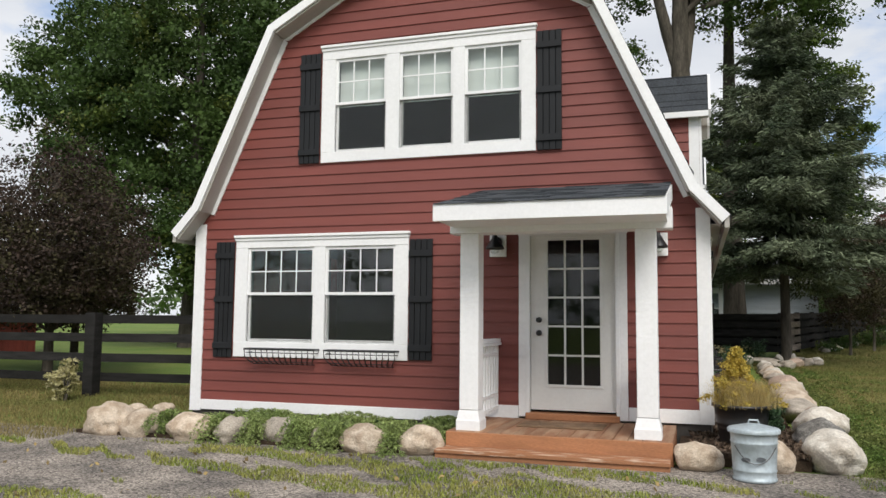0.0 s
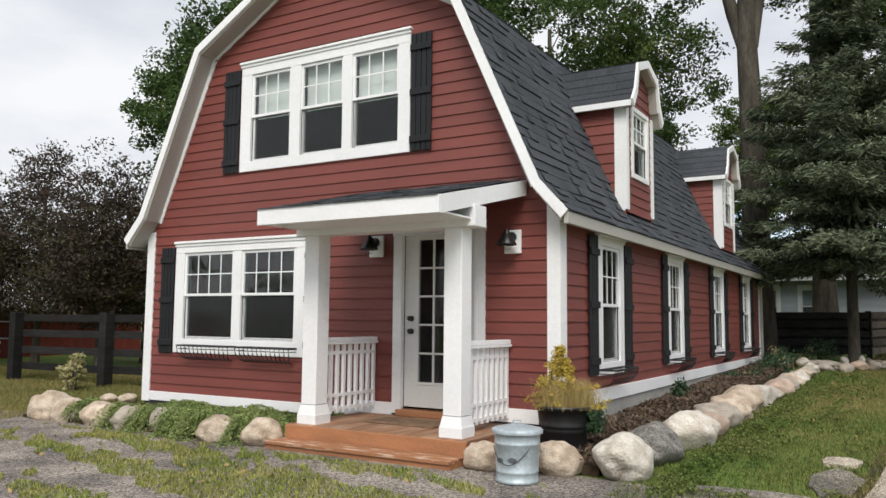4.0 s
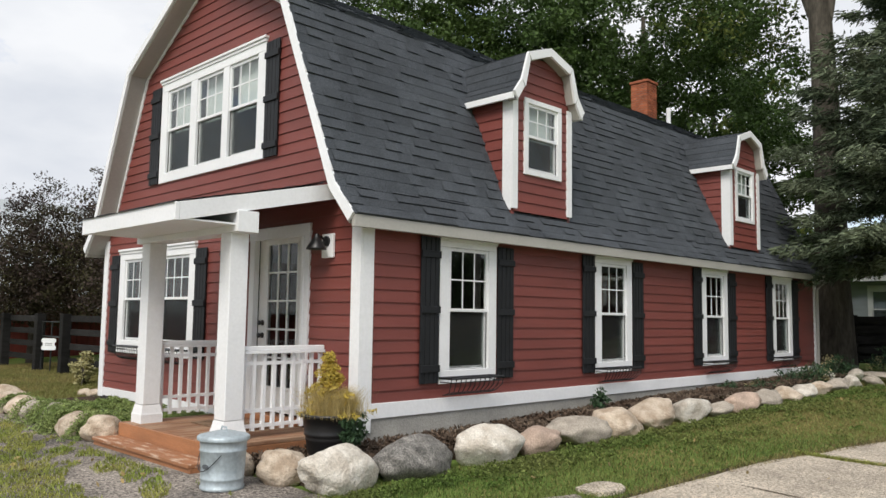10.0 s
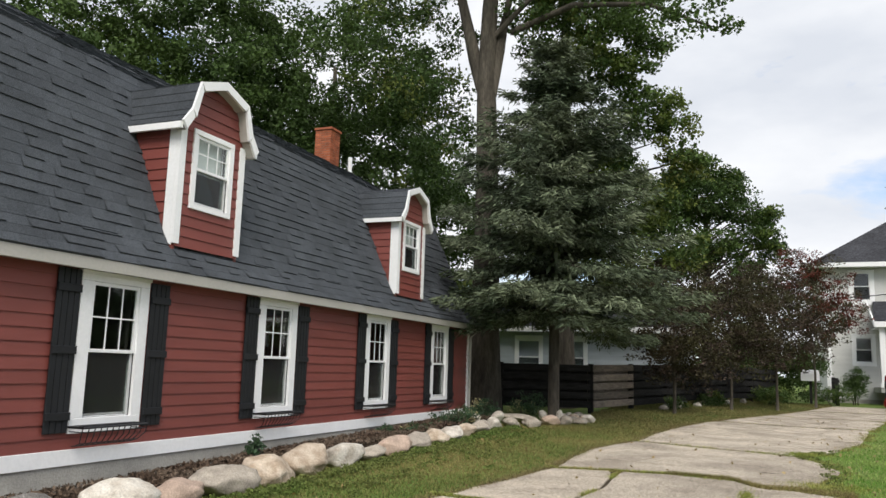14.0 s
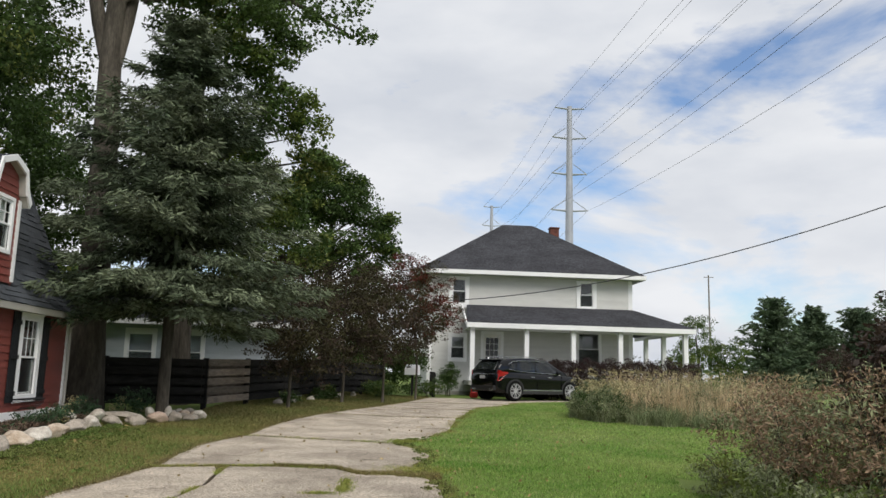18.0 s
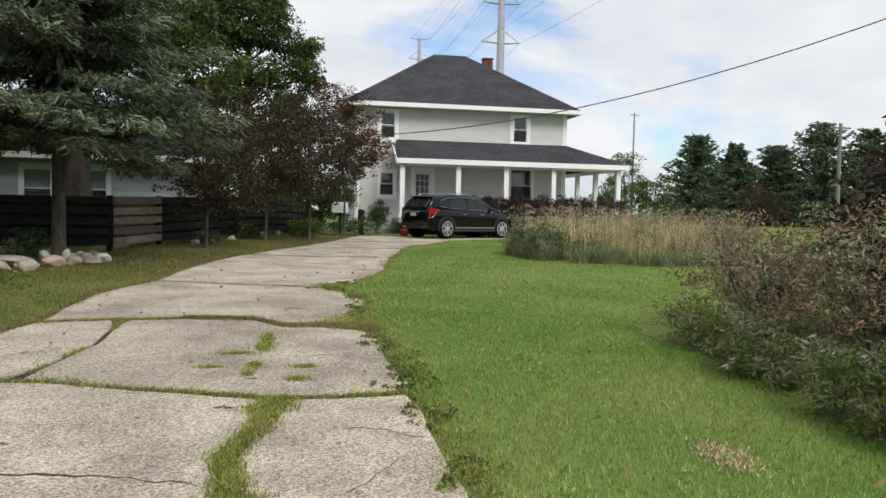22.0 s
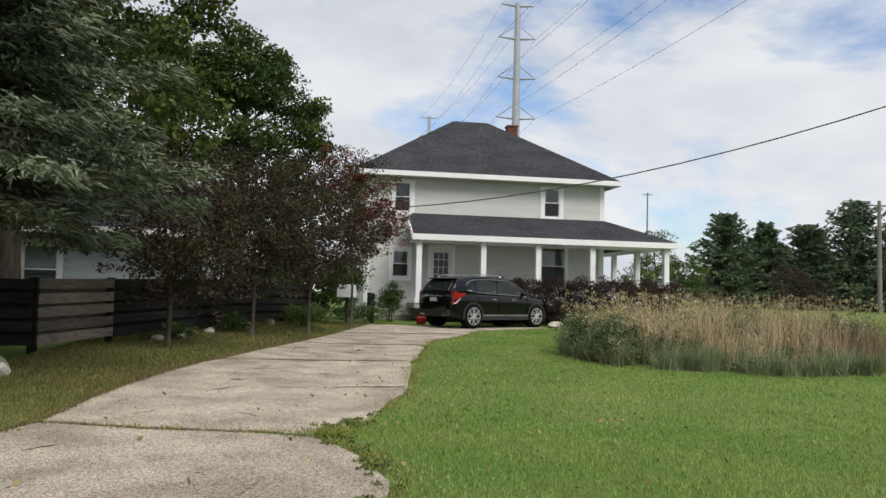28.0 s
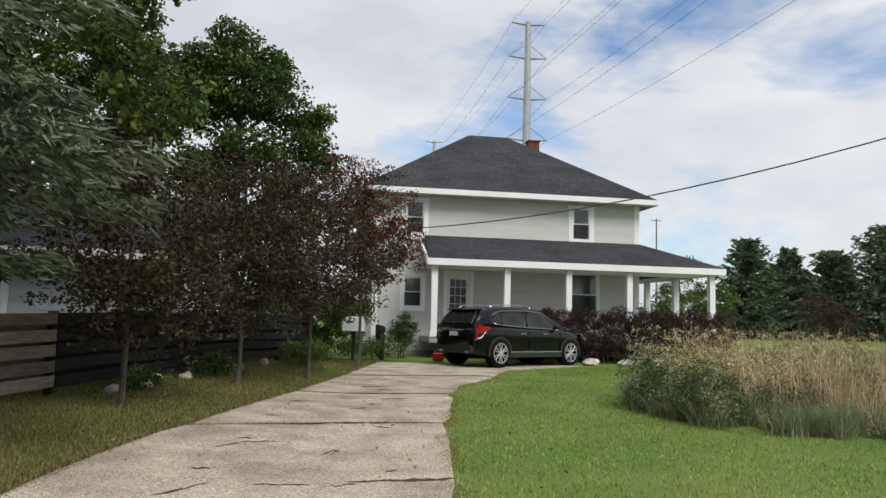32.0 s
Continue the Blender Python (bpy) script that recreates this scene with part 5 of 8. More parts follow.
tree("maple_tree", "dark green maple with open crown beyond the fence", (4.2, 42.0), 0.30,
     [(4.0, 42, 11.3, 0.9, 1.5, 0.7), (4.5, 42, 9.8, 1.7, 2.0, 1.2), (6.0, 42, 9.1, 0.9, 1.6, 0.8), (6.7, 42, 7.8, 0.6, 1.5, 0.9), (3.0, 42, 9.4, 0.9, 1.8, 1.4), (4.9, 41.6, 7.6, 1.5, 1.8, 0.8), (6.1, 42, 6.3, 1.0, 1.5, 0.7), (3.3, 42, 6.8, 1.6, 1.8, 0.9), (4.6, 42, 4.9, 2.6, 1.8, 0.9), (5.3, 42, 10.6, 0.6, 1.2, 0.5), (6.9, 42, 9.0, 0.5, 1.2, 0.6), (7.3, 42, 7.4, 0.3, 1.2, 0.6), (2.8, 42, 10.7, 0.6, 1.2, 0.5), (2.2, 41.6, 10.2, 0.6, 1.0, 0.5), (1.7, 42, 9.3, 0.8, 1.2, 0.8)], LEAF, 760, 60, 0.15, 0.5, 42, second=(LEAF_Y, 0.2), limbs=4)
tree("maple_tree", "green maple with thin crown at the fence line", (-3.0, 29.0), 0.22,
     [(-3.4, 29, 3.6, 2.0, 2.0, 1.4)], LEAF_Y, 100, 38, 0.2, 0.6, 43, second=(LEAF, 0.5))
conifer("spruce_tree", "tall blue-green spruce with drooping layered boughs", (2.15, 21.9), 9.3, 2.95, 2.55, NEEDLE, 51, whorls=17, per=17, dens=150, needle=0.095, taper=0.72, hang=0.32, slim=0.19)
# crabapples along the fence
for i, (bx, by, r, h, m2) in enumerate([(4.34, 26.3, 1.5, 4.9, PURPLE), (5.64, 29.8, 1.65, 5.2, PURPLE), (6.95, 32.2, 1.65, 5.5, PURPLE), (8.3, 36.4, 1.75, 6.6, REDLEAF)]):
    tree("crabapple_tree", "slender crabapple with bronze-purple leaves on a thin trunk" if i < 3 else "crabapple with crimson autumn leaves at its top", (bx, by), 0.036,
         [(bx, by, h - 1.9, r, r, 1.6), (bx + 0.5, by + 0.2, h - 2.7, r * 0.8, r * 0.9, 1.0), (bx - 0.4, by, h - 1.0, r * 0.6, r * 0.6, 1.0)], BRONZE, 540, 38, 0.075, 0.27, 60 + i, top=0.9, second=(m2, 0.3 if i < 3 else 0.45), limbs=9)
# purple-leaved trees by the barn
for i, (bx, by, r, h) in enumerate([(-12.1, 12.3, 1.8, 5.2), (-15.4, 12.9, 1.9, 5.8), (-14.0, 15.0, 1.7, 5.2), (-16.7, 11.2, 1.6, 5.2)]):
    tree("plum_tree", "dark purple-leaved tree with dense twigs", (bx, by), 0.09,
         [(bx, by, h - 2.0, r, r, 1.7), (bx - 0.6, by + 0.3, h - 2.6, r * 0.9, r * 0.9, 1.2), (bx + 0.7, by - 0.2, h - 2.5, r * 0.9, r * 0.9, 1.2), (bx + 0.1, by, h - 0.7, r * 0.4, r * 0.5, 0.9), (bx - 0.2, by, 2.2, r * 1.15, r, 0.8), (bx + 0.3, by, 1.75, r * 0.9, r * 0.9, 0.5)], PURPLE, 700, 50, 0.075, 0.34, 70 + i, limbs=9, second=(BRONZE, 0.4))
# far pines and a birch beyond the farmhouse
for i, (bx, by, h, r, seed) in enumerate([(47.3, 82, 9.4, 3.5, 80), (52.2, 83, 8.8, 2.5, 81), (56.6, 81, 8.4, 1.5, 82), (61.6, 82, 11.2, 4.6, 83), (66.0, 80, 10.6, 4.0, 84), (58.8, 86, 9.0, 3.6, 85), (71.5, 80, 11.0, 4.6, 86), (54.3, 88, 7.4, 3.0, 87), (77.0, 78, 11.4, 4.8, 88)]):
    conifer("pine_tree", "mid-green pine at the edge of the field", (bx, by), h, r * 1.25, 0.3, PINE, seed, whorls=46 if r > 2 else 24, per=8, dens=30, needle=0.24, up=0.22, taper=0.62 if r > 2 else 0.9)
tree("birch_tree", "light green tree behind the farmhouse porch", (31.6, 64), 0.12, [(31.6, 64, 4.6, 1.7, 1.8, 2.2), (34.4, 65, 3.6, 1.9, 1.6, 1.7), (29.6, 63, 2.6, 1.6, 1.6, 1.4)], LEAF, 260, 60, 0.14, 0.5, 90, second=(LEAF_Y, 0.4))
tree("plum_tree", "dark red bushy tree among the pines", (49.0, 74.0), 0.08, [(49.0, 74.0, 3.3, 2.3, 1.8, 1.8), (51.2, 74.0, 2.7, 1.6, 1.5, 1.3)], PURPLE, 200, 46, 0.13, 0.42, 91)

# distant tree line all round, one loose hedge of foliage
rng = np.random.default_rng(7)
c = []
for k in range(1200):
    a = rng.uniform(0, 6.283)
    d = rng.uniform(120, 175)
    px, py = d * math.cos(a), 30 + d * math.sin(a)
    # the unseen south side is raised, added to darken the window reflections
    c.append((px, py, ground_z(px, py) + rng.uniform(0.3, 4.6 + 1.6 * math.sin(a * 9) + 1.2 * math.sin(a * 23) + 16 * max(0.0, -math.sin(a) - 0.35))))
co = leaves(rng, c, 3.2, 26, 1.1, flat=0.7)
tagged(raw_mesh("far_woods", co, 4, len(co) // 4, LEAF), "distant dark green line of trees", "woods", kind="stuff")


# ---- fences ----
def board_fence(pts, post_h, boards, label, material=FENCE, board_h=0.17, pale=None, group="", post_w=0.13, behind=()):
    """Posts with level boards between them, all following the ground."""
    f = thing("fence", label, "fence", group, at=(pts[0][0], pts[0][1], 0))
    f.matrix_world = Matrix()
    for i, (x, y) in enumerate(pts):
        z = ground_z(x, y)
        part("post", B(x - post_w / 2, y - post_w / 2, z - 0.2, x + post_w / 2, y + post_w / 2, z + post_h, bevel=0.008), material, f)
    for i, ((xa, ya), (xb, yb)) in enumerate(zip(pts, pts[1:])):
        L, ang = math.hypot(xb - xa, yb - ya), math.degrees(math.atan2(yb - ya, xb - xa))
        za, zb = ground_z(xa, ya), ground_z(xb, yb)
        tilt = -math.degrees(math.atan2(zb - za, L))
        for h, y in [(h, -0.10) for h in boards] + [(h, 0.072) for h in behind]:
            dz = random.uniform(-0.012, 0.012)
            bm = B(0.01, y, h + dz, L - 0.01, y + 0.028, h + dz + board_h, bevel=0.003)
            bm.transform(Matrix.Translation((xa, ya, za)) @ pose(0, 0, 0, 0, 0, ang) @ pose(0, 0, 0, 0, tilt, 0))
            m = GREYWOOD if pale is not None and i == pale else material
            part("board", bm, m, f, "weathered bare grey board" if m is GREYWOOD else "")
    return f


DIRF = (0.292, 0.956)
back_pts = [(-4.6, 23.4), (-2.3, 24.0), (0.0, 24.6), (2.32, 25.2)] + [(2.32 + 2.35 * k * DIRF[0] * (1 + 0.02 * k), 25.2 + 2.35 * k * DIRF[1]) for k in range(1, 7)]
board_fence(back_pts, 1.30, [0.13, 0.37, 0.61, 0.85, 1.09], "black-stained board fence with one bare grey panel", pale=3, board_h=0.175, behind=[0.25, 0.49, 0.73, 0.97])
for pts in ([(-6.6, 10.9), (-9.5, 10.6), (-12.22, 10.5)], [(-13.66, 10.42), (-16.0, 10.35), (-18.6, 10.3)]):
    board_fence(pts, 1.36, [0.24, 0.56, 0.88, 1.18], "black four-rail paddock fence", board_h=0.14, post_w=0.20, group="paddock fences")
gate = thing("paddock_gate", "narrow black metal gate in the paddock fence", "gate", at=(-12.95, 10.45, 0.23))
gate.matrix_world = Matrix()
part("gate_frame", tube(bmesh.new(), [(-13.48, 10.43, 0.26), (-13.48, 10.43, 1.40), (-12.40, 10.49, 1.40), (-12.40, 10.49, 0.26)], 0.022, 8), BLACK, gate)
for a, b in (((-13.46, 10.43, 1.06), (-12.42, 10.49, 1.06)), ((-12.95, 10.46, 0.24), (-12.95, 10.46, 1.39))):
    part("gate_bar", tube(bmesh.new(), [a, b], 0.018, 8), BLACK, gate)
board_fence([(33 + 3.0 * k, 42 - 1.1 * k) for k in range(7)], 1.25, [0.25, 0.6, 0.98], "far black rail fence along the field", board_h=0.13)
board_fence([(9.3 + 0.02 * k, 40.2 + 1.2 * k) for k in range(3)], 1.1, [0.4, 0.65, 0.9], "short black board fence beside the farmhouse", board_h=0.14)

# ---- barn to the west ----
barn = thing("barn", "low red barn with pale metal roof", "barn", at=(-23, 15, 0.2))
barn.matrix_world = Matrix()
BARNRED = mat("barn_red_boards", (0.17, 0.030, 0.022), 0.8, 0.2, 2, 0.2, 40, rnd=0.1, stretch=(4, 4, 0.6))
TIN = mat("pale_metal_roofing", (0.46, 0.49, 0.50), 0.45, 0.12, 0.8, 0.05, 20, metal=0.3, rnd=0.05)
bw = part("wall", B(-29.5, -4.0, -0.4, -19.0, 18.8, 1.85), BARNRED, barn)
for k in range(57):
    y = -4.0 + k * 0.4
    part("board", B(-18.998, y + 0.006, 0.05, -18.972, y + 0.394, 1.84), BARNRED, bw)
bm = bmesh.new()
prism(bm, [(-18.6, 1.75), (-24.5, 5.65), (-30.4, 1.75), (-30.4, 1.67), (-24.5, 5.55), (-18.6, 1.67)], -4.5, 19.2)
br = part("roof", bm, TIN, barn)
for k in range(24):
    y = -4.2 + k * 0.98
    part("roof_rib", prism(bmesh.new(), [(-18.58, 1.765), (-24.5, 5.68), (-24.5, 5.65), (-18.58, 1.73)], y, y + 0.05), TIN, br)

# grey outbuilding behind the fence
shed = thing("outbuilding", "blue-grey clapboard outbuilding with white window frames", "outbuilding", at=(-2, 33, 0.7))
shed.matrix_world = Matrix()
SHEDM = mat("blue_grey_clapboard", (0.42, 0.46, 0.50), 0.65, 0.08, 1.5, 0.1, 40, rnd=0.04, stretch=(1, 1, 5))
M_SHED = pose(0, 31.5, 0)
sh = solid_wall("wall", M_SHED, [0.4, 3.2], lambda z: -7.0, lambda z: 4.2, [(-1.6, -0.8, 1.5, 2.7), (0.0, 0.8, 1.5, 2.7)], 0.15, SHEDM, shed)
siding(sh, M_SHED, 0.8, 3.2, lambda z: -7.0, lambda z: 4.2, [(-1.75, -0.65, 1.38, 2.85), (-0.15, 0.95, 1.38, 2.85)], SHEDM, 0.14)
for a in (-1.6, 0.0):
    window(M_SHED, a - 0.12, a + 0.92, 1.36, 2.87, [(a, a + 0.8)], 1.5, 2.7, 2.1, 1, shed, rows=1, cap=False)
part("body", B(-6.9, 31.66, 0.4, 4.1, 36.0, 3.15), SHEDM, shed)
part("roof", prism(bmesh.new(), [(30.9, 3.1), (33.8, 4.6), (36.6, 3.1), (36.6, 3.0), (33.8, 4.48), (30.9, 3.0)], -4.5, 7.3, m=pose(0, 0, 0, 0, 0, 90)), ROOFM, shed)
part("fascia", B(-7.3, 30.85, 2.98, 4.5, 30.895, 3.16), WHITE, shed)

# ---- parked car ----
CARBLACK = mat("black_car_paint", (0.004, 0.0043, 0.0048), 0.07, 0.1, 3, 0.0, 50, spec=0.36)
CARGLASS = mat("tinted_car_glass", (0.020, 0.024, 0.024), 0.03, 0.05, 3, 0.0, 50, spec=0.9)
CHROME = mat("bright_metal_trim", (0.55, 0.55, 0.56), 0.2, 0.05, 5, 0.02, 60, metal=1.0)
ALLOY = mat("silver_alloy", (0.50, 0.50, 0.51), 0.30, 0.06, 6, 0.02, 60, metal=0.35)
RUBBER = mat("tyre_rubber", (0.008, 0.008, 0.008), 0.9, 0.2, 8, 0.3, 60, spec=0.1)
TAIL = mat("red_tail_lamp", (0.28, 0.010, 0.010), 0.15, 0.1, 10, 0.0, 60, spec=0.7)
PLATE = mat("number_plate", (0.55, 0.57, 0.60), 0.5, 0.05, 8, 0.05, 60)
BUMPER = mat("grey_plastic_cladding", (0.014, 0.014, 0.0145), 0.6, 0.1, 6, 0.1, 60)


def loft(bm, sections, close=True):
    rows = [[bm.verts.new(p) for p in s] for s in sections]
    for a, b in zip(rows, rows[1:]):
        n = len(a)
        for k in range(n if close else n - 1):
            bm.faces.new((a[k], a[(k + 1) % n], b[(k + 1) % n], b[k]))
    bm.faces.new(rows[0][::-1])
    bm.faces.new(rows[-1])
    bmesh.ops.recalc_face_normals(bm, faces=bm.faces[:])
    return bm


def along(x, pts):
    """A smooth curve through a few (x, value) points."""
    xs, vs = zip(*pts)
    return float(np.interp(x, xs, vs))


def car(m):
    """A crossover estate car; x is forwards, z up from the ground."""
    c = thing("car", "black crossover estate car with chrome trim parked on the drive", "car")
    belt = lambda x: along(x, [(-2.36, 1.00), (-2.25, 1.08), (-1.6, 1.10), (-0.4, 1.06), (0.9, 1.03), (1.3, 1.02), (1.75, 0.97), (2.1, 0.88), (2.34, 0.76)])
    half = lambda x: along(x, [(-2.42, 0.66), (-2.36, 0.80), (-2.2, 0.885), (-1.7, 0.935), (-0.8, 0.945), (0.8, 0.945), (1.5, 0.935), (1.95, 0.88), (2.2, 0.76), (2.36, 0.58)])
    low = lambda x: along(x, [(-2.42, 0.52), (-2.3, 0.36), (-1.9, 0.27), (1.8, 0.27), (2.2, 0.32), (2.36, 0.46)])

    def ring(x):
        w, zb, zt = half(x), low(x), belt(x)
        h = zt - zb
        side = [(w - 0.10, zb), (w - 0.025, zb + 0.06), (w - 0.012, zb + 0.20 * h), (w - 0.028, zb + 0.42 * h), (w, zb + 0.64 * h), (w + 0.004, zb + 0.76 * h), (w - 0.018, zb + 0.90 * h), (w - 0.065, zt - 0.02), (w - 0.14, zt + 0.012), (w * 0.45, zt + 0.04)]
        return [(x, -a, z) for a, z in side] + [(x, a, z) for a, z in side[::-1]]
    xs = [-2.42, -2.39, -2.34, -2.26, -2.1, -1.9, -1.6, -1.3, -0.9, -0.5, 0.0, 0.5, 0.9, 1.2, 1.45, 1.7, 1.9, 2.05, 2.17, 2.27, 2.33, 2.36]
    part("body", loft(bmesh.new(), [ring(x) for x in xs]), CARBLACK, c, smooth=True)
    top = lambda x: along(x, [(-2.36, 1.10), (-2.22, 1.30), (-2.06, 1.50), (-1.92, 1.585), (-1.5, 1.635), (-0.9, 1.665), (-0.35, 1.67), (0.1, 1.645), (0.35, 1.60), (0.7, 1.42), (1.05, 1.22), (1.40, 1.03)])

    def gring(x, grow=0.0):
        zb, zt = belt(x) - 0.04, max(top(x), belt(x) + 0.005)
        f = min(1.0, (zt - zb) / 0.6)
        w0 = half(x) - 0.075 + grow
        w1 = w0 - 0.19 * f
        mid = [(w0, zb), (w0 - 0.05 * f, zb + 0.35 * (zt - zb)), (w0 - 0.115 * f, zb + 0.70 * (zt - zb)), (w1 + 0.03, zt - 0.075 * f), (w1 - 0.03, zt - 0.03 * f), (w1 - 0.12, zt), (w1 * 0.4, zt + 0.018)]
        return [(x, -a, z) for a, z in mid] + [(x, a, z) for a, z in mid[::-1]]
    gx = [-2.34, -2.28, -2.2, -2.1, -2.0, -1.9, -1.7, -1.4, -1.0, -0.6, -0.2, 0.1, 0.3, 0.45, 0.6, 0.8, 1.0, 1.2, 1.38]
    part("cabin", loft(bmesh.new(), [gring(x) for x in gx]), CARBLACK, c, smooth=True)

    def on_side(x, f, s, out=0.006):
        """A point on the cabin's side: f runs from the belt to the roof's edge."""
        r = gring(x)[:4]
        k = min(f * 3, 2.999)
        i = int(k)
        a, b = Vector(r[i]), Vector(r[i + 1])
        p = a.lerp(b, k - i)
        return Vector((p.x, s * (abs(p.y) + out), p.z))

    def pane(name, lo, hi, s):
        """Glass between a lower line and an upper line, each a list of (x, f)."""
        bm = bmesh.new()
        rows = []
        for k in range(7):
            f = k / 6
            rows.append([bm.verts.new(on_side(a[0] + (b[0] - a[0]) * f, a[1] + (b[1] - a[1]) * f, s)) for a, b in zip(lo, hi)])
        for a, b in zip(rows, rows[1:]):
            for i in range(len(a) - 1):
                bm.faces.new((a[i], a[i + 1], b[i + 1], b[i]))
        bmesh.ops.solidify(bm, geom=bm.faces[:], thickness=0.004)
        bmesh.ops.recalc_face_normals(bm, faces=bm.faces[:])
        return part(name, bm, CARGLASS, c, smooth=True)
    for s in (-1, 1):
        pane("side_window", [(-0.33, 0.13), (0.2, 0.13), (0.62, 0.15), (0.92, 0.18)], [(-0.33, 0.86), (0.0, 0.86), (0.16, 0.85), (0.26, 0.83)], s)
        pane("side_window", [(-1.32, 0.17), (-0.9, 0.15), (-0.42, 0.13)], [(-1.32, 0.84), (-0.9, 0.86), (-0.42, 0.86)], s)
        pane("side_window", [(-1.72, 0.30), (-1.55, 0.24), (-1.40, 0.18)], [(-1.62, 0.66), (-1.5, 0.76), (-1.40, 0.83)], s)
        line = [on_side(x, f, s, 0.012) for x, f in ((0.98, 0.14), (0.5, 0.11), (-0.4, 0.10), (-1.36, 0.14), (-1.78, 0.26), (-1.70, 0.62), (-1.5, 0.82), (-1.2, 0.90), (-0.4, 0.91), (0.12, 0.90), (0.30, 0.87))]
        part("window_trim", tube(bmesh.new(), line, 0.010, 6), CHROME, c, "chrome window line", smooth=True)
        rail = [Vector((x, s * (half(x) - 0.33), top(x) + dz)) for x, dz in ((0.0, -0.01), (-0.18, 0.045), (-0.9, 0.05), (-1.55, 0.045), (-1.75, -0.01))]
        part("roof_rail", tube(bmesh.new(), rail, 0.013, 6), CHROME, c, "chrome roof rail", smooth=True)
        part("sill_trim", B(-1.12, s * 0.945 - 0.012, 0.385, 1.02, s * 0.945 + 0.010, 0.425, bevel=0.004), CHROME, c, "bright sill strip")
        part("cladding", B(-1.18, s * 0.925 - 0.03, 0.25, 1.06, s * 0.925 + 0.018, 0.375, bevel=0.012), BUMPER, c)
        part("mirror", B(0.70, s * 0.96 - 0.07, 1.05, 0.86, s * 0.96 + 0.11, 1.17, bevel=0.035), CARBLACK, c)
        for x in (-0.62, 0.30):
            part("door_handle", B(x - 0.11, s * 0.955 - 0.02, 0.905, x + 0.11, s * 0.955 + 0.014, 0.930, bevel=0.006), CHROME, c)
        for x in (-1.30, -0.36, 0.98):
            part("door_seam", B(x - 0.004, s * 0.936 - 0.012, 0.42, x + 0.004, s * 0.936 + 0.014, 0.98), mat_dark, c)
        lamp = [(-2.34, 0.74), (-2.20, 0.78), (-2.02, 0.98), (-1.86, 1.06), (-1.95, 1.10), (-2.14, 1.10), (-2.26, 1.16), (-2.30, 1.04)]
        bm = prism(bmesh.new(), lamp, -0.10, 0.022)
        for v in bm.verts:
            v.co.y = s * (half(v.co.x) - 0.012 + v.co.y)
        bmesh.ops.recalc_face_normals(bm, faces=bm.faces[:])
        part("tail_lamp", bm, TAIL, c, "red wrap-round tail lamp")
        bm = prism(bmesh.new(), [(2.26, 0.66), (1.98, 0.84), (1.90, 0.90), (2.16, 0.84), (2.30, 0.76)], -0.06, 0.012)
        for v in bm.verts:
            v.co.y = s * (half(v.co.x) + v.co.y)
        bmesh.ops.recalc_face_normals(bm, faces=bm.faces[:])
        part("head_lamp", bm, CHROME, c)
        for x in (-1.52, 1.43):
            w = part("wheel", tube(bmesh.new(), [(x, s * 0.72, 0.375), (x, s * 0.946, 0.375)], 0.275, 28), mat_dark, c)
            bm = lathe(bmesh.new(), [(0.272, -0.11), (0.335, -0.12), (0.370, -0.10), (0.378, -0.06), (0.378, 0.06), (0.370, 0.10), (0.335, 0.12), (0.272, 0.11)], sides=32, cap=False)
            bm.transform(Matrix.Translation((x, s * 0.852, 0.375)) @ pose(0, 0, 0, 90))
            part("tyre", bm, RUBBER, w, smooth=True)
            for k in range(6):
                for o in (-11, 11):
                    bm = B(-0.013, -0.012, 0.05, 0.013, 0.012, 0.268, bevel=0.004)
                    bm.transform(Matrix.Translation((x, s * 0.960, 0.375)) @ pose(0, 0, 0, 0, 60 * k + o, 0))
                    part("spoke", bm, ALLOY, w)
            bm = lathe(bmesh.new(), [(0.262, -0.012), (0.278, -0.012), (0.278, 0.016), (0.262, 0.016)], sides=32, cap=False)
            bm.transform(Matrix.Translation((x, s * 0.960, 0.375)) @ pose(0, 0, 0, 90))
            part("rim", bm, ALLOY, w)
            bm = lathe(bmesh.new(), [(0.0, -0.014), (0.06, -0.014), (0.06, 0.014), (0.0, 0.014)], sides=16, cap=False)
            bm.transform(Matrix.Translation((x, s * 0.960, 0.375)) @ pose(0, 0, 0, 90))
            part("hub_cap", bm, ALLOY, w)
            bm = bmesh.new()
            for k in range(19):
                a = radians(-12 + 204 * k / 18)
                for r in (0.392, 0.452):
                    bm.verts.new((x + r * math.cos(a), s * 0.905, 0.375 + r * math.sin(a)))
            bm.verts.ensure_lookup_table()
            for k in range(18):
                bm.faces.new((bm.verts[2 * k], bm.verts[2 * k + 1], bm.verts[2 * k + 3], bm.verts[2 * k + 2]))
            r = bmesh.ops.extrude_face_region(bm, geom=bm.faces[:])
            for v in [g for g in r["geom"] if isinstance(g, bmesh.types.BMVert)]:
                v.co.y += s * 0.05
            bmesh.ops.recalc_face_normals(bm, faces=bm.faces[:])
            part("wheel_arch", bm, BUMPER, c)
            # black disc on the body's side, standing in for the shaded arch opening
            part("wheel_well", tube(bmesh.new(), [(x, s * 0.70, 0.375), (x, s * 0.942, 0.375)], 0.395, 28), mat_dark, c)

    def slanted(name, pts, mtl, push, label=""):
        bm = bmesh.new()
        bm.faces.new([bm.verts.new(p) for p in pts])
        r = bmesh.ops.extrude_face_region(bm, geom=bm.faces[:])
        for v in [g for g in r["geom"] if isinstance(g, bmesh.types.BMVert)]:
            v.co += Vector(push)
        bmesh.ops.recalc_face_normals(bm, faces=bm.faces[:])
        return part(name, bm, mtl, c, label)
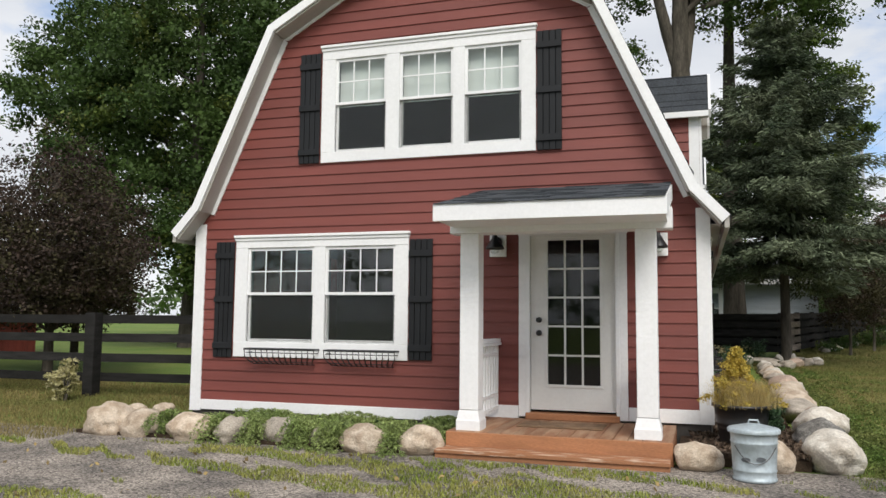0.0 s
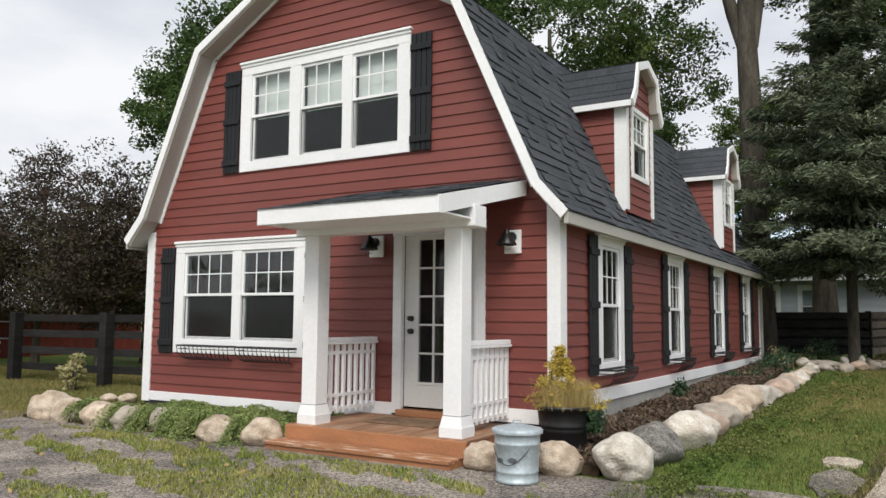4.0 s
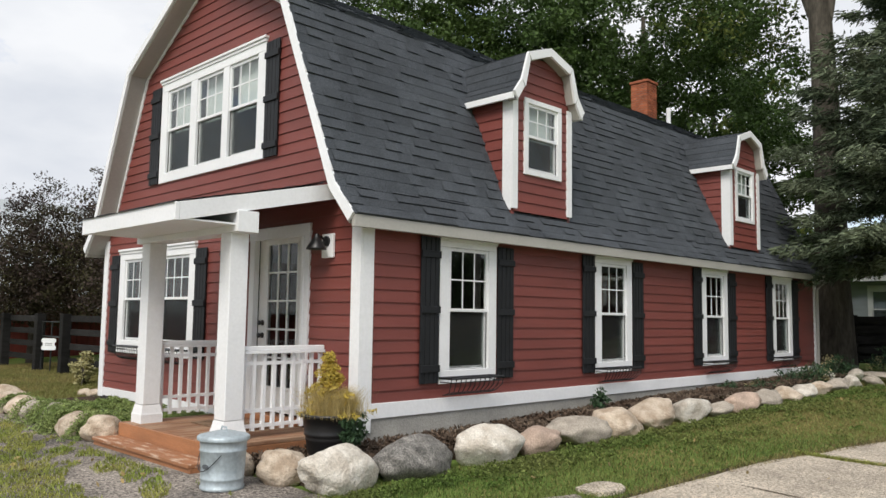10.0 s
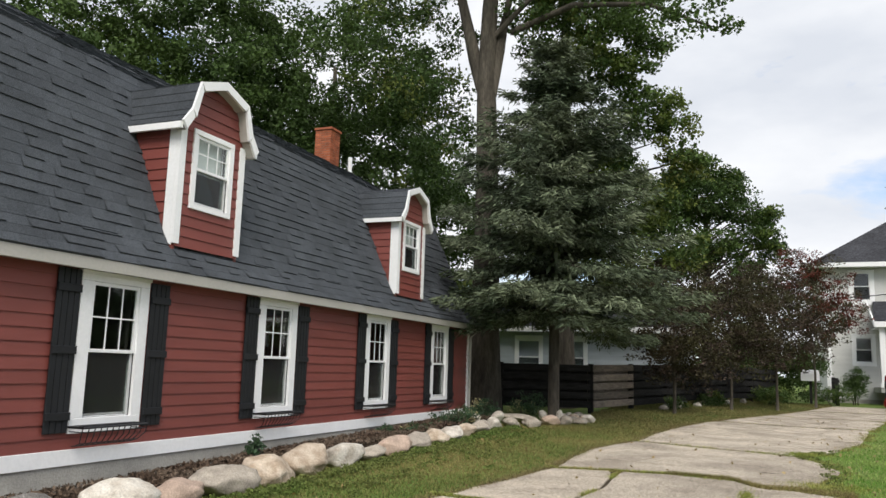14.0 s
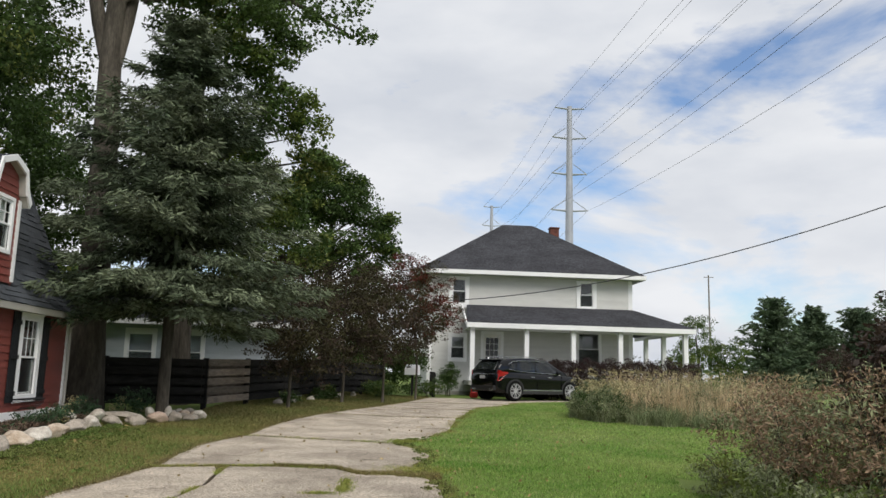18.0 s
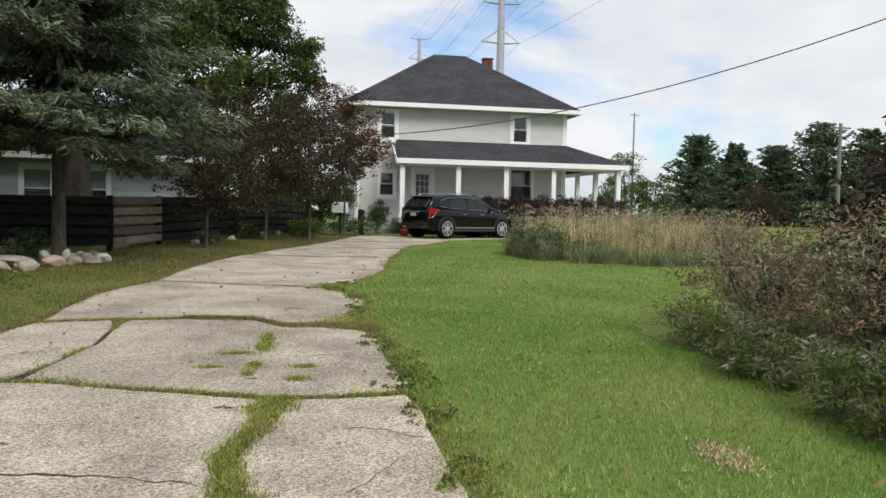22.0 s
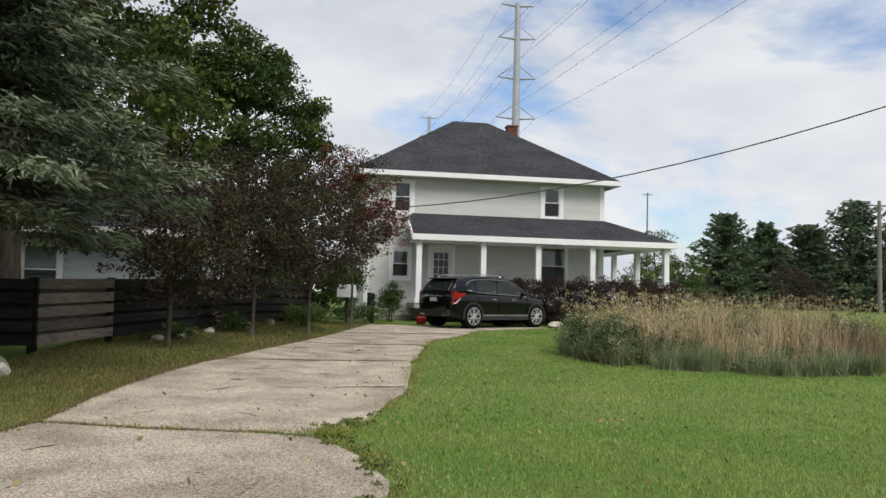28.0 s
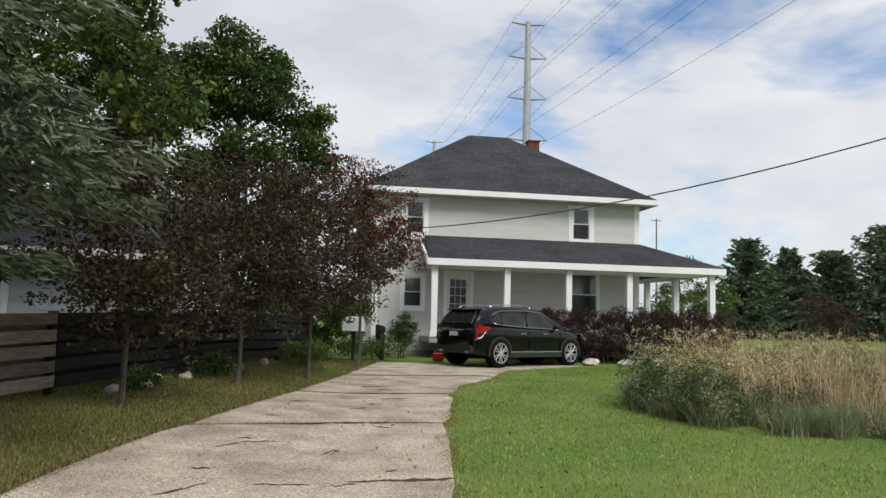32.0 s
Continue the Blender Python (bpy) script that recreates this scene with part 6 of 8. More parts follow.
    slanted("rear_window", [(-2.31, -0.62, 1.155), (-2.31, 0.62, 1.155), (-2.07, 0.55, 1.485), (-2.07, -0.55, 1.485)], CARGLASS, (-0.035, 0, 0.02))
    slanted("windscreen", [(1.33, -0.66, 1.075), (1.33, 0.66, 1.075), (0.42, 0.56, 1.575), (0.42, -0.56, 1.575)], CARGLASS, (0.02, 0, 0.035))
    part("spoiler", B(-2.16, -0.60, 1.535, -1.86, 0.60, 1.585, bevel=0.018), CARBLACK, c)
    part("number_plate", B(-2.432, -0.16, 0.83, -2.415, 0.16, 0.95, bevel=0.004), PLATE, c, "pale number plate")
    part("rear_bumper", B(-2.43, -0.74, 0.36, -2.30, 0.74, 0.60, bevel=0.05), BUMPER, c)
    part("tailgate_trim", B(-2.436, -0.42, 0.985, -2.40, 0.42, 1.005, bevel=0.004), CHROME, c)
    for y in (-0.52, 0.52):
        part("exhaust", B(-2.445, y - 0.10, 0.38, -2.41, y + 0.10, 0.43, bevel=0.012), CHROME, c)
    c.matrix_world = m
    return c


# Near-black: shade in wheel arches, behind spokes and in door gaps, as colour.
mat_dark = mat("gap_shade_black", (0.005, 0.005, 0.005), 0.9, 0.1, 6, 0.1, 60, spec=0.1)
car(Matrix.Translation((13.29, 38.45, ground_z(13.29, 38.45) + 0.035)) @ pose(0, 0, 0, 0, 0, 31.4) @ Matrix.Scale(1.06, 4))

# ---- power line ----
STEEL = mat("galvanised_steel_pole", (0.30, 0.32, 0.34), 0.5, 0.1, 1, 0.05, 20, metal=0.3)
WOODP = mat("weathered_pole_timber", (0.20, 0.18, 0.165), 0.85, 0.15, 2, 0.2, 30)
WIRE = mat("dark_cable", (0.07, 0.072, 0.078), 0.6, 0.1, 3, 0.0, 30)


def pylon(x, y, h, along, s=1.0):
    """A tall tapered pole with paired cross-arms at four heights; along is the line's heading in degrees."""
    p = thing("transmission_pole", "tall grey steel transmission pole with cross-arms", "power pole", "transmission poles", at=(x, y, 0))
    p.matrix_world = Matrix()
    part("pole", tube(bmesh.new(), [(x, y, 0), (x, y, h)], [0.62 * s, 0.28 * s], 12), STEEL, p, smooth=True)
    a = radians(along + 90)
    d = Vector((math.cos(a), math.sin(a), 0))
    ends = []
    for z, l in ((h - 0.3, 1.7), (h - 3.8, 1.95), (h - 8.0, 2.0), (h - 12.2, 2.1)):
        for sgn in (-1, 1):
            e = Vector((x, y, z + 0.15)) + d * (sgn * l * s)
            part("cross_arm", tube(bmesh.new(), [(x, y, z), e], [0.13 * s, 0.07 * s], 6), STEEL, p)
            if z < h - 1:
                i = e + Vector((0, 0, 0.0))
                part("insulator", tube(bmesh.new(), [i, Vector((x, y, z + 1.3)) + d * (sgn * 0.4)], 0.045 * s, 5), STEEL, p)
            ends.append(e)
    return ends


def cable(a, b, sag, r, name="power_cable", label="thin sagging overhead cable"):
    a, b = Vector(a), Vector(b)
    pts = [a.lerp(b, k / 24) - Vector((0, 0, sag * 4 * (k / 24) * (1 - k / 24))) for k in range(25)]
    tagged(part(name, tube(bmesh.new(), pts, r, 5), WIRE), label, "cable", "overhead cables")


PA = Vector((27.5, 88.8, 0))
PB = Vector((26.7, 144.5, 0))
ea = pylon(PA.x, PA.y, 32.2, 90)
eb = pylon(PB.x, PB.y, 32.5, 90, 0.9)
ends_far = [e + Vector((2.2, -125, 1.5)) for e in ea]
for i, (p, q) in enumerate(zip(ea, eb)):
    cable(p, q, 1.2, 0.014)
    cable(p, ends_far[i], 2.6, 0.012)
for x, y, h in ((76.5, 165.0, 24.0), (57.0, 73.0, 11.0)):
    u = thing("utility_pole", "plain wooden utility pole in the distance", "power pole", at=(x, y, 0))
    u.matrix_world = Matrix()
    part("pole", tube(bmesh.new(), [(x, y, 0), (x, y, h)], [0.22, 0.15], 8), WOODP, u)
    part("cross_arm", B(x - 1.1, y - 0.06, h - 0.5, x + 1.1, y + 0.06, h - 0.36), WOODP, u)
# service drop to the farmhouse
cable((9.3, 43.42, 5.2), (37.77, 17.4, 15.21), 2.62, 0.022, label="black service cable to the farmhouse")


# ---- boulders ----
STONES = [mat("tan_granite", (0.37, 0.285, 0.205), 0.85, 0.14, 7, 0.8, 40, rnd=0.10, col2=(0.56, 0.47, 0.37), width=0.12, cell=0.12, cscale=110), mat("pale_granite", (0.44, 0.39, 0.325), 0.85, 0.16, 8, 0.8, 40, rnd=0.08, col2=(0.62, 0.58, 0.51), width=0.12, cell=0.14, cscale=120),
          mat("dark_speckled_granite", (0.17, 0.16, 0.145), 0.85, 0.45, 14, 0.5, 90, cell=0.5, cscale=110), mat("pink_granite", (0.44, 0.33, 0.26), 0.85, 0.25, 6, 0.5, 60, rnd=0.1, cell=0.13, cscale=110), mat("grey_fieldstone", (0.325, 0.285, 0.235), 0.85, 0.25, 6, 0.5, 60, rnd=0.15, cell=0.2, cscale=110)]
stone_count = [0]


def boulder(x, y, w, h, kind, label, group, deep=0.0, rough=0.3, sub=4, lift=0.0):
    """A rounded fieldstone w wide, deep from front to back and h above the ground, with worn flats and dents."""
    k = stone_count[0] = stone_count[0] + 1
    bm = bmesh.new()
    bmesh.ops.create_icosphere(bm, subdivisions=sub, radius=1.0)
    for v in bm.verts:
        n = v.co.normalized()
        f = 1 + 0.22 * noise.noise(n * 1.2 + Vector((k * 7.1, 0, 0))) + 0.13 * noise.noise(n * 2.7 + Vector((0, k * 3.3, 0))) + 0.05 * noise.noise(n * 6 + Vector((0, 0, k))) + 0.025 * noise.noise(n * 15 + Vector((k, 0, 0)))
        for j in range(8):
            a = Vector((math.sin(k * 2.1 + j * 1.7), math.cos(k * 1.3 + j * 2.3), 0.9 * math.sin(k + j * 1.9))).normalized()
            d = n.dot(a) * f
            lim = 0.88 - 0.14 * rough + 0.07 * math.sin(k * 3 + j)
            if d > lim:
                f -= (d - lim) * (0.5 + 0.4 * rough)
        v.co = n * f
    sink = 0.22 * h
    deep = deep or w * (0.86 + 0.08 * math.sin(k * 1.9))
    lo = [min(v.co[i] for v in bm.verts) for i in range(3)]
    hi = [max(v.co[i] for v in bm.verts) for i in range(3)]
    size = (w, deep, h + sink)
    base = ground_z(x, y) + lift
    for v in bm.verts:
        c = [((v.co[i] - lo[i]) / (hi[i] - lo[i])) * size[i] for i in range(3)]
        v.co = Vector((x + c[0] - w / 2, y + c[1] - deep / 2, base - sink + c[2]))
    ob = part("boulder", bm, STONES[kind], smooth=True)
    return tagged(ob, label, "boulder", group)


COLOURS = ["rounded tan boulder edging the bed", "pale rounded granite boulder edging the bed", "dark speckled granite boulder edging the bed", "pinkish boulder edging the bed", "grey fieldstone edging the bed"]
for x, y, w, h, c in [(-6.57, 7.70, 0.70, 0.37, 0), (-6.08, 7.62, 0.54, 0.31, 0), (-5.40, 7.62, 0.64, 0.30, 0), (-4.86, 7.60, 0.45, 0.29, 4), (-4.34, 7.66, 0.47, 0.29, 4), (-3.77, 7.64, 0.46, 0.24, 4), (-3.27, 7.56, 0.55, 0.29, 0), (-2.68, 7.60, 0.50, 0.30, 0), (-7.45, 9.2, 0.32, 0.13, 0), (-7.0, 9.2, 0.33, 0.16, 0)]:
    boulder(x, y, w, h, c, COLOURS[c], "boulders before the cottage")
for x, y, w, h, c, deep, rough in [(-0.02, 7.72, 0.46, 0.26, 0, 0.44, 0.3), (0.60, 7.86, 0.46, 0.29, 0, 0.50, 0.3), (1.145, 8.02, 0.52, 0.38, 1, 0.78, 0.2), (1.17, 8.88, 0.57, 0.37, 2, 0.94, 0.3), (1.29, 9.78, 0.60, 0.39, 1, 0.84, 0.5), (1.32, 10.50, 0.46, 0.28, 3, 0.66, 0.7), (1.24, 11.27, 0.56, 0.30, 4, 0.86, 0.9), (1.26, 12.10, 0.56, 0.33, 0, 0.88, 0.8), (1.28, 12.92, 0.54, 0.37, 0, 0.84, 0.9), (1.34, 13.72, 0.52, 0.31, 1, 0.80, 0.9), (1.40, 14.42, 0.44, 0.21, 4, 0.66, 1.0), (1.42, 15.15, 0.52, 0.28, 3, 0.86, 0.8), (1.42, 16.0, 0.46, 0.26, 4, 0.76, 0.9), (1.42, 16.7, 0.46, 0.25, 0, 0.60, 0.8), (1.44, 17.4, 0.46, 0.25, 1, 0.66, 0.8), (1.42, 18.15, 0.44, 0.24, 0, 0.72, 0.9), (1.43, 18.95, 0.42, 0.24, 4, 0.74, 0.9), (1.45, 19.72, 0.34, 0.25, 1, 0.5, 0.9), (1.66, 20.25, 0.40, 0.22, 4, 0.4, 1.0), (2.02, 20.55, 0.42, 0.22, 4, 0.4, 1.0), (2.26, 21.22, 0.44, 0.23, 3, 0.4, 1.0), (2.55, 21.38, 0.32, 0.22, 4, 0.3, 1.0), (2.80, 21.72, 0.35, 0.15, 4, 0.3, 1.0), (2.90, 22.2, 0.28, 0.20, 1, 0.3, 1.0)]:
    boulder(x, y, w, h, c, COLOURS[c], "boulders along the cottage", deep, rough)
boulder(1.55, 21.15, 0.80, 0.12, 4, "flat grey slab of stone in the bed", "boulders along the cottage", 0.5, 1.0, lift=0.10)
for x, y, w, h in ((1.95, 21.75, 0.22, 0.20), (2.25, 21.9, 0.24, 0.22), (1.15, 20.9, 0.30, 0.20), (0.85, 20.3, 0.24, 0.18)):
    boulder(x, y, w, h, 1, "pale fieldstone lying in the bed", "boulders along the cottage", 0.0, 0.8, 3, 0.08)
rng = np.random.default_rng(17)
for k in range(26):
    if k < 12:
        x, y = 1.9 + rng.uniform(0, 1.0), 22.3 + rng.uniform(0, 1.4)
    else:
        f = rng.uniform(0.4, 4.6)
        x, y = 2.75 + 2.35 * f * 0.30 + rng.uniform(0.1, 0.5), 25.4 + 2.35 * f * 0.956
    boulder(x, y, rng.uniform(0.14, 0.30), rng.uniform(0.12, 0.2), int(rng.choice([1, 4, 0])), "small pale fieldstone lying by the fence", "stones by the fence", rough=0.9, sub=2)
for x, y in ((16.0, 38.9), (17.2, 38.8), (18.3, 38.9)):
    boulder(x, y, 0.62, 0.24, 1, "pale boulder before the farmhouse porch", "boulders at the farmhouse")

# ---- galvanised bucket, planter, lamps, baskets ----
GALV = mat("galvanised_sheet", (0.40, 0.46, 0.49), 0.45, 0.16, 7, 0.08, 30, metal=0.25)
bucket = thing("metal_bin", "small galvanised metal bin with lid beside the step", "bin", at=(0.44, 7.36, 0.13))
bucket.matrix_world = Matrix()
at = (0.44, 7.36, ground_z(0.44, 7.36) + 0.012)
part("body", lathe(bmesh.new(), [(0.176, 0.0), (0.182, 0.008), (0.182, 0.025), (0.174, 0.032), (0.177, 0.085), (0.183, 0.092), (0.177, 0.10), (0.189, 0.315), (0.196, 0.322), (0.189, 0.330), (0.194, 0.40), (0.203, 0.405), (0.196, 0.42)], at, 40), GALV, bucket, smooth=True)
part("lid", lathe(bmesh.new(), [(0.215, 0.405), (0.218, 0.43), (0.205, 0.442), (0.16, 0.452), (0.06, 0.475), (0.0, 0.478)], at, 40, cap=False), GALV, bucket, smooth=True)
bm = tube(bmesh.new(), [(at[0] - 0.045, at[1], at[2] + 0.47), (at[0] - 0.035, at[1], at[2] + 0.505), (at[0] + 0.035, at[1], at[2] + 0.505), (at[0] + 0.045, at[1], at[2] + 0.47)], 0.008, 6)
part("lid_handle", bm, GALV, bucket)
part("bail_wire", tube(bmesh.new(), [(at[0] + 0.2 * math.cos(a), at[1] + 0.2 * math.sin(a), at[2] + 0.30 - 0.14 * math.sin((a + 2.5) / 1.9 * math.pi)) for a in np.linspace(-2.5, -0.6, 12)], 0.004, 5), BLACK, bucket)
for a, z in ((-1.35, 0.20), (-2.0, 0.19)):
    bm = bmesh.new()
    bmesh.ops.create_circle(bm, cap_ends=True, segments=10, radius=0.034)
    bm.transform(Matrix.Translation((at[0] + 0.187 * math.cos(a), at[1] + 0.187 * math.sin(a), at[2] + z)) @ pose(0, 0, 0, 90 - 4, 0, math.degrees(a) + 90) @ Matrix.Diagonal((1.2, 0.6, 1, 1)))
    part("decal", bm, mat("dark_smudge", (0.09, 0.10, 0.11), 0.7, 0.3, 20, 0), bucket, "dark leaf-shaped mark")

pot = thing("flower_pot", "black ribbed plastic pot with golden conifer and tawny grass", "flower pot", at=(0.40, 8.50, 0.26))
pot.matrix_world = Matrix()
pa = (0.40, 8.50, ground_z(0.4, 8.5) + 0.07)
part("pot", lathe(bmesh.new(), [(0.20, 0.0), (0.225, 0.2), (0.235, 0.21), (0.23, 0.225), (0.24, 0.25), (0.25, 0.262), (0.245, 0.275), (0.262, 0.42), (0.285, 0.425), (0.285, 0.45), (0.262, 0.45), (0.25, 0.40)], pa, 36, cap=False), BLACK, pot, smooth=True)
part("soil", lathe(bmesh.new(), [(0.25, 0.40), (0.1, 0.42), (0.0, 0.43)], pa, 20, cap=False), SOIL, pot)
rng = np.random.default_rng(23)
GOLD = mat("golden_conifer_foliage", (0.46, 0.33, 0.05), 0.6, 0.15, 6, 0, 30, island=0.3, col2=(0.55, 0.44, 0.09), trans=0.25)
TAWNY = mat("tawny_grass", (0.46, 0.36, 0.14), 0.7, 0.15, 6, 0, 30, island=0.3, col2=(0.58, 0.47, 0.22), trans=0.4)
FERN = mat("dark_green_sprigs", (0.035, 0.075, 0.03), 0.6, 0.2, 6, 0, 30, island=0.3, trans=0.2)
c = [(pa[0] - 0.04 + rng.normal() * 0.22 * (1 - f) * 0.8, pa[1] + rng.normal() * 0.18 * (1 - f) * 0.8, pa[2] + 0.44 + 0.56 * f) for f in rng.uniform(0, 1, 150) ** 1.4]
co = leaves(rng, c, 0.055, 34, 0.035, aspect=0.4)
raw_mesh("golden_conifer", co, 4, len(co) // 4, GOLD, pot, "stuff")
p = np.stack([pa[0] + 0.03 + rng.normal(size=5200) * 0.11, pa[1] + rng.normal(size=5200) * 0.10, np.full(5200, pa[2] + 0.42)], 1)
blades("grass_tuft", p, 0.26, 0.0025, TAWNY, pot, lean=1.0, rng=rng)
c = [(pa[0] + 0.26 + 0.10 * rng.random(), pa[1] - 0.10 + 0.25 * rng.random(), pa[2] + 0.20 + 0.26 * rng.random()) for _ in range(30)]
co = leaves(rng, c, 0.06, 20, 0.06, aspect=0.35, droop=0.8)
raw_mesh("trailing_sprig", co, 4, len(co) // 4, FERN, pot, "stuff")


def wall_lamp(x, z):
    """A black barn lamp on a white block."""
    l = thing("wall_lamp", "black barn-style wall lamp on a white mounting block", "wall lamp", "porch lamps", at=(x, YF - 0.03, z))
    l.matrix_world = Matrix()
    part("mounting_block", B(x - 0.10, -0.055, z - 0.13, x + 0.10, -0.02, z + 0.13, m=M_FRONT, bevel=0.005), WHITE, l)
    y = YF - 0.055
    bm = lathe(bmesh.new(), [(0.055, 0.0), (0.055, 0.02), (0.02, 0.03)], sides=18)
    bm.transform(Matrix.Translation((x, y, z + 0.05)) @ pose(0, 0, 0, 90))
    part("backplate", bm, BLACK, l)
    part("arm", tube(bmesh.new(), [(x, y - 0.02, z + 0.05), (x, y - 0.08, z + 0.09), (x, y - 0.14, z + 0.10)], 0.012, 8), BLACK, l)
    part("shade", lathe(bmesh.new(), [(0.025, 0.12), (0.035, 0.07), (0.05, 0.055), (0.105, -0.03), (0.11, -0.05), (0.098, -0.05), (0.04, 0.04)], (x, y - 0.14, z), 24, cap=False), BLACK, l, smooth=True)
    bulb = part("bulb_glass", lathe(bmesh.new(), [(0.03, 0.0), (0.055, -0.03), (0.058, -0.07), (0.035, -0.10), (0.0, -0.105)], (x, y - 0.14, z), 16, cap=False), GLASS, l, smooth=True)


wall_lamp(-2.24, 2.40)
wall_lamp(-0.40, 2.38)


def basket(M, x0, x1, z, d, wire, label):
    """A wire hay-rack basket under a window: rims and curved bars."""
    b = thing("window_basket", label, "window basket", "window baskets")
    out = lambda u, dep, zz: M @ Vector((u, -0.04 - dep, zz))
    part("rim", tube(bmesh.new(), [out(x0, 0, z), out(x0, d, z), out(x1, d, z), out(x1, 0, z), out(x0, 0, z)], 0.013, 6), BLACK, b)
    part("rim", tube(bmesh.new(), [out(x0 + 0.02, 0, z - 0.045), out(x0 + 0.02, d - 0.01, z - 0.045), out(x1 - 0.02, d - 0.01, z - 0.045), out(x1 - 0.02, 0, z - 0.045)], 0.006, 6), BLACK, b)
    n, mid = int((x1 - x0) / 0.078), (x0 + x1) / 2
    for k in range(n + 1):
        u = x0 + (x1 - x0) * k / n
        part("bar", tube(bmesh.new(), [out(u, d, z), out(u, d * 0.9, z - 0.09), out(u + (mid - u) * 0.10, d * 0.6, z - 0.16), out(u + (mid - u) * 0.14, 0.04, z - 0.19), out(u + (mid - u) * 0.14, 0.0, z - 0.192)], wire, 5), BLACK, b)
    part("bottom_bar", tube(bmesh.new(), [out(x0 + 0.06, 0.01, z - 0.192), out(x1 - 0.06, 0.01, z - 0.192)], 0.007, 6), BLACK, b)
    part("bottom_bar", tube(bmesh.new(), [out(x0 + 0.05, d * 0.6, z - 0.16), out(x1 - 0.05, d * 0.6, z - 0.16)], 0.006, 6), BLACK, b)
    return b


basket(M_FRONT, -5.55, -4.56, 1.13, 0.16, 0.008, "empty black wire hay-rack basket under the front window")
basket(M_FRONT, -4.42, -3.48, 1.13, 0.16, 0.008, "empty black wire hay-rack basket under the front window")
for y in SIDE_Y:
    basket(M_EAST, y, y + 0.88, 0.945, 0.20, 0.0055, "empty black wire hay-rack basket under a side window")

# bone-shaped sign on the gate
sign = thing("garden_sign", "white bone-shaped sign hanging on the paddock gate", "sign", at=(-12.93, 10.40, 0.9))
sign.matrix_world = Matrix()
SM = Matrix.Translation((-12.93, 10.40, 0.885)) @ pose(0, 0, 0, 0, 0, 40)
outline = []
for cx, cz, a0 in ((0.125, 0.085, -70), (-0.125, 0.085, 70), (-0.125, -0.085, 110), (0.125, -0.085, 250)):
    outline += [(cx + 0.055 * math.cos(radians(a0 + t)), cz + 0.055 * math.sin(radians(a0 + t))) for t in range(0, 181, 30)]
part("board", prism(bmesh.new(), outline, -0.008, 0.008, m=SM), WHITE, sign, "white bone-shaped board")
GREYTEXT = mat("faded_grey_lettering", (0.35, 0.35, 0.35), 0.7, 0.1, 10, 0)
for z in (0.018, -0.022):
    part("lettering", B(-0.085, -0.011, z - 0.010, 0.085, -0.009, z + 0.010, m=SM), GREYTEXT, sign)

# ---- shrubs, weeds and grasses ----
rng = np.random.default_rng(29)


def shrub(name, label, blobs, material, clumps, per, size, crad, cat="shrub", second=None, aspect=0.6, stems=6):
    s = thing(name, label, cat, at=(blobs[0][0], blobs[0][1], ground_z(*blobs[0][:2])))
    s.matrix_world = Matrix()
    for k in range(stems):
        b = blobs[k % len(blobs)]
        e = (b[0] + rng.uniform(-0.5, 0.5) * b[3], b[1] + rng.uniform(-0.5, 0.5) * b[4], b[2] + 0.6 * b[5])
        f = (b[0] + rng.uniform(-0.15, 0.15), b[1] + rng.uniform(-0.15, 0.15), ground_z(b[0], b[1]) - 0.02)
        part("stem", tube(bmesh.new(), [f, ((e[0] + f[0]) / 2, (e[1] + f[1]) / 2, (e[2] + f[2]) / 2 + 0.05), e], [0.018, 0.012, 0.004], 5), BARK, s)
    c = in_blobs(rng, blobs, clumps, 0.3)
    c[:, 2] = np.maximum(c[:, 2], [ground_z(a, b) + 0.04 for a, b in c[:, :2]])
    sel = rng.random(len(c)) < (second[1] if second else 0)
    for cc, m in ((c[~sel], material), (c[sel], second[0] if second else material)):
        if len(cc):
            co = leaves(rng, cc, crad, per, size, aspect=aspect)
            raw_mesh("foliage", co, 4, len(co) // 4, m, s)
    return s


JUNIPER = mat("yellow_green_juniper_sprays", (0.17, 0.245, 0.065), 0.65, 0.2, 2.0, 0, 30, island=0.6, col2=(0.32, 0.38, 0.14), trans=0.3)
VARIEG = mat("cream_variegated_leaves", (0.36, 0.33, 0.15), 0.6, 0.2, 8, 0, 30, island=0.35, col2=(0.48, 0.44, 0.24), trans=0.25)
IVY = mat("juniper_and_ivy_green", (0.15, 0.20, 0.055), 0.6, 0.2, 2.0, 0, 30, island=0.5, col2=(0.29, 0.30, 0.11), trans=0.35)
BURG = mat("burgundy_barberry", (0.034, 0.013, 0.014), 0.6, 0.2, 3, 0, 30, island=0.4, trans=0.2)
WEEDG = mat("grey_green_weeds", (0.135, 0.165, 0.075), 0.7, 0.2, 1.4, 0, 30, island=0.5, col2=(0.25, 0.27, 0.145), trans=0.25)
WEEDB = mat("russet_seedheads", (0.175, 0.110, 0.065), 0.8, 0.2, 1.4, 0, 30, island=0.5, col2=(0.30, 0.21, 0.13), trans=0.15)
STRAW = mat("straw_grass", (0.42, 0.31, 0.17), 0.8, 0.2, 1.2, 0, 30, island=0.6, col2=(0.62, 0.50, 0.32), trans=0.2)
GREYGRASS = mat("grey_green_grass", (0.155, 0.215, 0.085), 0.7, 0.2, 1.2, 0, 30, island=0.5, col2=(0.27, 0.30, 0.17), trans=0.25)
YELLOW = mat("yellow_flower_heads", (0.38, 0.33, 0.17), 0.7, 0.2, 3, 0, 30, island=0.3, trans=0.2)
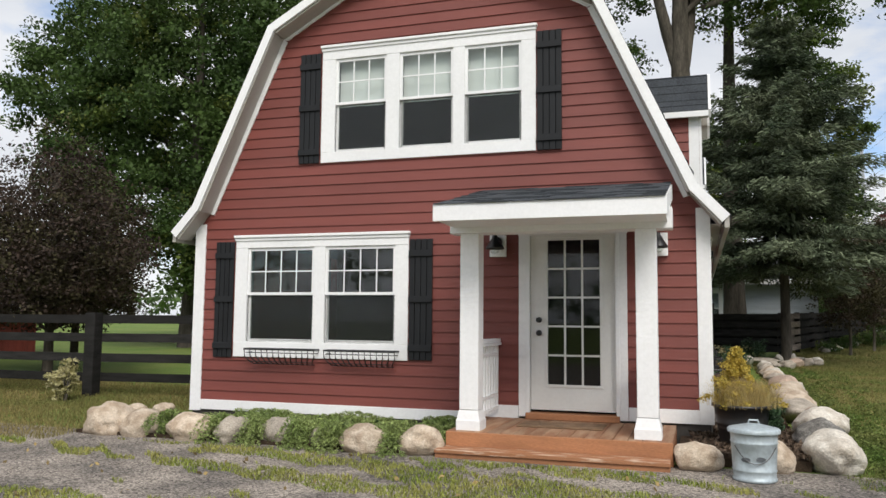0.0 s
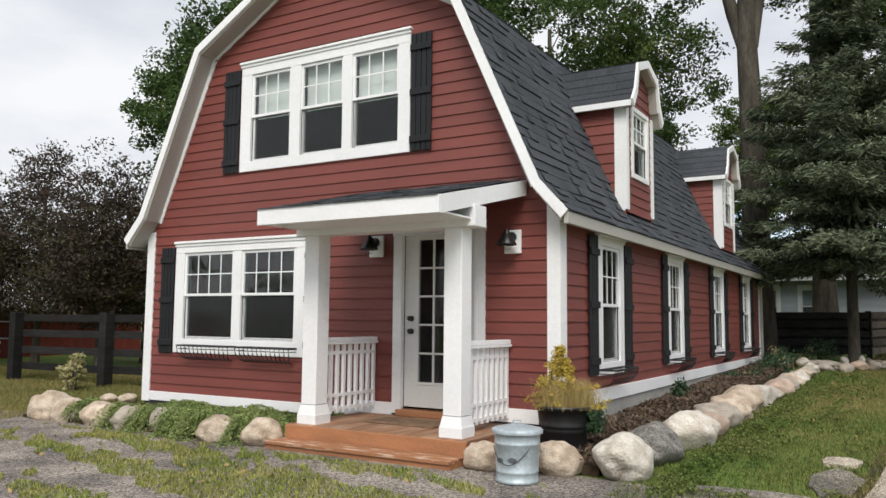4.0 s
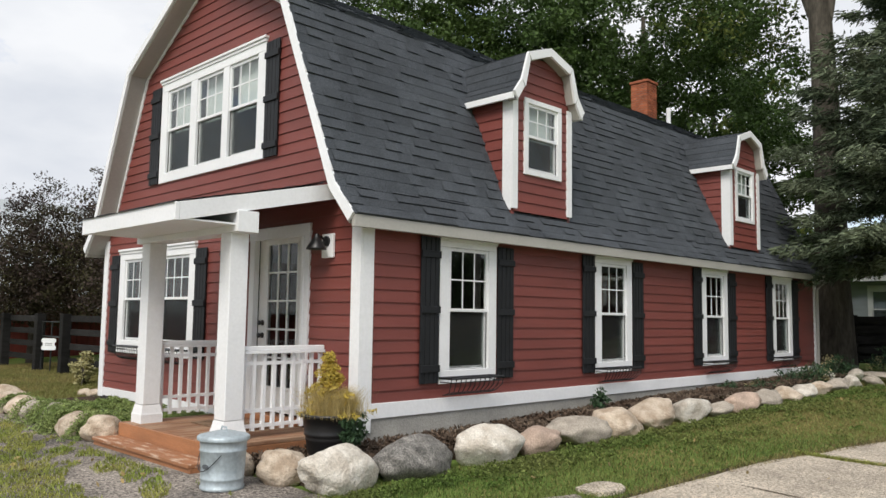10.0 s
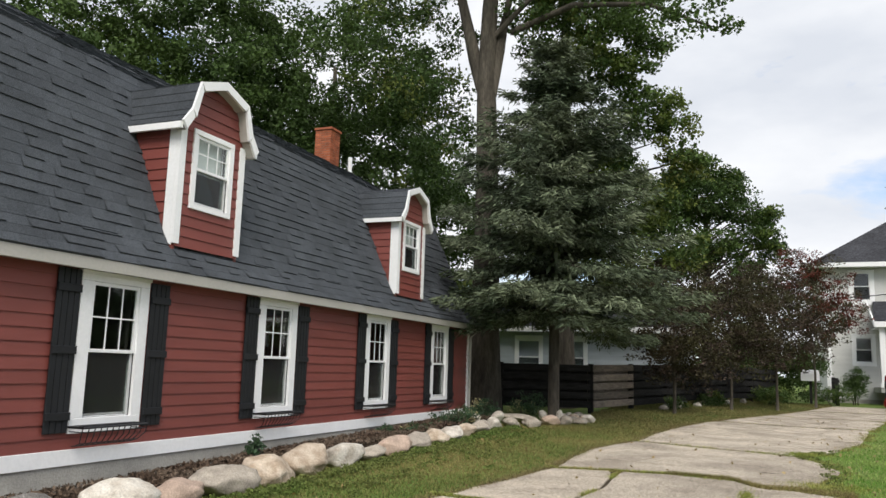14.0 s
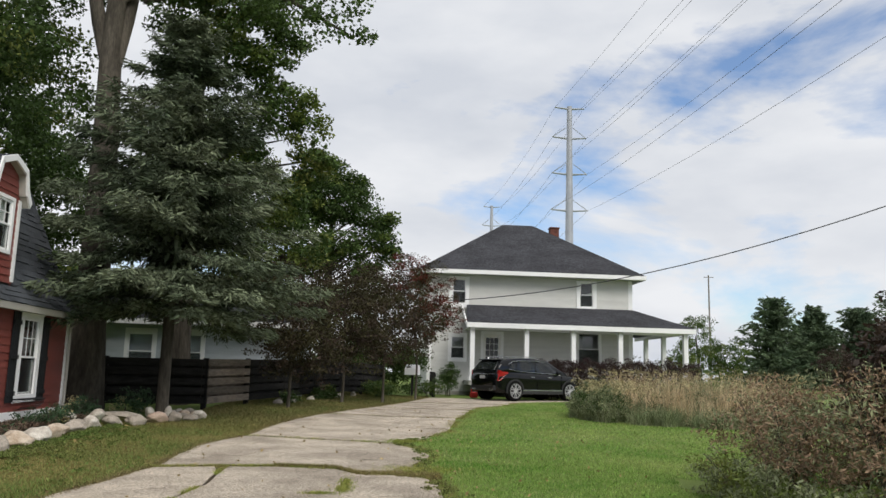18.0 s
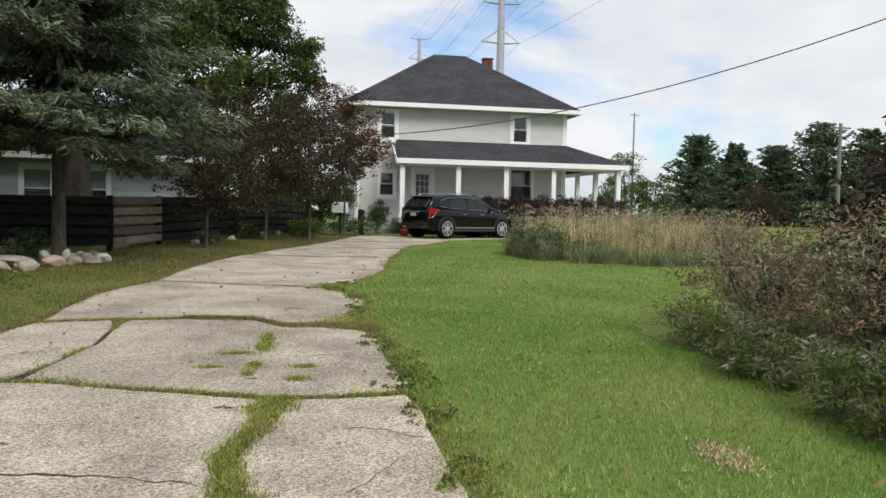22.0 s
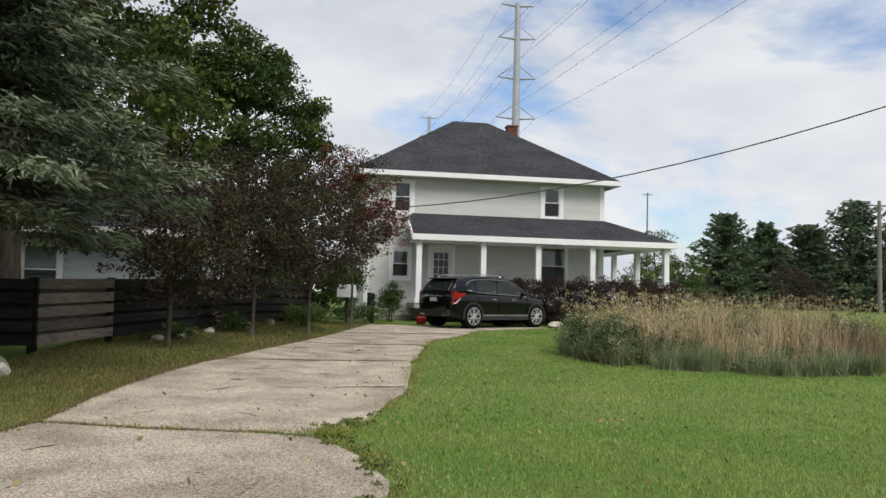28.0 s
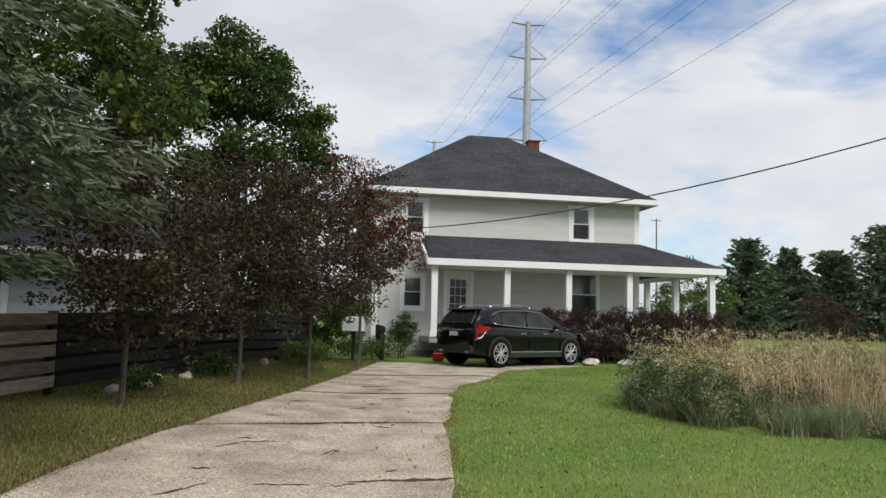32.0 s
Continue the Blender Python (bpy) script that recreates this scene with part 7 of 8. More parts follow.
shrub("shrub", "small cream-variegated shrub before the fence", [(-9.45, 9.9, 0.50, 0.26, 0.24, 0.26), (-9.3, 9.9, 0.75, 0.15, 0.14, 0.16)], VARIEG, 60, 30, 0.06, 0.09)
shrub("ground_cover", "spreading juniper and ivy trailing over the boulders", [(-5.5, 8.35, 0.22, 0.4, 0.4, 0.07), (-4.9, 8.3, 0.24, 0.7, 0.45, 0.08), (-3.9, 8.25, 0.26, 0.8, 0.5, 0.09), (-2.95, 8.3, 0.27, 0.45, 0.4, 0.07)], IVY, 80, 30, 0.04, 0.08, "ground cover", (FERN, 0.4), 0.4, stems=0)
juniper = bpy.data.objects["ground_cover"]
shrub("weed_clump", "green weeds with small yellow flowers by the cottage corner", [(0.75, 19.4, 0.62, 0.4, 1.2, 0.25), (0.7, 21.3, 0.75, 0.4, 0.7, 0.35), (1.3, 22.6, 0.85, 0.6, 0.7, 0.3), (0.7, 17.9, 0.50, 0.3, 0.8, 0.12)], FERN, 210, 28, 0.06, 0.13, "weeds", (YELLOW, 0.10), 0.4)
shrub("weed_clump", "leafy green weed against the cottage foundation", [(0.35, 13.1, 0.52, 0.10, 0.12, 0.22), (0.4, 17.0, 0.5, 0.12, 0.3, 0.12)], FERN, 30, 18, 0.07, 0.08, "weeds", None, 0.5)
for k in range(8):
    x = 14.4 + k * 0.95
    shrub("barberry_shrub", "dark burgundy barberry shrub before the farmhouse porch", [(x, 40.2, 1.4, 0.7, 0.6, 0.8), (x + 0.3, 40.3, 2.1, 0.4, 0.4, 0.5), (x - 0.25, 40.2, 2.05, 0.35, 0.35, 0.4)], BURG, 130, 60, 0.06, 0.22, second=(PURPLE, 0.35))
shrub("weed_clump", "green weeds along the foot of the fence", [(5.0, 31.5, 0.85, 0.5, 1.5, 0.3), (6.8, 36.0, 1.0, 0.9, 1.8, 0.35), (9.0, 39.6, 1.05, 1.3, 0.7, 0.35), (4.1, 28.9, 0.75, 0.35, 1.2, 0.22)], LEAF, 340, 34, 0.065, 0.18, "weeds", (LEAF_Y, 0.2))
# the overgrown thicket beside the lawn
shrub("thicket", "tall tangle of russet weeds, goldenrod and shrubs beside the lawn", [(11.5, 13.4, 0.95, 0.9, 1.1, 0.75), (11.7, 11.8, 1.05, 1.3, 1.2, 0.88), (11.8, 10.2, 1.0, 1.4, 1.3, 0.85), (11.9, 8.6, 1.0, 1.3, 1.2, 0.8), (13.5, 13.5, 1.05, 1.4, 1.5, 0.8), (12.3, 14.6, 0.85, 0.7, 0.7, 0.6)], WEEDB, 1700, 40, 0.060, 0.17, "thicket", (WEEDG, 0.45), 0.28, stems=60)
shrub("weed_clump", "pale green weeds and asters at the lawn's edge", [(10.75, 13.3, 0.55, 0.35, 0.8, 0.34), (10.55, 11.9, 0.50, 0.35, 0.8, 0.34), (10.45, 10.4, 0.48, 0.35, 0.8, 0.36), (10.6, 9.0, 0.50, 0.5, 0.8, 0.4)], WEEDG, 420, 34, 0.065, 0.13, "weeds", (LEAF_Y, 0.4), 0.28)
shrub("plum_bush", "dark purple-leaved bush rising behind the weeds", [(13.0, 13.0, 1.45, 0.9, 0.8, 1.0), (13.7, 12.0, 1.7, 0.9, 0.9, 1.0), (12.75, 12.7, 2.55, 0.4, 0.35, 0.45), (13.3, 12.0, 2.6, 0.35, 0.35, 0.35), (12.2, 12.1, 1.75, 0.55, 0.6, 0.65), (12.5, 11.2, 1.7, 0.6, 0.6, 0.7)], PURPLE, 450, 34, 0.09, 0.26, "bush", None, 0.6, stems=10)
shrub("shrub", "light green shrub behind the thicket", [(17.2, 18.0, 1.6, 0.9, 0.9, 0.8)], LEAF_Y, 90, 30, 0.11, 0.28)


def scatter(n, inside, x0, x1, y0, y1, lift=0.0):
    p = np.stack([rng.uniform(x0, x1, n), rng.uniform(y0, y1, n), np.zeros(n)], 1)
    keep = inside(p[:, 0], p[:, 1])
    p = p[keep]
    p[:, 2] = ground_zs(p[:, 0], p[:, 1]) + lift
    return p


def wave(x, y, s=1.0, ph=0.0):
    """A cheap smooth unevenness between about -1 and 1."""
    return (np.sin(x * 1.7 * s + ph + 1.3 * np.sin(y * 0.9 * s + ph)) + np.sin(y * 2.3 * s - ph + 1.1 * np.sin(x * 1.1 * s)) + np.sin((x + y) * 3.7 * s + 2 * ph)) / 3


drive_y = np.linspace(-6, 40, 200)
dl, dr = np.array([drive_edges(y) for y in drive_y]).T
off_drive = lambda x, y: (x < np.interp(y, drive_y, dl) + 0.06 * wave(x, y, 3)) | (x > np.interp(y, drive_y, dr) + 0.10 * wave(x, y, 2.2))
meadow = lambda x, y: ((x - 15.85) / 3.5) ** 2 + ((y - 26.7) / 3.15) ** 2 < 1 + 0.12 * wave(x, y, 1.5)
thicket = lambda x, y: (x > 10.6 + 0.15 * wave(x, y, 1.3)) & (y < 14.6 - 0.5 * (x - 11))
# lawn
lawn = lambda x, y: off_drive(x, y) & ~meadow(x, y) & ~thicket(x, y)
p = scatter(260000, lambda x, y: lawn(x, y) & (rng.random(len(x)) < (20.0 - y) / 5.0), 7.0, 14.0, 5.0, 20.0)
PALEBLADE = mat("pale_grass_blades", (0.30, 0.36, 0.11), 0.7, 0.2, 1.3, 0.0, 30, col2=(0.42, 0.43, 0.19), island=0.35, trans=0.4, spec=0.2)


def turf(p, length, width):
    """Mown grass with paler, drier blades in drifts and along the drive."""
    near = p[:, 0] - np.interp(p[:, 1], drive_y, dr)
    pale = rng.random(len(p)) < 0.14 + 0.22 * (wave(p[:, 0], p[:, 1], 0.7, 0.4) > 0.25) + 0.35 * np.exp(-near / 0.35)
    for q, m, k in ((p[~pale], BLADE, 1.0), (p[pale], PALEBLADE, 0.85)):
        tagged(blades("lawn_grass", q, length * k, width, m, lean=1.4, rng=rng), "short mown green lawn grass" if m is BLADE else "paler dry blades in the lawn", "grass", kind="stuff")


turf(p, 0.036, 0.006)
p = scatter(165000, lambda x, y: lawn(x, y) & (rng.random(len(x)) < (y - 14.5) / 5.0), 7.0, 21.0, 14.5, 38.0)
turf(p, 0.040, 0.011)
DRYBLADE = mat("dry_yellow_grass", (0.31, 0.245, 0.105), 0.7, 0.2, 0.7, 0, 30, island=0.45, col2=(0.20, 0.195, 0.068), trans=0.4, spec=0.2)
VERGE = mat("olive_verge_grass", (0.105, 0.165, 0.038), 0.75, 0.2, 0.9, 0, 30, island=0.6, col2=(0.20, 0.205, 0.070), trans=0.35, spec=0.2)
strip = lambda x, y: off_drive(x, y) & (x > 1.25 + 0.08 * wave(x, y, 2))
p = scatter(120000, strip, 1.0, 4.6, 7.2, 22.0)
dry = rng.random(len(p)) < np.clip((p[:, 1] - 9.0) / 6.0, 0.15, 0.9) * (0.6 + 0.6 * (wave(p[:, 0], p[:, 1], 0.8) > -0.2))
tagged(blades("verge_grass", p[~dry], 0.040, 0.007, VERGE, lean=1.4, rng=rng), "short green grass between boulders and drive", "grass", kind="stuff")
tagged(blades("verge_grass", p[dry], 0.034, 0.007, DRYBLADE, lean=1.5, rng=rng), "dry yellowish grass between boulders and drive", "grass", kind="stuff")
p = scatter(16000, lambda x, y: x > 10.9 + 0.2 * wave(x, y, 2), 10.6, 12.4, 8.3, 10.2)
tagged(blades("tall_grass", p, 0.95, 0.006, STRAW, lean=0.5, rng=rng), "straw-coloured grass among the weeds beside the lawn", "grass", kind="stuff")
p = scatter(50000, lambda x, y: strip(x, y) & (x < np.interp(y, drive_y, dl)), 2.4, 9.0, 20.0, 40.0)
tagged(blades("verge_grass", p, 0.060, 0.012, DRYBLADE, lean=1.0, rng=rng), "drier yellowish grass beside the fence", "grass", kind="stuff")
# weeds in the worn asphalt
weedy = lambda x, y: (wave(x * 0.45 + y * 0.3, y * 1.9, 1.0, 0.7) + 0.5 * wave(x * 2.3, y * 3.4, 1.3) + 0.3 * wave(x, y, 6.0) > 0.20 - 0.20 * (y > 6.6) - 0.25 * (np.abs(x + 0.5) < 1.6) * (y > 5.6)) & (y < 7.3)
p = scatter(200000, weedy, -11.0, 2.4, 1.5, 7.3, 0.012)
MOSS = mat("mossy_weeds", (0.20, 0.265, 0.050), 0.75, 0.2, 2.0, 0, 30, island=0.55, col2=(0.36, 0.345, 0.105), trans=0.35, spec=0.2)
tagged(blades("pavement_weeds", p, 0.035, 0.009, MOSS, lean=1.3, rng=rng), "low yellow-green weeds in the cracked asphalt", "weeds", kind="stuff")
p = scatter(70000, lambda x, y: (x < -6.9) & (y > 7.0), -16.0, -6.5, 7.0, 12.5)
tagged(blades("verge_grass", p, 0.06, 0.009, DRYBLADE, lean=1.0, rng=rng), "rough grass before the paddock fence", "grass", kind="stuff")
# grassy joints of the drive
pts = []
for j in range(4, 11):
    l, r = drive_edges(joint_y(j, 6.5))
    n = int((r - l) * (1700 if j < 7 else 500))
    x = rng.uniform(l, r, n)
    dens = 0.4 + 0.6 * (wave(x, x * 0 + j, 1.4) > -0.15)
    x = x[rng.random(n) < dens * (1.0 if j < 8 else 0.25)]
    y = np.array([joint_y(j, v) for v in x]) + rng.normal(size=len(x)) * (0.03 + 0.03 * (wave(x, x * 0 + j, 0.9) > 0.3))
    pts.append(np.stack([x, y, ground_zs(x, y) + 0.018], 1))
y = rng.uniform(4.0, 11.5, 24000)
pts.append(np.stack([np.array([joint_x(v) for v in y]) + rng.normal(size=len(y)) * (0.045 + 0.035 * (wave(y, y, 1.0) > 0)), y, 0.022 * y + 0.026], 1))
y = rng.uniform(12.1, 15.0, 2600)
y = y[wave(y, y, 1.3) > -0.3]
pts.append(np.stack([np.array([joint_x_west(v) for v in y]) + rng.normal(size=len(y)) * 0.03, y, 0.022 * y + 0.008], 1))
pts = np.concatenate(pts)
EDGE = mat("dry_brown_edge_weeds", (0.20, 0.155, 0.080), 0.85, 0.25, 1.5, 0, 30, island=0.5, col2=(0.22, 0.20, 0.075), trans=0.2, spec=0.15)
dry = rng.random(len(pts)) < 0.20 + 0.30 * (wave(pts[:, 0], pts[:, 1], 1.2, 0.8) > 0.1)
tagged(blades("joint_grass", pts[~dry], 0.040, 0.008, MOSS, lean=1.4, rng=rng), "moss and grass in the drive's joints", "weeds", kind="stuff")
tagged(blades("joint_grass", pts[dry], 0.032, 0.008, EDGE, lean=1.6, rng=rng), "dry brown weeds in the drive's joints", "weeds", kind="stuff")
# tufts that break through the slabs
pts = []
for cx, cy, rx, ry in ((6.40, 13.75, 0.06, 0.30), (6.38, 13.35, 0.08, 0.22), (6.13, 13.06, 0.14, 0.05), (6.34, 12.55, 0.05, 0.12), (6.30, 12.25, 0.05, 0.08), (6.75, 12.49, 0.10, 0.05), (6.69, 12.05, 0.09, 0.06), (5.98, 12.5, 0.10, 0.03), (7.3, 15.0, 0.4, 0.2), (7.3, 14.7, 0.3, 0.2), (7.2, 18.3, 0.3, 0.2), (7.6, 9.85, 0.12, 0.12)):
    n = int(5200 * rx ** 0.5 * ry ** 0.5)
    q = rng.normal(size=(n, 2)) * 0.55 * (1 + 0.5 * np.sin(np.arange(n) * 7.0))[:, None] + 0.25 * np.sin(np.arange(n)[:, None] * np.array([0.9, 1.7]))
    pts.append(np.stack([cx + q[:, 0] * rx, cy + q[:, 1] * ry, 0.022 * (cy + q[:, 1] * ry) + 0.034], 1))
tagged(blades("joint_grass", np.concatenate(pts), 0.026, 0.006, MOSS, lean=1.4, rng=rng), "small weed tufts growing through the concrete", "weeds", kind="stuff")
# cracks
CRACK = mat("dirt_filled_crack", (0.085, 0.062, 0.040), 0.95, 0.3, 12, 0.3, 60, spec=0.08)
for k in range(80):
    y0 = rng.uniform(7.5, 36) if k % 3 else rng.uniform(22, 37)
    l, r = drive_edges(y0)
    x0 = rng.uniform(l + 0.4, r - 0.6)
    L, a, w0 = rng.uniform(0.08, 0.40), rng.normal() * 0.9, rng.uniform(0.006, 0.022) + (0.02 * rng.random() if y0 > 22 else 0)
    if k % 8 == 0:
        L, w0, a = rng.uniform(0.6, 1.6), 0.004, rng.normal() * 0.8
    bm = bmesh.new()
    prev = None
    for i in range(9):
        f = i / 8
        x, y = x0 + L * f * math.cos(a), y0 + L * f * math.sin(a) + 0.07 * noise.noise((k * 3.0, f * 5, 0)) + 0.02 * noise.noise((k * 3.0, f * 17, 0))
        w = w0 * math.sin(math.pi * (0.06 + 0.88 * f)) * (1 + 0.5 * noise.noise((k, f * 9, 2)))
        z = ground_z(x, y) + 0.0335
        pair = (bm.verts.new((x, y - w, z)), bm.verts.new((x, y + w, z)))
        if prev:
            bm.faces.new((prev[0], pair[0], pair[1], prev[1]))
        prev = pair
    part("crack", bm, CRACK, drive)
# longer cracks that cross the slabs
def long_crack(k, pts, w0):
    bm = bmesh.new()
    prev = None
    n = 28
    for i in range(n + 1):
        f = i / n * (len(pts) - 1)
        j = min(int(f), len(pts) - 2)
        x = pts[j][0] + (pts[j + 1][0] - pts[j][0]) * (f - j)
        y = pts[j][1] + (pts[j + 1][1] - pts[j][1]) * (f - j) + 0.05 * noise.noise((k * 3.7, f * 4, 0)) + 0.02 * noise.noise((k, f * 15, 0))
        w = w0 * (0.25 + 1.1 * abs(noise.noise((k * 2.3, f * 3.3, 5)))) * min(1, 6 * i / n + 0.1, 6 * (1 - i / n) + 0.1)
        z = ground_z(x, y) + 0.034
        pair = (bm.verts.new((x, y - w, z)), bm.verts.new((x, y + w, z)))
        if prev:
            bm.faces.new((prev[0], pair[0], pair[1], prev[1]))
        prev = pair
    part("crack", bm, CRACK, drive)


for k, (pts, w) in enumerate([([(4.1, 16.1), (4.8, 16.02), (5.3, 15.93)], 0.018), ([(5.3, 15.92), (5.62, 15.89)], 0.05), ([(4.85, 16.1), (4.95, 16.4), (5.1, 16.75)], 0.025), ([(6.5, 16.2), (6.56, 16.4), (6.66, 16.75)], 0.025),
                              ([(6.5, 15.85), (6.8, 15.84)], 0.04), ([(7.3, 21.65), (7.9, 21.72), (8.35, 21.77)], 0.08), ([(5.85, 24.8), (7.5, 25.42), (8.85, 25.45)], 0.10), ([(6.9, 29.2), (8.2, 29.3), (9.7, 29.4)], 0.13), ([(7.9, 33.45), (11.5, 33.8)], 0.13), ([(4.4, 18.87), (5.5, 18.55), (6.45, 18.45), (7.0, 18.2)], 0.05), ([(7.2, 21.45), (7.4, 21.6)], 0.03), ([(5.75, 21.05), (6.15, 21.52)], 0.05), ([(5.2, 19.3), (5.4, 19.5)], 0.04), ([(6.5, 21.5), (7.0, 21.5)], 0.03),
                              ([(3.4, 10.4), (5.0, 10.18), (5.66, 10.04), (6.28, 9.84)], 0.022), ([(6.95, 10.75), (7.2, 10.7), (7.5, 10.45)], 0.014), ([(5.6, 10.1), (5.75, 10.35), (5.7, 10.7)], 0.010), ([(6.6, 27.6), (7.0, 27.7)], 0.08), ([(8.2, 28.4), (8.8, 28.5)], 0.08), ([(7.6, 26.9), (7.9, 27.1)], 0.08),
                              ([(5.9, 23.1), (6.3, 23.6), (6.7, 23.7)], 0.04), ([(7.2, 22.9), (7.35, 23.4)], 0.03), ([(8.0, 30.6), (8.6, 30.7)], 0.09), ([(9.2, 33.0), (10.2, 33.1)], 0.09), ([(8.4, 34.9), (9.4, 35.0)], 0.08), ([(7.9, 31.9), (8.4, 31.8)], 0.08),
                              ([(10.2, 35.8), (11.2, 36.2)], 0.09), ([(4.2, 13.1), (4.6, 13.3)], 0.012), ([(5.2, 12.9), (5.8, 13.3), (6.2, 13.2)], 0.008), ([(6.9, 9.6), (7.3, 10.2)], 0.008), ([(6.6, 12.9), (7.2, 13.0)], 0.012)]):
    long_crack(k + 1, pts, w)
# meadow island of tall grasses
p = scatter(21000, lambda x, y: (((x - 16.0) / 2.9) ** 2 + ((y - 27.1) / 2.6) ** 2 < 1 + 0.3 * wave(x, y, 2)) & (wave(x, y, 1.6, 0.4) > -0.35) & (x > 13.7 + 0.3 * wave(x, y, 2)), 11.5, 20.0, 23.0, 30.5)
for k, (lo, hi, ln) in enumerate(((-9, -0.05, 0.90), (-0.05, 0.25, 1.15), (0.25, 9, 1.38))):
    w = wave(p[:, 0], p[:, 1], 2.1, 1.0)
    tagged(blades("tall_grass", p[(w > lo) & (w <= hi)], ln, 0.0085, STRAW, lean=0.75, rng=rng), "tall straw-coloured ornamental grass in the island bed", "grass", kind="stuff")
c = scatter(760, meadow, 11.5, 20.0, 23.0, 30.5)
for ln, mtl, sel in ((0.50, GREYGRASS, c[::3]), (0.40, GREYGRASS, c[1::3]), (0.36, WEEDG, c[2::3])):
    n = 70
    p = np.repeat(sel, n, 0)
    p[:, :2] += rng.normal(size=(len(p), 2)) * 0.07
    tagged(blades("tall_grass", p, ln, 0.009, mtl, lean=1.5, rng=rng), "arching grey-green grass clumps in the island bed", "grass", kind="stuff")
p = scatter(9000, lambda x, y: meadow(x, y) & (x > 17.2 + 0.4 * wave(x, y, 2)), 16.0, 20.0, 23.0, 30.5)
tagged(blades("tall_grass", p, 0.95, 0.007, WEEDB, lean=0.6, rng=rng), "russet dried stalks in the island bed", "grass", kind="stuff")
shrub("wildflower_clump", "tangle of goldenrod and asters in the island bed", [(13.15, 26.2, 0.95, 0.6, 1.3, 0.45), (13.8, 28.4, 1.05, 1.1, 1.0, 0.55), (16.8, 28.5, 1.15, 2.0, 0.9, 0.55), (18.4, 26.4, 1.1, 0.7, 1.4, 0.5), (12.95, 25.6, 0.75, 0.45, 0.8, 0.3), (12.75, 27.2, 0.85, 0.5, 1.0, 0.4), (14.0, 24.9, 0.55, 0.7, 0.4, 0.22), (15.2, 24.3, 0.5, 0.8, 0.35, 0.2), (16.8, 24.2, 0.5, 0.9, 0.35, 0.2), (18.2, 24.8, 0.6, 0.7, 0.4, 0.3), (15.6, 26.0, 0.95, 0.8, 0.6, 0.40), (17.2, 25.8, 0.95, 0.8, 0.6, 0.40), (14.3, 25.6, 0.85, 0.7, 0.6, 0.38), (16.4, 25.0, 0.70, 1.2, 0.4, 0.25)], WEEDG, 1650, 40, 0.06, 0.17, "wildflowers", (LEAF, 0.28), 0.35)
c = [(rng.uniform(12.3, 19.2), rng.uniform(24.0, 29.6), 0) for _ in range(480)]
c = [(x, y, ground_z(x, y) + rng.uniform(0.95, 1.42)) for x, y, z in c if meadow(np.array(x), np.array(y))]
for _ in range(320):
    x, y = rng.uniform(12.5, 14.4), rng.uniform(24.6, 28.8)
    if meadow(np.array(x), np.array(y)):
        c.append((x, y, ground_z(x, y) + rng.uniform(0.75, 1.1)))
co = leaves(rng, c, 0.07, 8, 0.045)
tagged(raw_mesh("flower_heads", co, 4, len(co) // 4, YELLOW), "faded yellow flower heads above the grasses", "flowers", kind="stuff")
# mulch chips on the bed
n = 9000
p = np.stack([rng.uniform(-0.1, 0.95, n), rng.uniform(7.8, 21.6, n), np.zeros(n)], 1)
p[:, 2] = 0.022 * p[:, 1] + 0.125 + rng.uniform(0, 0.03, n)
co = leaves(rng, p, 0.02, 2, 0.075, flat=0.3, aspect=0.35)
tagged(raw_mesh("mulch_chips", co, 4, len(co) // 4, MULCH), "loose brown bark chips over the bed", "mulch", kind="stuff")
# fallen leaves
LITTER = mat("fallen_leaf_litter", (0.30, 0.22, 0.09), 0.8, 0.2, 3, 0, 30, island=0.5)
p = np.concatenate([scatter(200, lambda x, y: x > -99, 7.6, 11.0, 6.0, 28.0, 0.05), scatter(260, lambda x, y: x > -99, 2.0, 8.0, 9.0, 36.0, 0.05), scatter(220, lambda x, y: x > -99, -8, 2.0, 3.0, 7.2, 0.03)])
co = leaves(rng, p, 0.01, 1, 0.055, flat=0.2)
tagged(raw_mesh("fallen_leaves", co, 4, len(co) // 4, LITTER), "scattered pale fallen leaves", "leaf litter", kind="stuff")

# ---- odds and ends at the farmhouse ----
can = thing("fuel_can", "red plastic fuel can on the drive behind the car", "fuel can", at=(11.0, 39.4, 0.6))
can.matrix_world = Matrix.Translation((-0.42, 1.75, ground_z(11.0, 39.4) - 0.82))
REDP = mat("red_plastic", (0.42, 0.02, 0.015), 0.4, 0.1, 8, 0.05, 40)
part("body", B(11.28, 37.5, 0.85, 11.62, 37.75, 1.12, bevel=0.04), REDP, can)
part("spout", tube(bmesh.new(), [(11.36, 37.62, 1.10), (11.34, 37.62, 1.22)], 0.03, 10), REDP, can)
mb = thing("mailbox", "white metal mailbox on a dark wooden post", "mailbox", at=(8.2, 37.5, 0.8))
mb.matrix_world = Matrix()
part("post", B(8.16, 37.46, 0.7, 8.25, 37.55, 1.55), FENCE, mb)
bm = prism(bmesh.new(), [(-0.20, 0.0), (0.20, 0.0), (0.20, 0.26), (0.14, 0.37), (0.0, 0.42), (-0.14, 0.37), (-0.20, 0.26)], -0.28, 0.28, m=Matrix.Translation((8.2, 37.5, 1.55)) @ pose(0, 0, 0, 0, 0, 70))
part("box", bm, WHITE, mb)
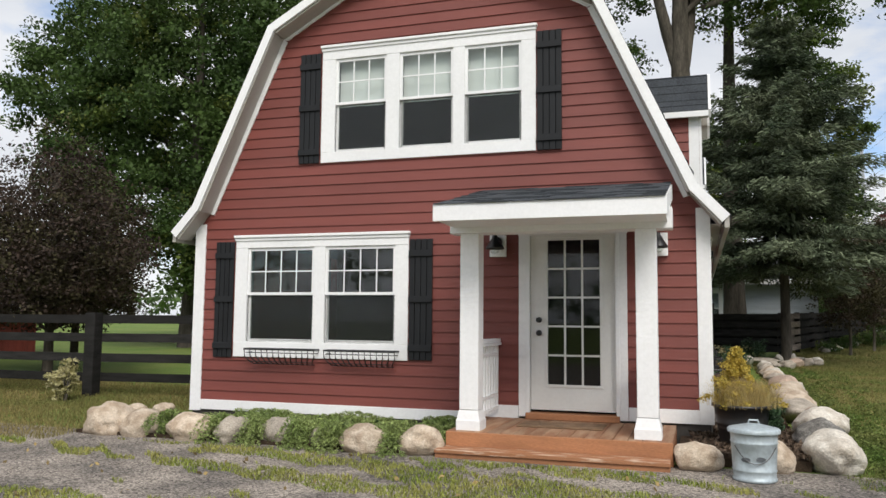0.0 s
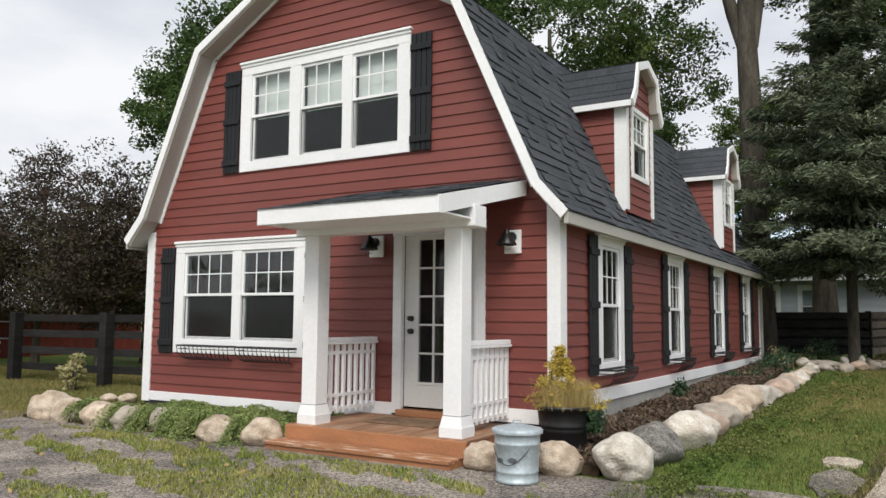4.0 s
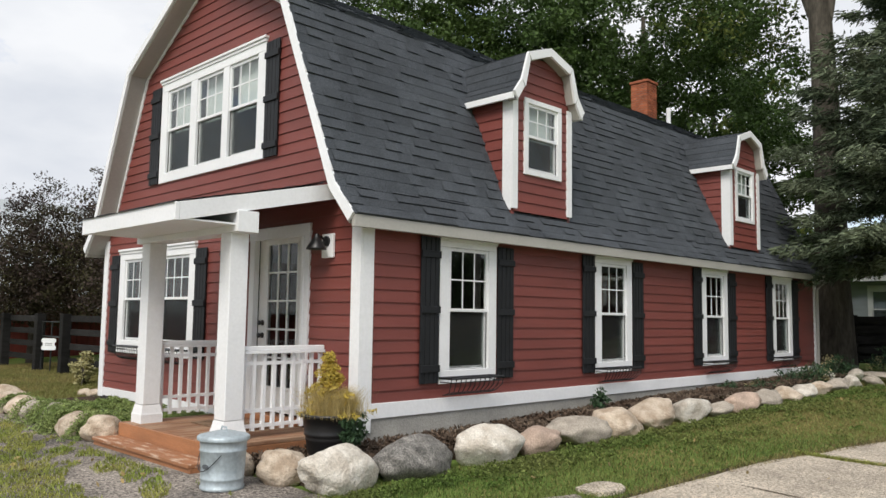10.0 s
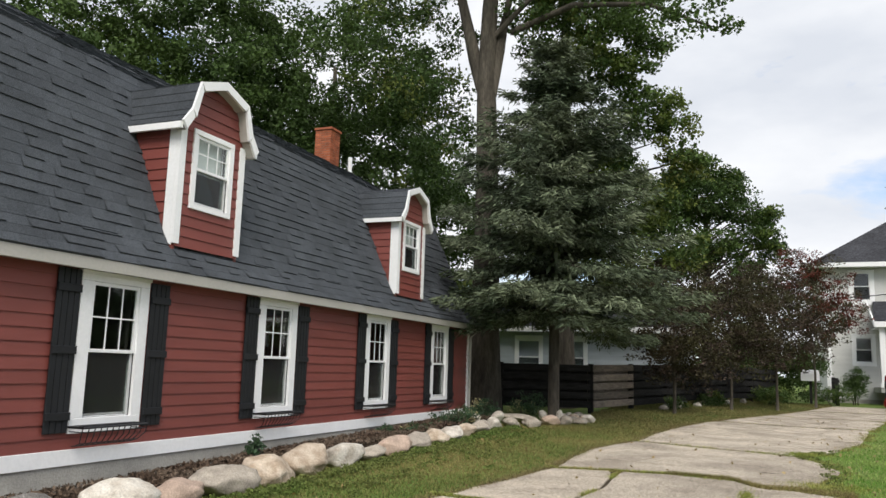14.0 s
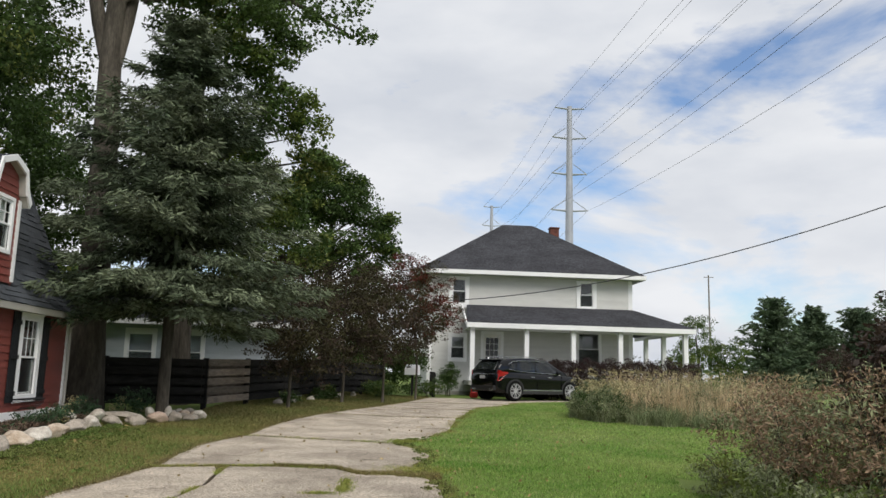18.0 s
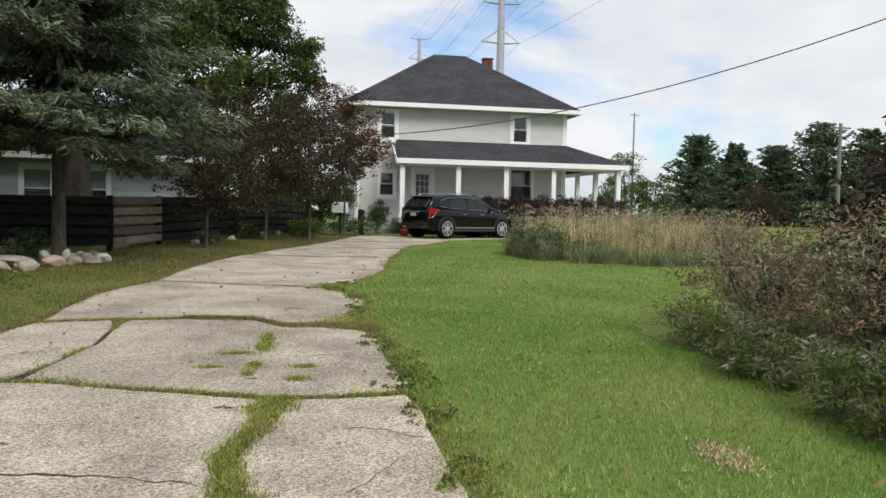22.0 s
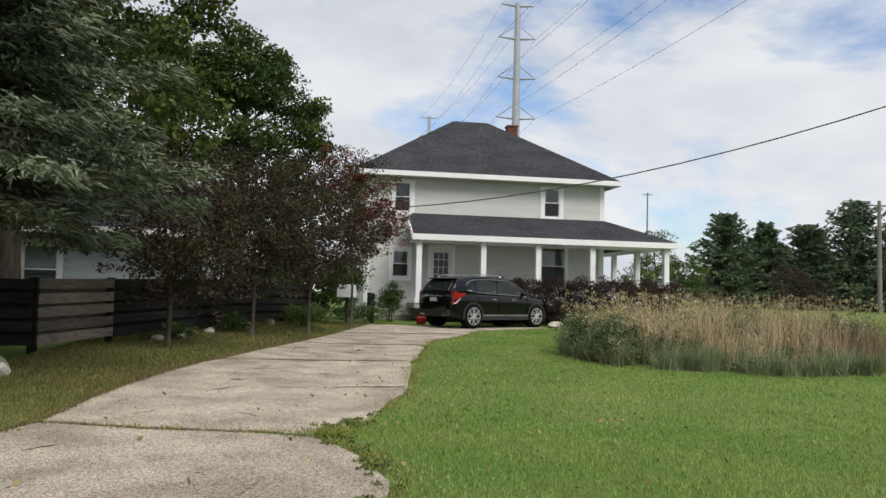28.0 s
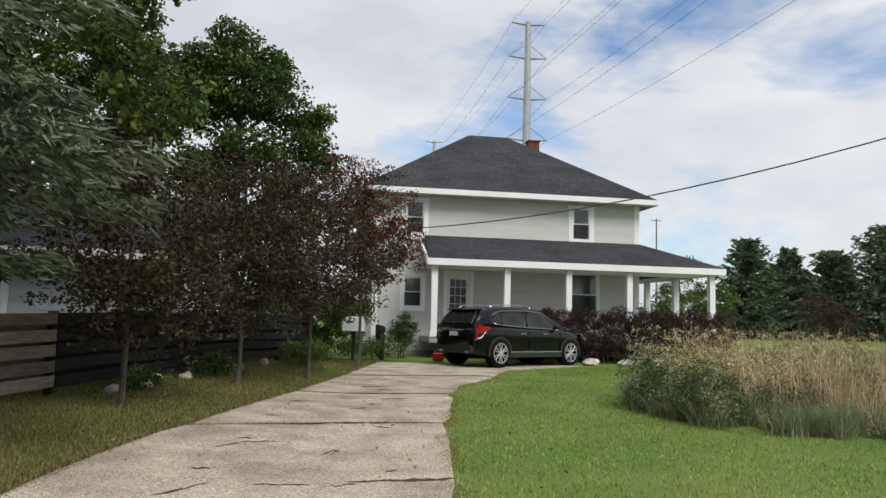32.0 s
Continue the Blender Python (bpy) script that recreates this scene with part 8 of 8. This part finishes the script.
# hedge that closes the view behind the fence
shrub("hedge", "dark green overgrown hedge behind the board fence", [(5.6, 37.6, 1.8, 1.0, 0.8, 1.2), (7.2, 39.6, 1.8, 1.2, 0.8, 1.2), (8.2, 42.0, 1.9, 1.0, 1.2, 1.3), (6.0, 40.5, 2.6, 1.4, 1.0, 1.5)], LEAF, 360, 46, 0.12, 0.34, "hedge")
shrub("boxwood_shrub", "rounded dark green shrub beside the farmhouse porch", [(10.05, 41.0, 1.55, 0.5, 0.45, 0.65)], LEAF, 110, 46, 0.06, 0.16)
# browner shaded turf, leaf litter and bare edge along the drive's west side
# Dry brown turf; its dull olive also carries the trees' shade.
SHADY = mat("shaded_olive_grass", (0.190, 0.165, 0.070), 0.8, 0.2, 0.9, 0, 30, island=0.4, col2=(0.115, 0.155, 0.045), trans=0.3, spec=0.15)
p = scatter(130000, lambda x, y: strip(x, y) & (x < np.interp(y, drive_y, dl)), 2.4, 9.0, 21.0, 40.0)
tagged(blades("verge_grass", p, 0.050, 0.012, SHADY, lean=1.5, rng=rng), "dull brownish turf under the crabapples", "grass", kind="stuff")
n = 15000
y = rng.uniform(8.0, 37.5, n)
x = np.interp(y, drive_y, dl) - np.abs(rng.normal(size=n)) * 0.13 + 0.06
sel = (wave(x, y, 1.2) > -0.5)
p = np.stack([x, y, ground_zs(x, y) + 0.012], 1)[sel]
tagged(blades("edge_weeds", p, 0.032, 0.009, EDGE, lean=1.5, rng=rng), "dry brown weeds creeping over the drive's edge", "weeds", kind="stuff")
y = rng.uniform(6.0, 35.0, n)
x = np.interp(y, drive_y, dr) + rng.normal(size=n) * 0.10 + 0.02
sel = (wave(x, y, 1.1, 0.5) > -0.25)
p = np.stack([x, y, ground_zs(x, y) + 0.012], 1)[sel]
tagged(blades("edge_weeds", p[::2], 0.030, 0.008, EDGE, lean=1.6, rng=rng), "dry brown weeds creeping over the drive's edge", "weeds", kind="stuff")
tagged(blades("edge_weeds", p[1::2], 0.032, 0.009, MOSS, lean=1.5, rng=rng), "yellow-green weeds creeping over the drive's edge", "weeds", kind="stuff")
# broadleaf weeds in the lawn near the drive's edge
p = scatter(420, lambda x, y: lawn(x, y) & (wave(x, y, 0.9, 0.3) > 0.25), 7.3, 10.2, 6.0, 16.0, 0.045)
co = leaves(rng, p[::3], 0.06, 12, 0.035, flat=0.15, aspect=0.55)
tagged(raw_mesh("broadleaf_weeds", co, 4, len(co) // 4, BLADE), "low broadleaf weeds and clover in the lawn", "weeds", kind="stuff")
# thin dry patch in the lawn
q = rng.normal(size=(900, 2)) * np.array([0.07, 0.12])
p = np.stack([9.14 + q[:, 0], 10.03 + q[:, 1], ground_zs(9.14 + q[:, 0], 10.03 + q[:, 1]) + 0.02], 1)
tagged(blades("dry_grass_patch", p, 0.022, 0.007, STRAW, lean=2.4, rng=rng), "small patch of dead straw-coloured grass in the lawn", "grass", kind="stuff")
# feathery juniper sprays that spill over the boulders before the cottage
c = []
for k in range(1250):
    x, y = rng.uniform(-5.75, -2.48), rng.uniform(7.86, 8.86)
    z = ground_z(x, y) + 0.065 + 0.04 * math.sin(x * 5.3 + y * 4.0) + 0.05 * (y - 7.7) + rng.uniform(-0.03, 0.05)
    a, L = rng.uniform(0, 6.283), rng.uniform(0.12, 0.24)
    for j in range(8):
        f = j / 7
        c.append((x + L * f * math.cos(a), min(8.93, y + L * f * math.sin(a)), z + L * (0.30 * f - 0.45 * f * f)))
for x0, wide, y0, n, reach in ((-5.78, 0.08, 7.52, 45, 0.18), (-5.08, 0.06, 7.55, 50, 0.30), (-4.60, 0.07, 7.55, 65, 0.32), (-4.02, 0.10, 7.56, 100, 0.34), (-3.66, 0.12, 7.48, 85, 0.30), (-2.98, 0.06, 7.52, 65, 0.32)):
    for k in range(n):
        x, y = x0 + rng.normal() * wide * 0.6, y0 + rng.uniform(-0.02, 0.30)
        z = ground_z(x, y) + rng.uniform(0.12, 0.30)
        a, L = rng.normal() * 0.45 - math.pi / 2, reach * rng.uniform(0.5, 1.1)
        for j in range(9):
            f = j / 8
            c.append((x + L * f * math.cos(a), y + L * f * math.sin(a), max(ground_z(x, y) + 0.02, z + L * (0.15 * f - 0.85 * f * f))))
co = leaves(rng, c, 0.022, 6, 0.042, flat=0.6, aspect=0.26)
raw_mesh("juniper_spray", co, 4, len(co) // 4, JUNIPER, juniper)
# dry tufts where the joint opens towards the lawn
n = 5200
x = rng.uniform(5.4, 7.55, n)
y = np.array([joint_y(6, v) for v in x]) + rng.normal(size=n) * (0.03 + 0.07 * np.clip(x - 6.2, 0, 2)) + 0.18 * np.clip(x - 6.6, 0, 1)
p = np.stack([x, y, ground_zs(x, y) + 0.02], 1)
tagged(blades("joint_grass", p[::2], 0.06, 0.007, DRYBLADE, lean=1.3, rng=rng), "dry straw tufts in the drive's joint", "weeds", kind="stuff")
tagged(blades("joint_grass", p[1::2], 0.05, 0.007, EDGE, lean=1.3, rng=rng), "dry brown tufts in the drive's joint", "weeds", kind="stuff")
# leafy weeds that creep over the drive's right edge
c = []
for k in range(70):
    y = rng.uniform(6.5, 19.5)
    x = float(np.interp(y, drive_y, dr)) + rng.normal() * 0.07 + 0.05
    for _ in range(int(rng.uniform(2, 7))):
        px, py = x + rng.normal() * 0.07, y + rng.normal() * 0.12
        c.append((px, py, ground_z(px, py) + 0.045))
co = leaves(rng, c, 0.055, 16, 0.034, flat=0.25, aspect=0.6)
tagged(raw_mesh("broadleaf_weeds", co, 4, len(co) // 4, VERGE), "low leafy weeds creeping over the drive's edge", "weeds", kind="stuff")
# clover and leafy weeds at the foot of the boulders and through the verge
c = []
for k in range(430):
    y = rng.uniform(7.4, 20.0)
    x = 1.55 + 0.012 * (y - 8) + abs(rng.normal()) * (0.12 if k % 3 else 0.6)
    if x > np.interp(y, drive_y, dl) + 0.05:
        continue
    for _ in range(int(rng.uniform(2, 8))):
        px, py = x + rng.normal() * 0.06, y + rng.normal() * 0.12
        c.append((px, py, ground_z(px, py) + rng.uniform(0.03, 0.07)))
co = leaves(rng, c, 0.055, 14, 0.034, flat=0.3, aspect=0.55)
tagged(raw_mesh("broadleaf_weeds", co, 4, len(co) // 4, VERGE), "clover and leafy weeds at the foot of the boulders", "weeds", kind="stuff")
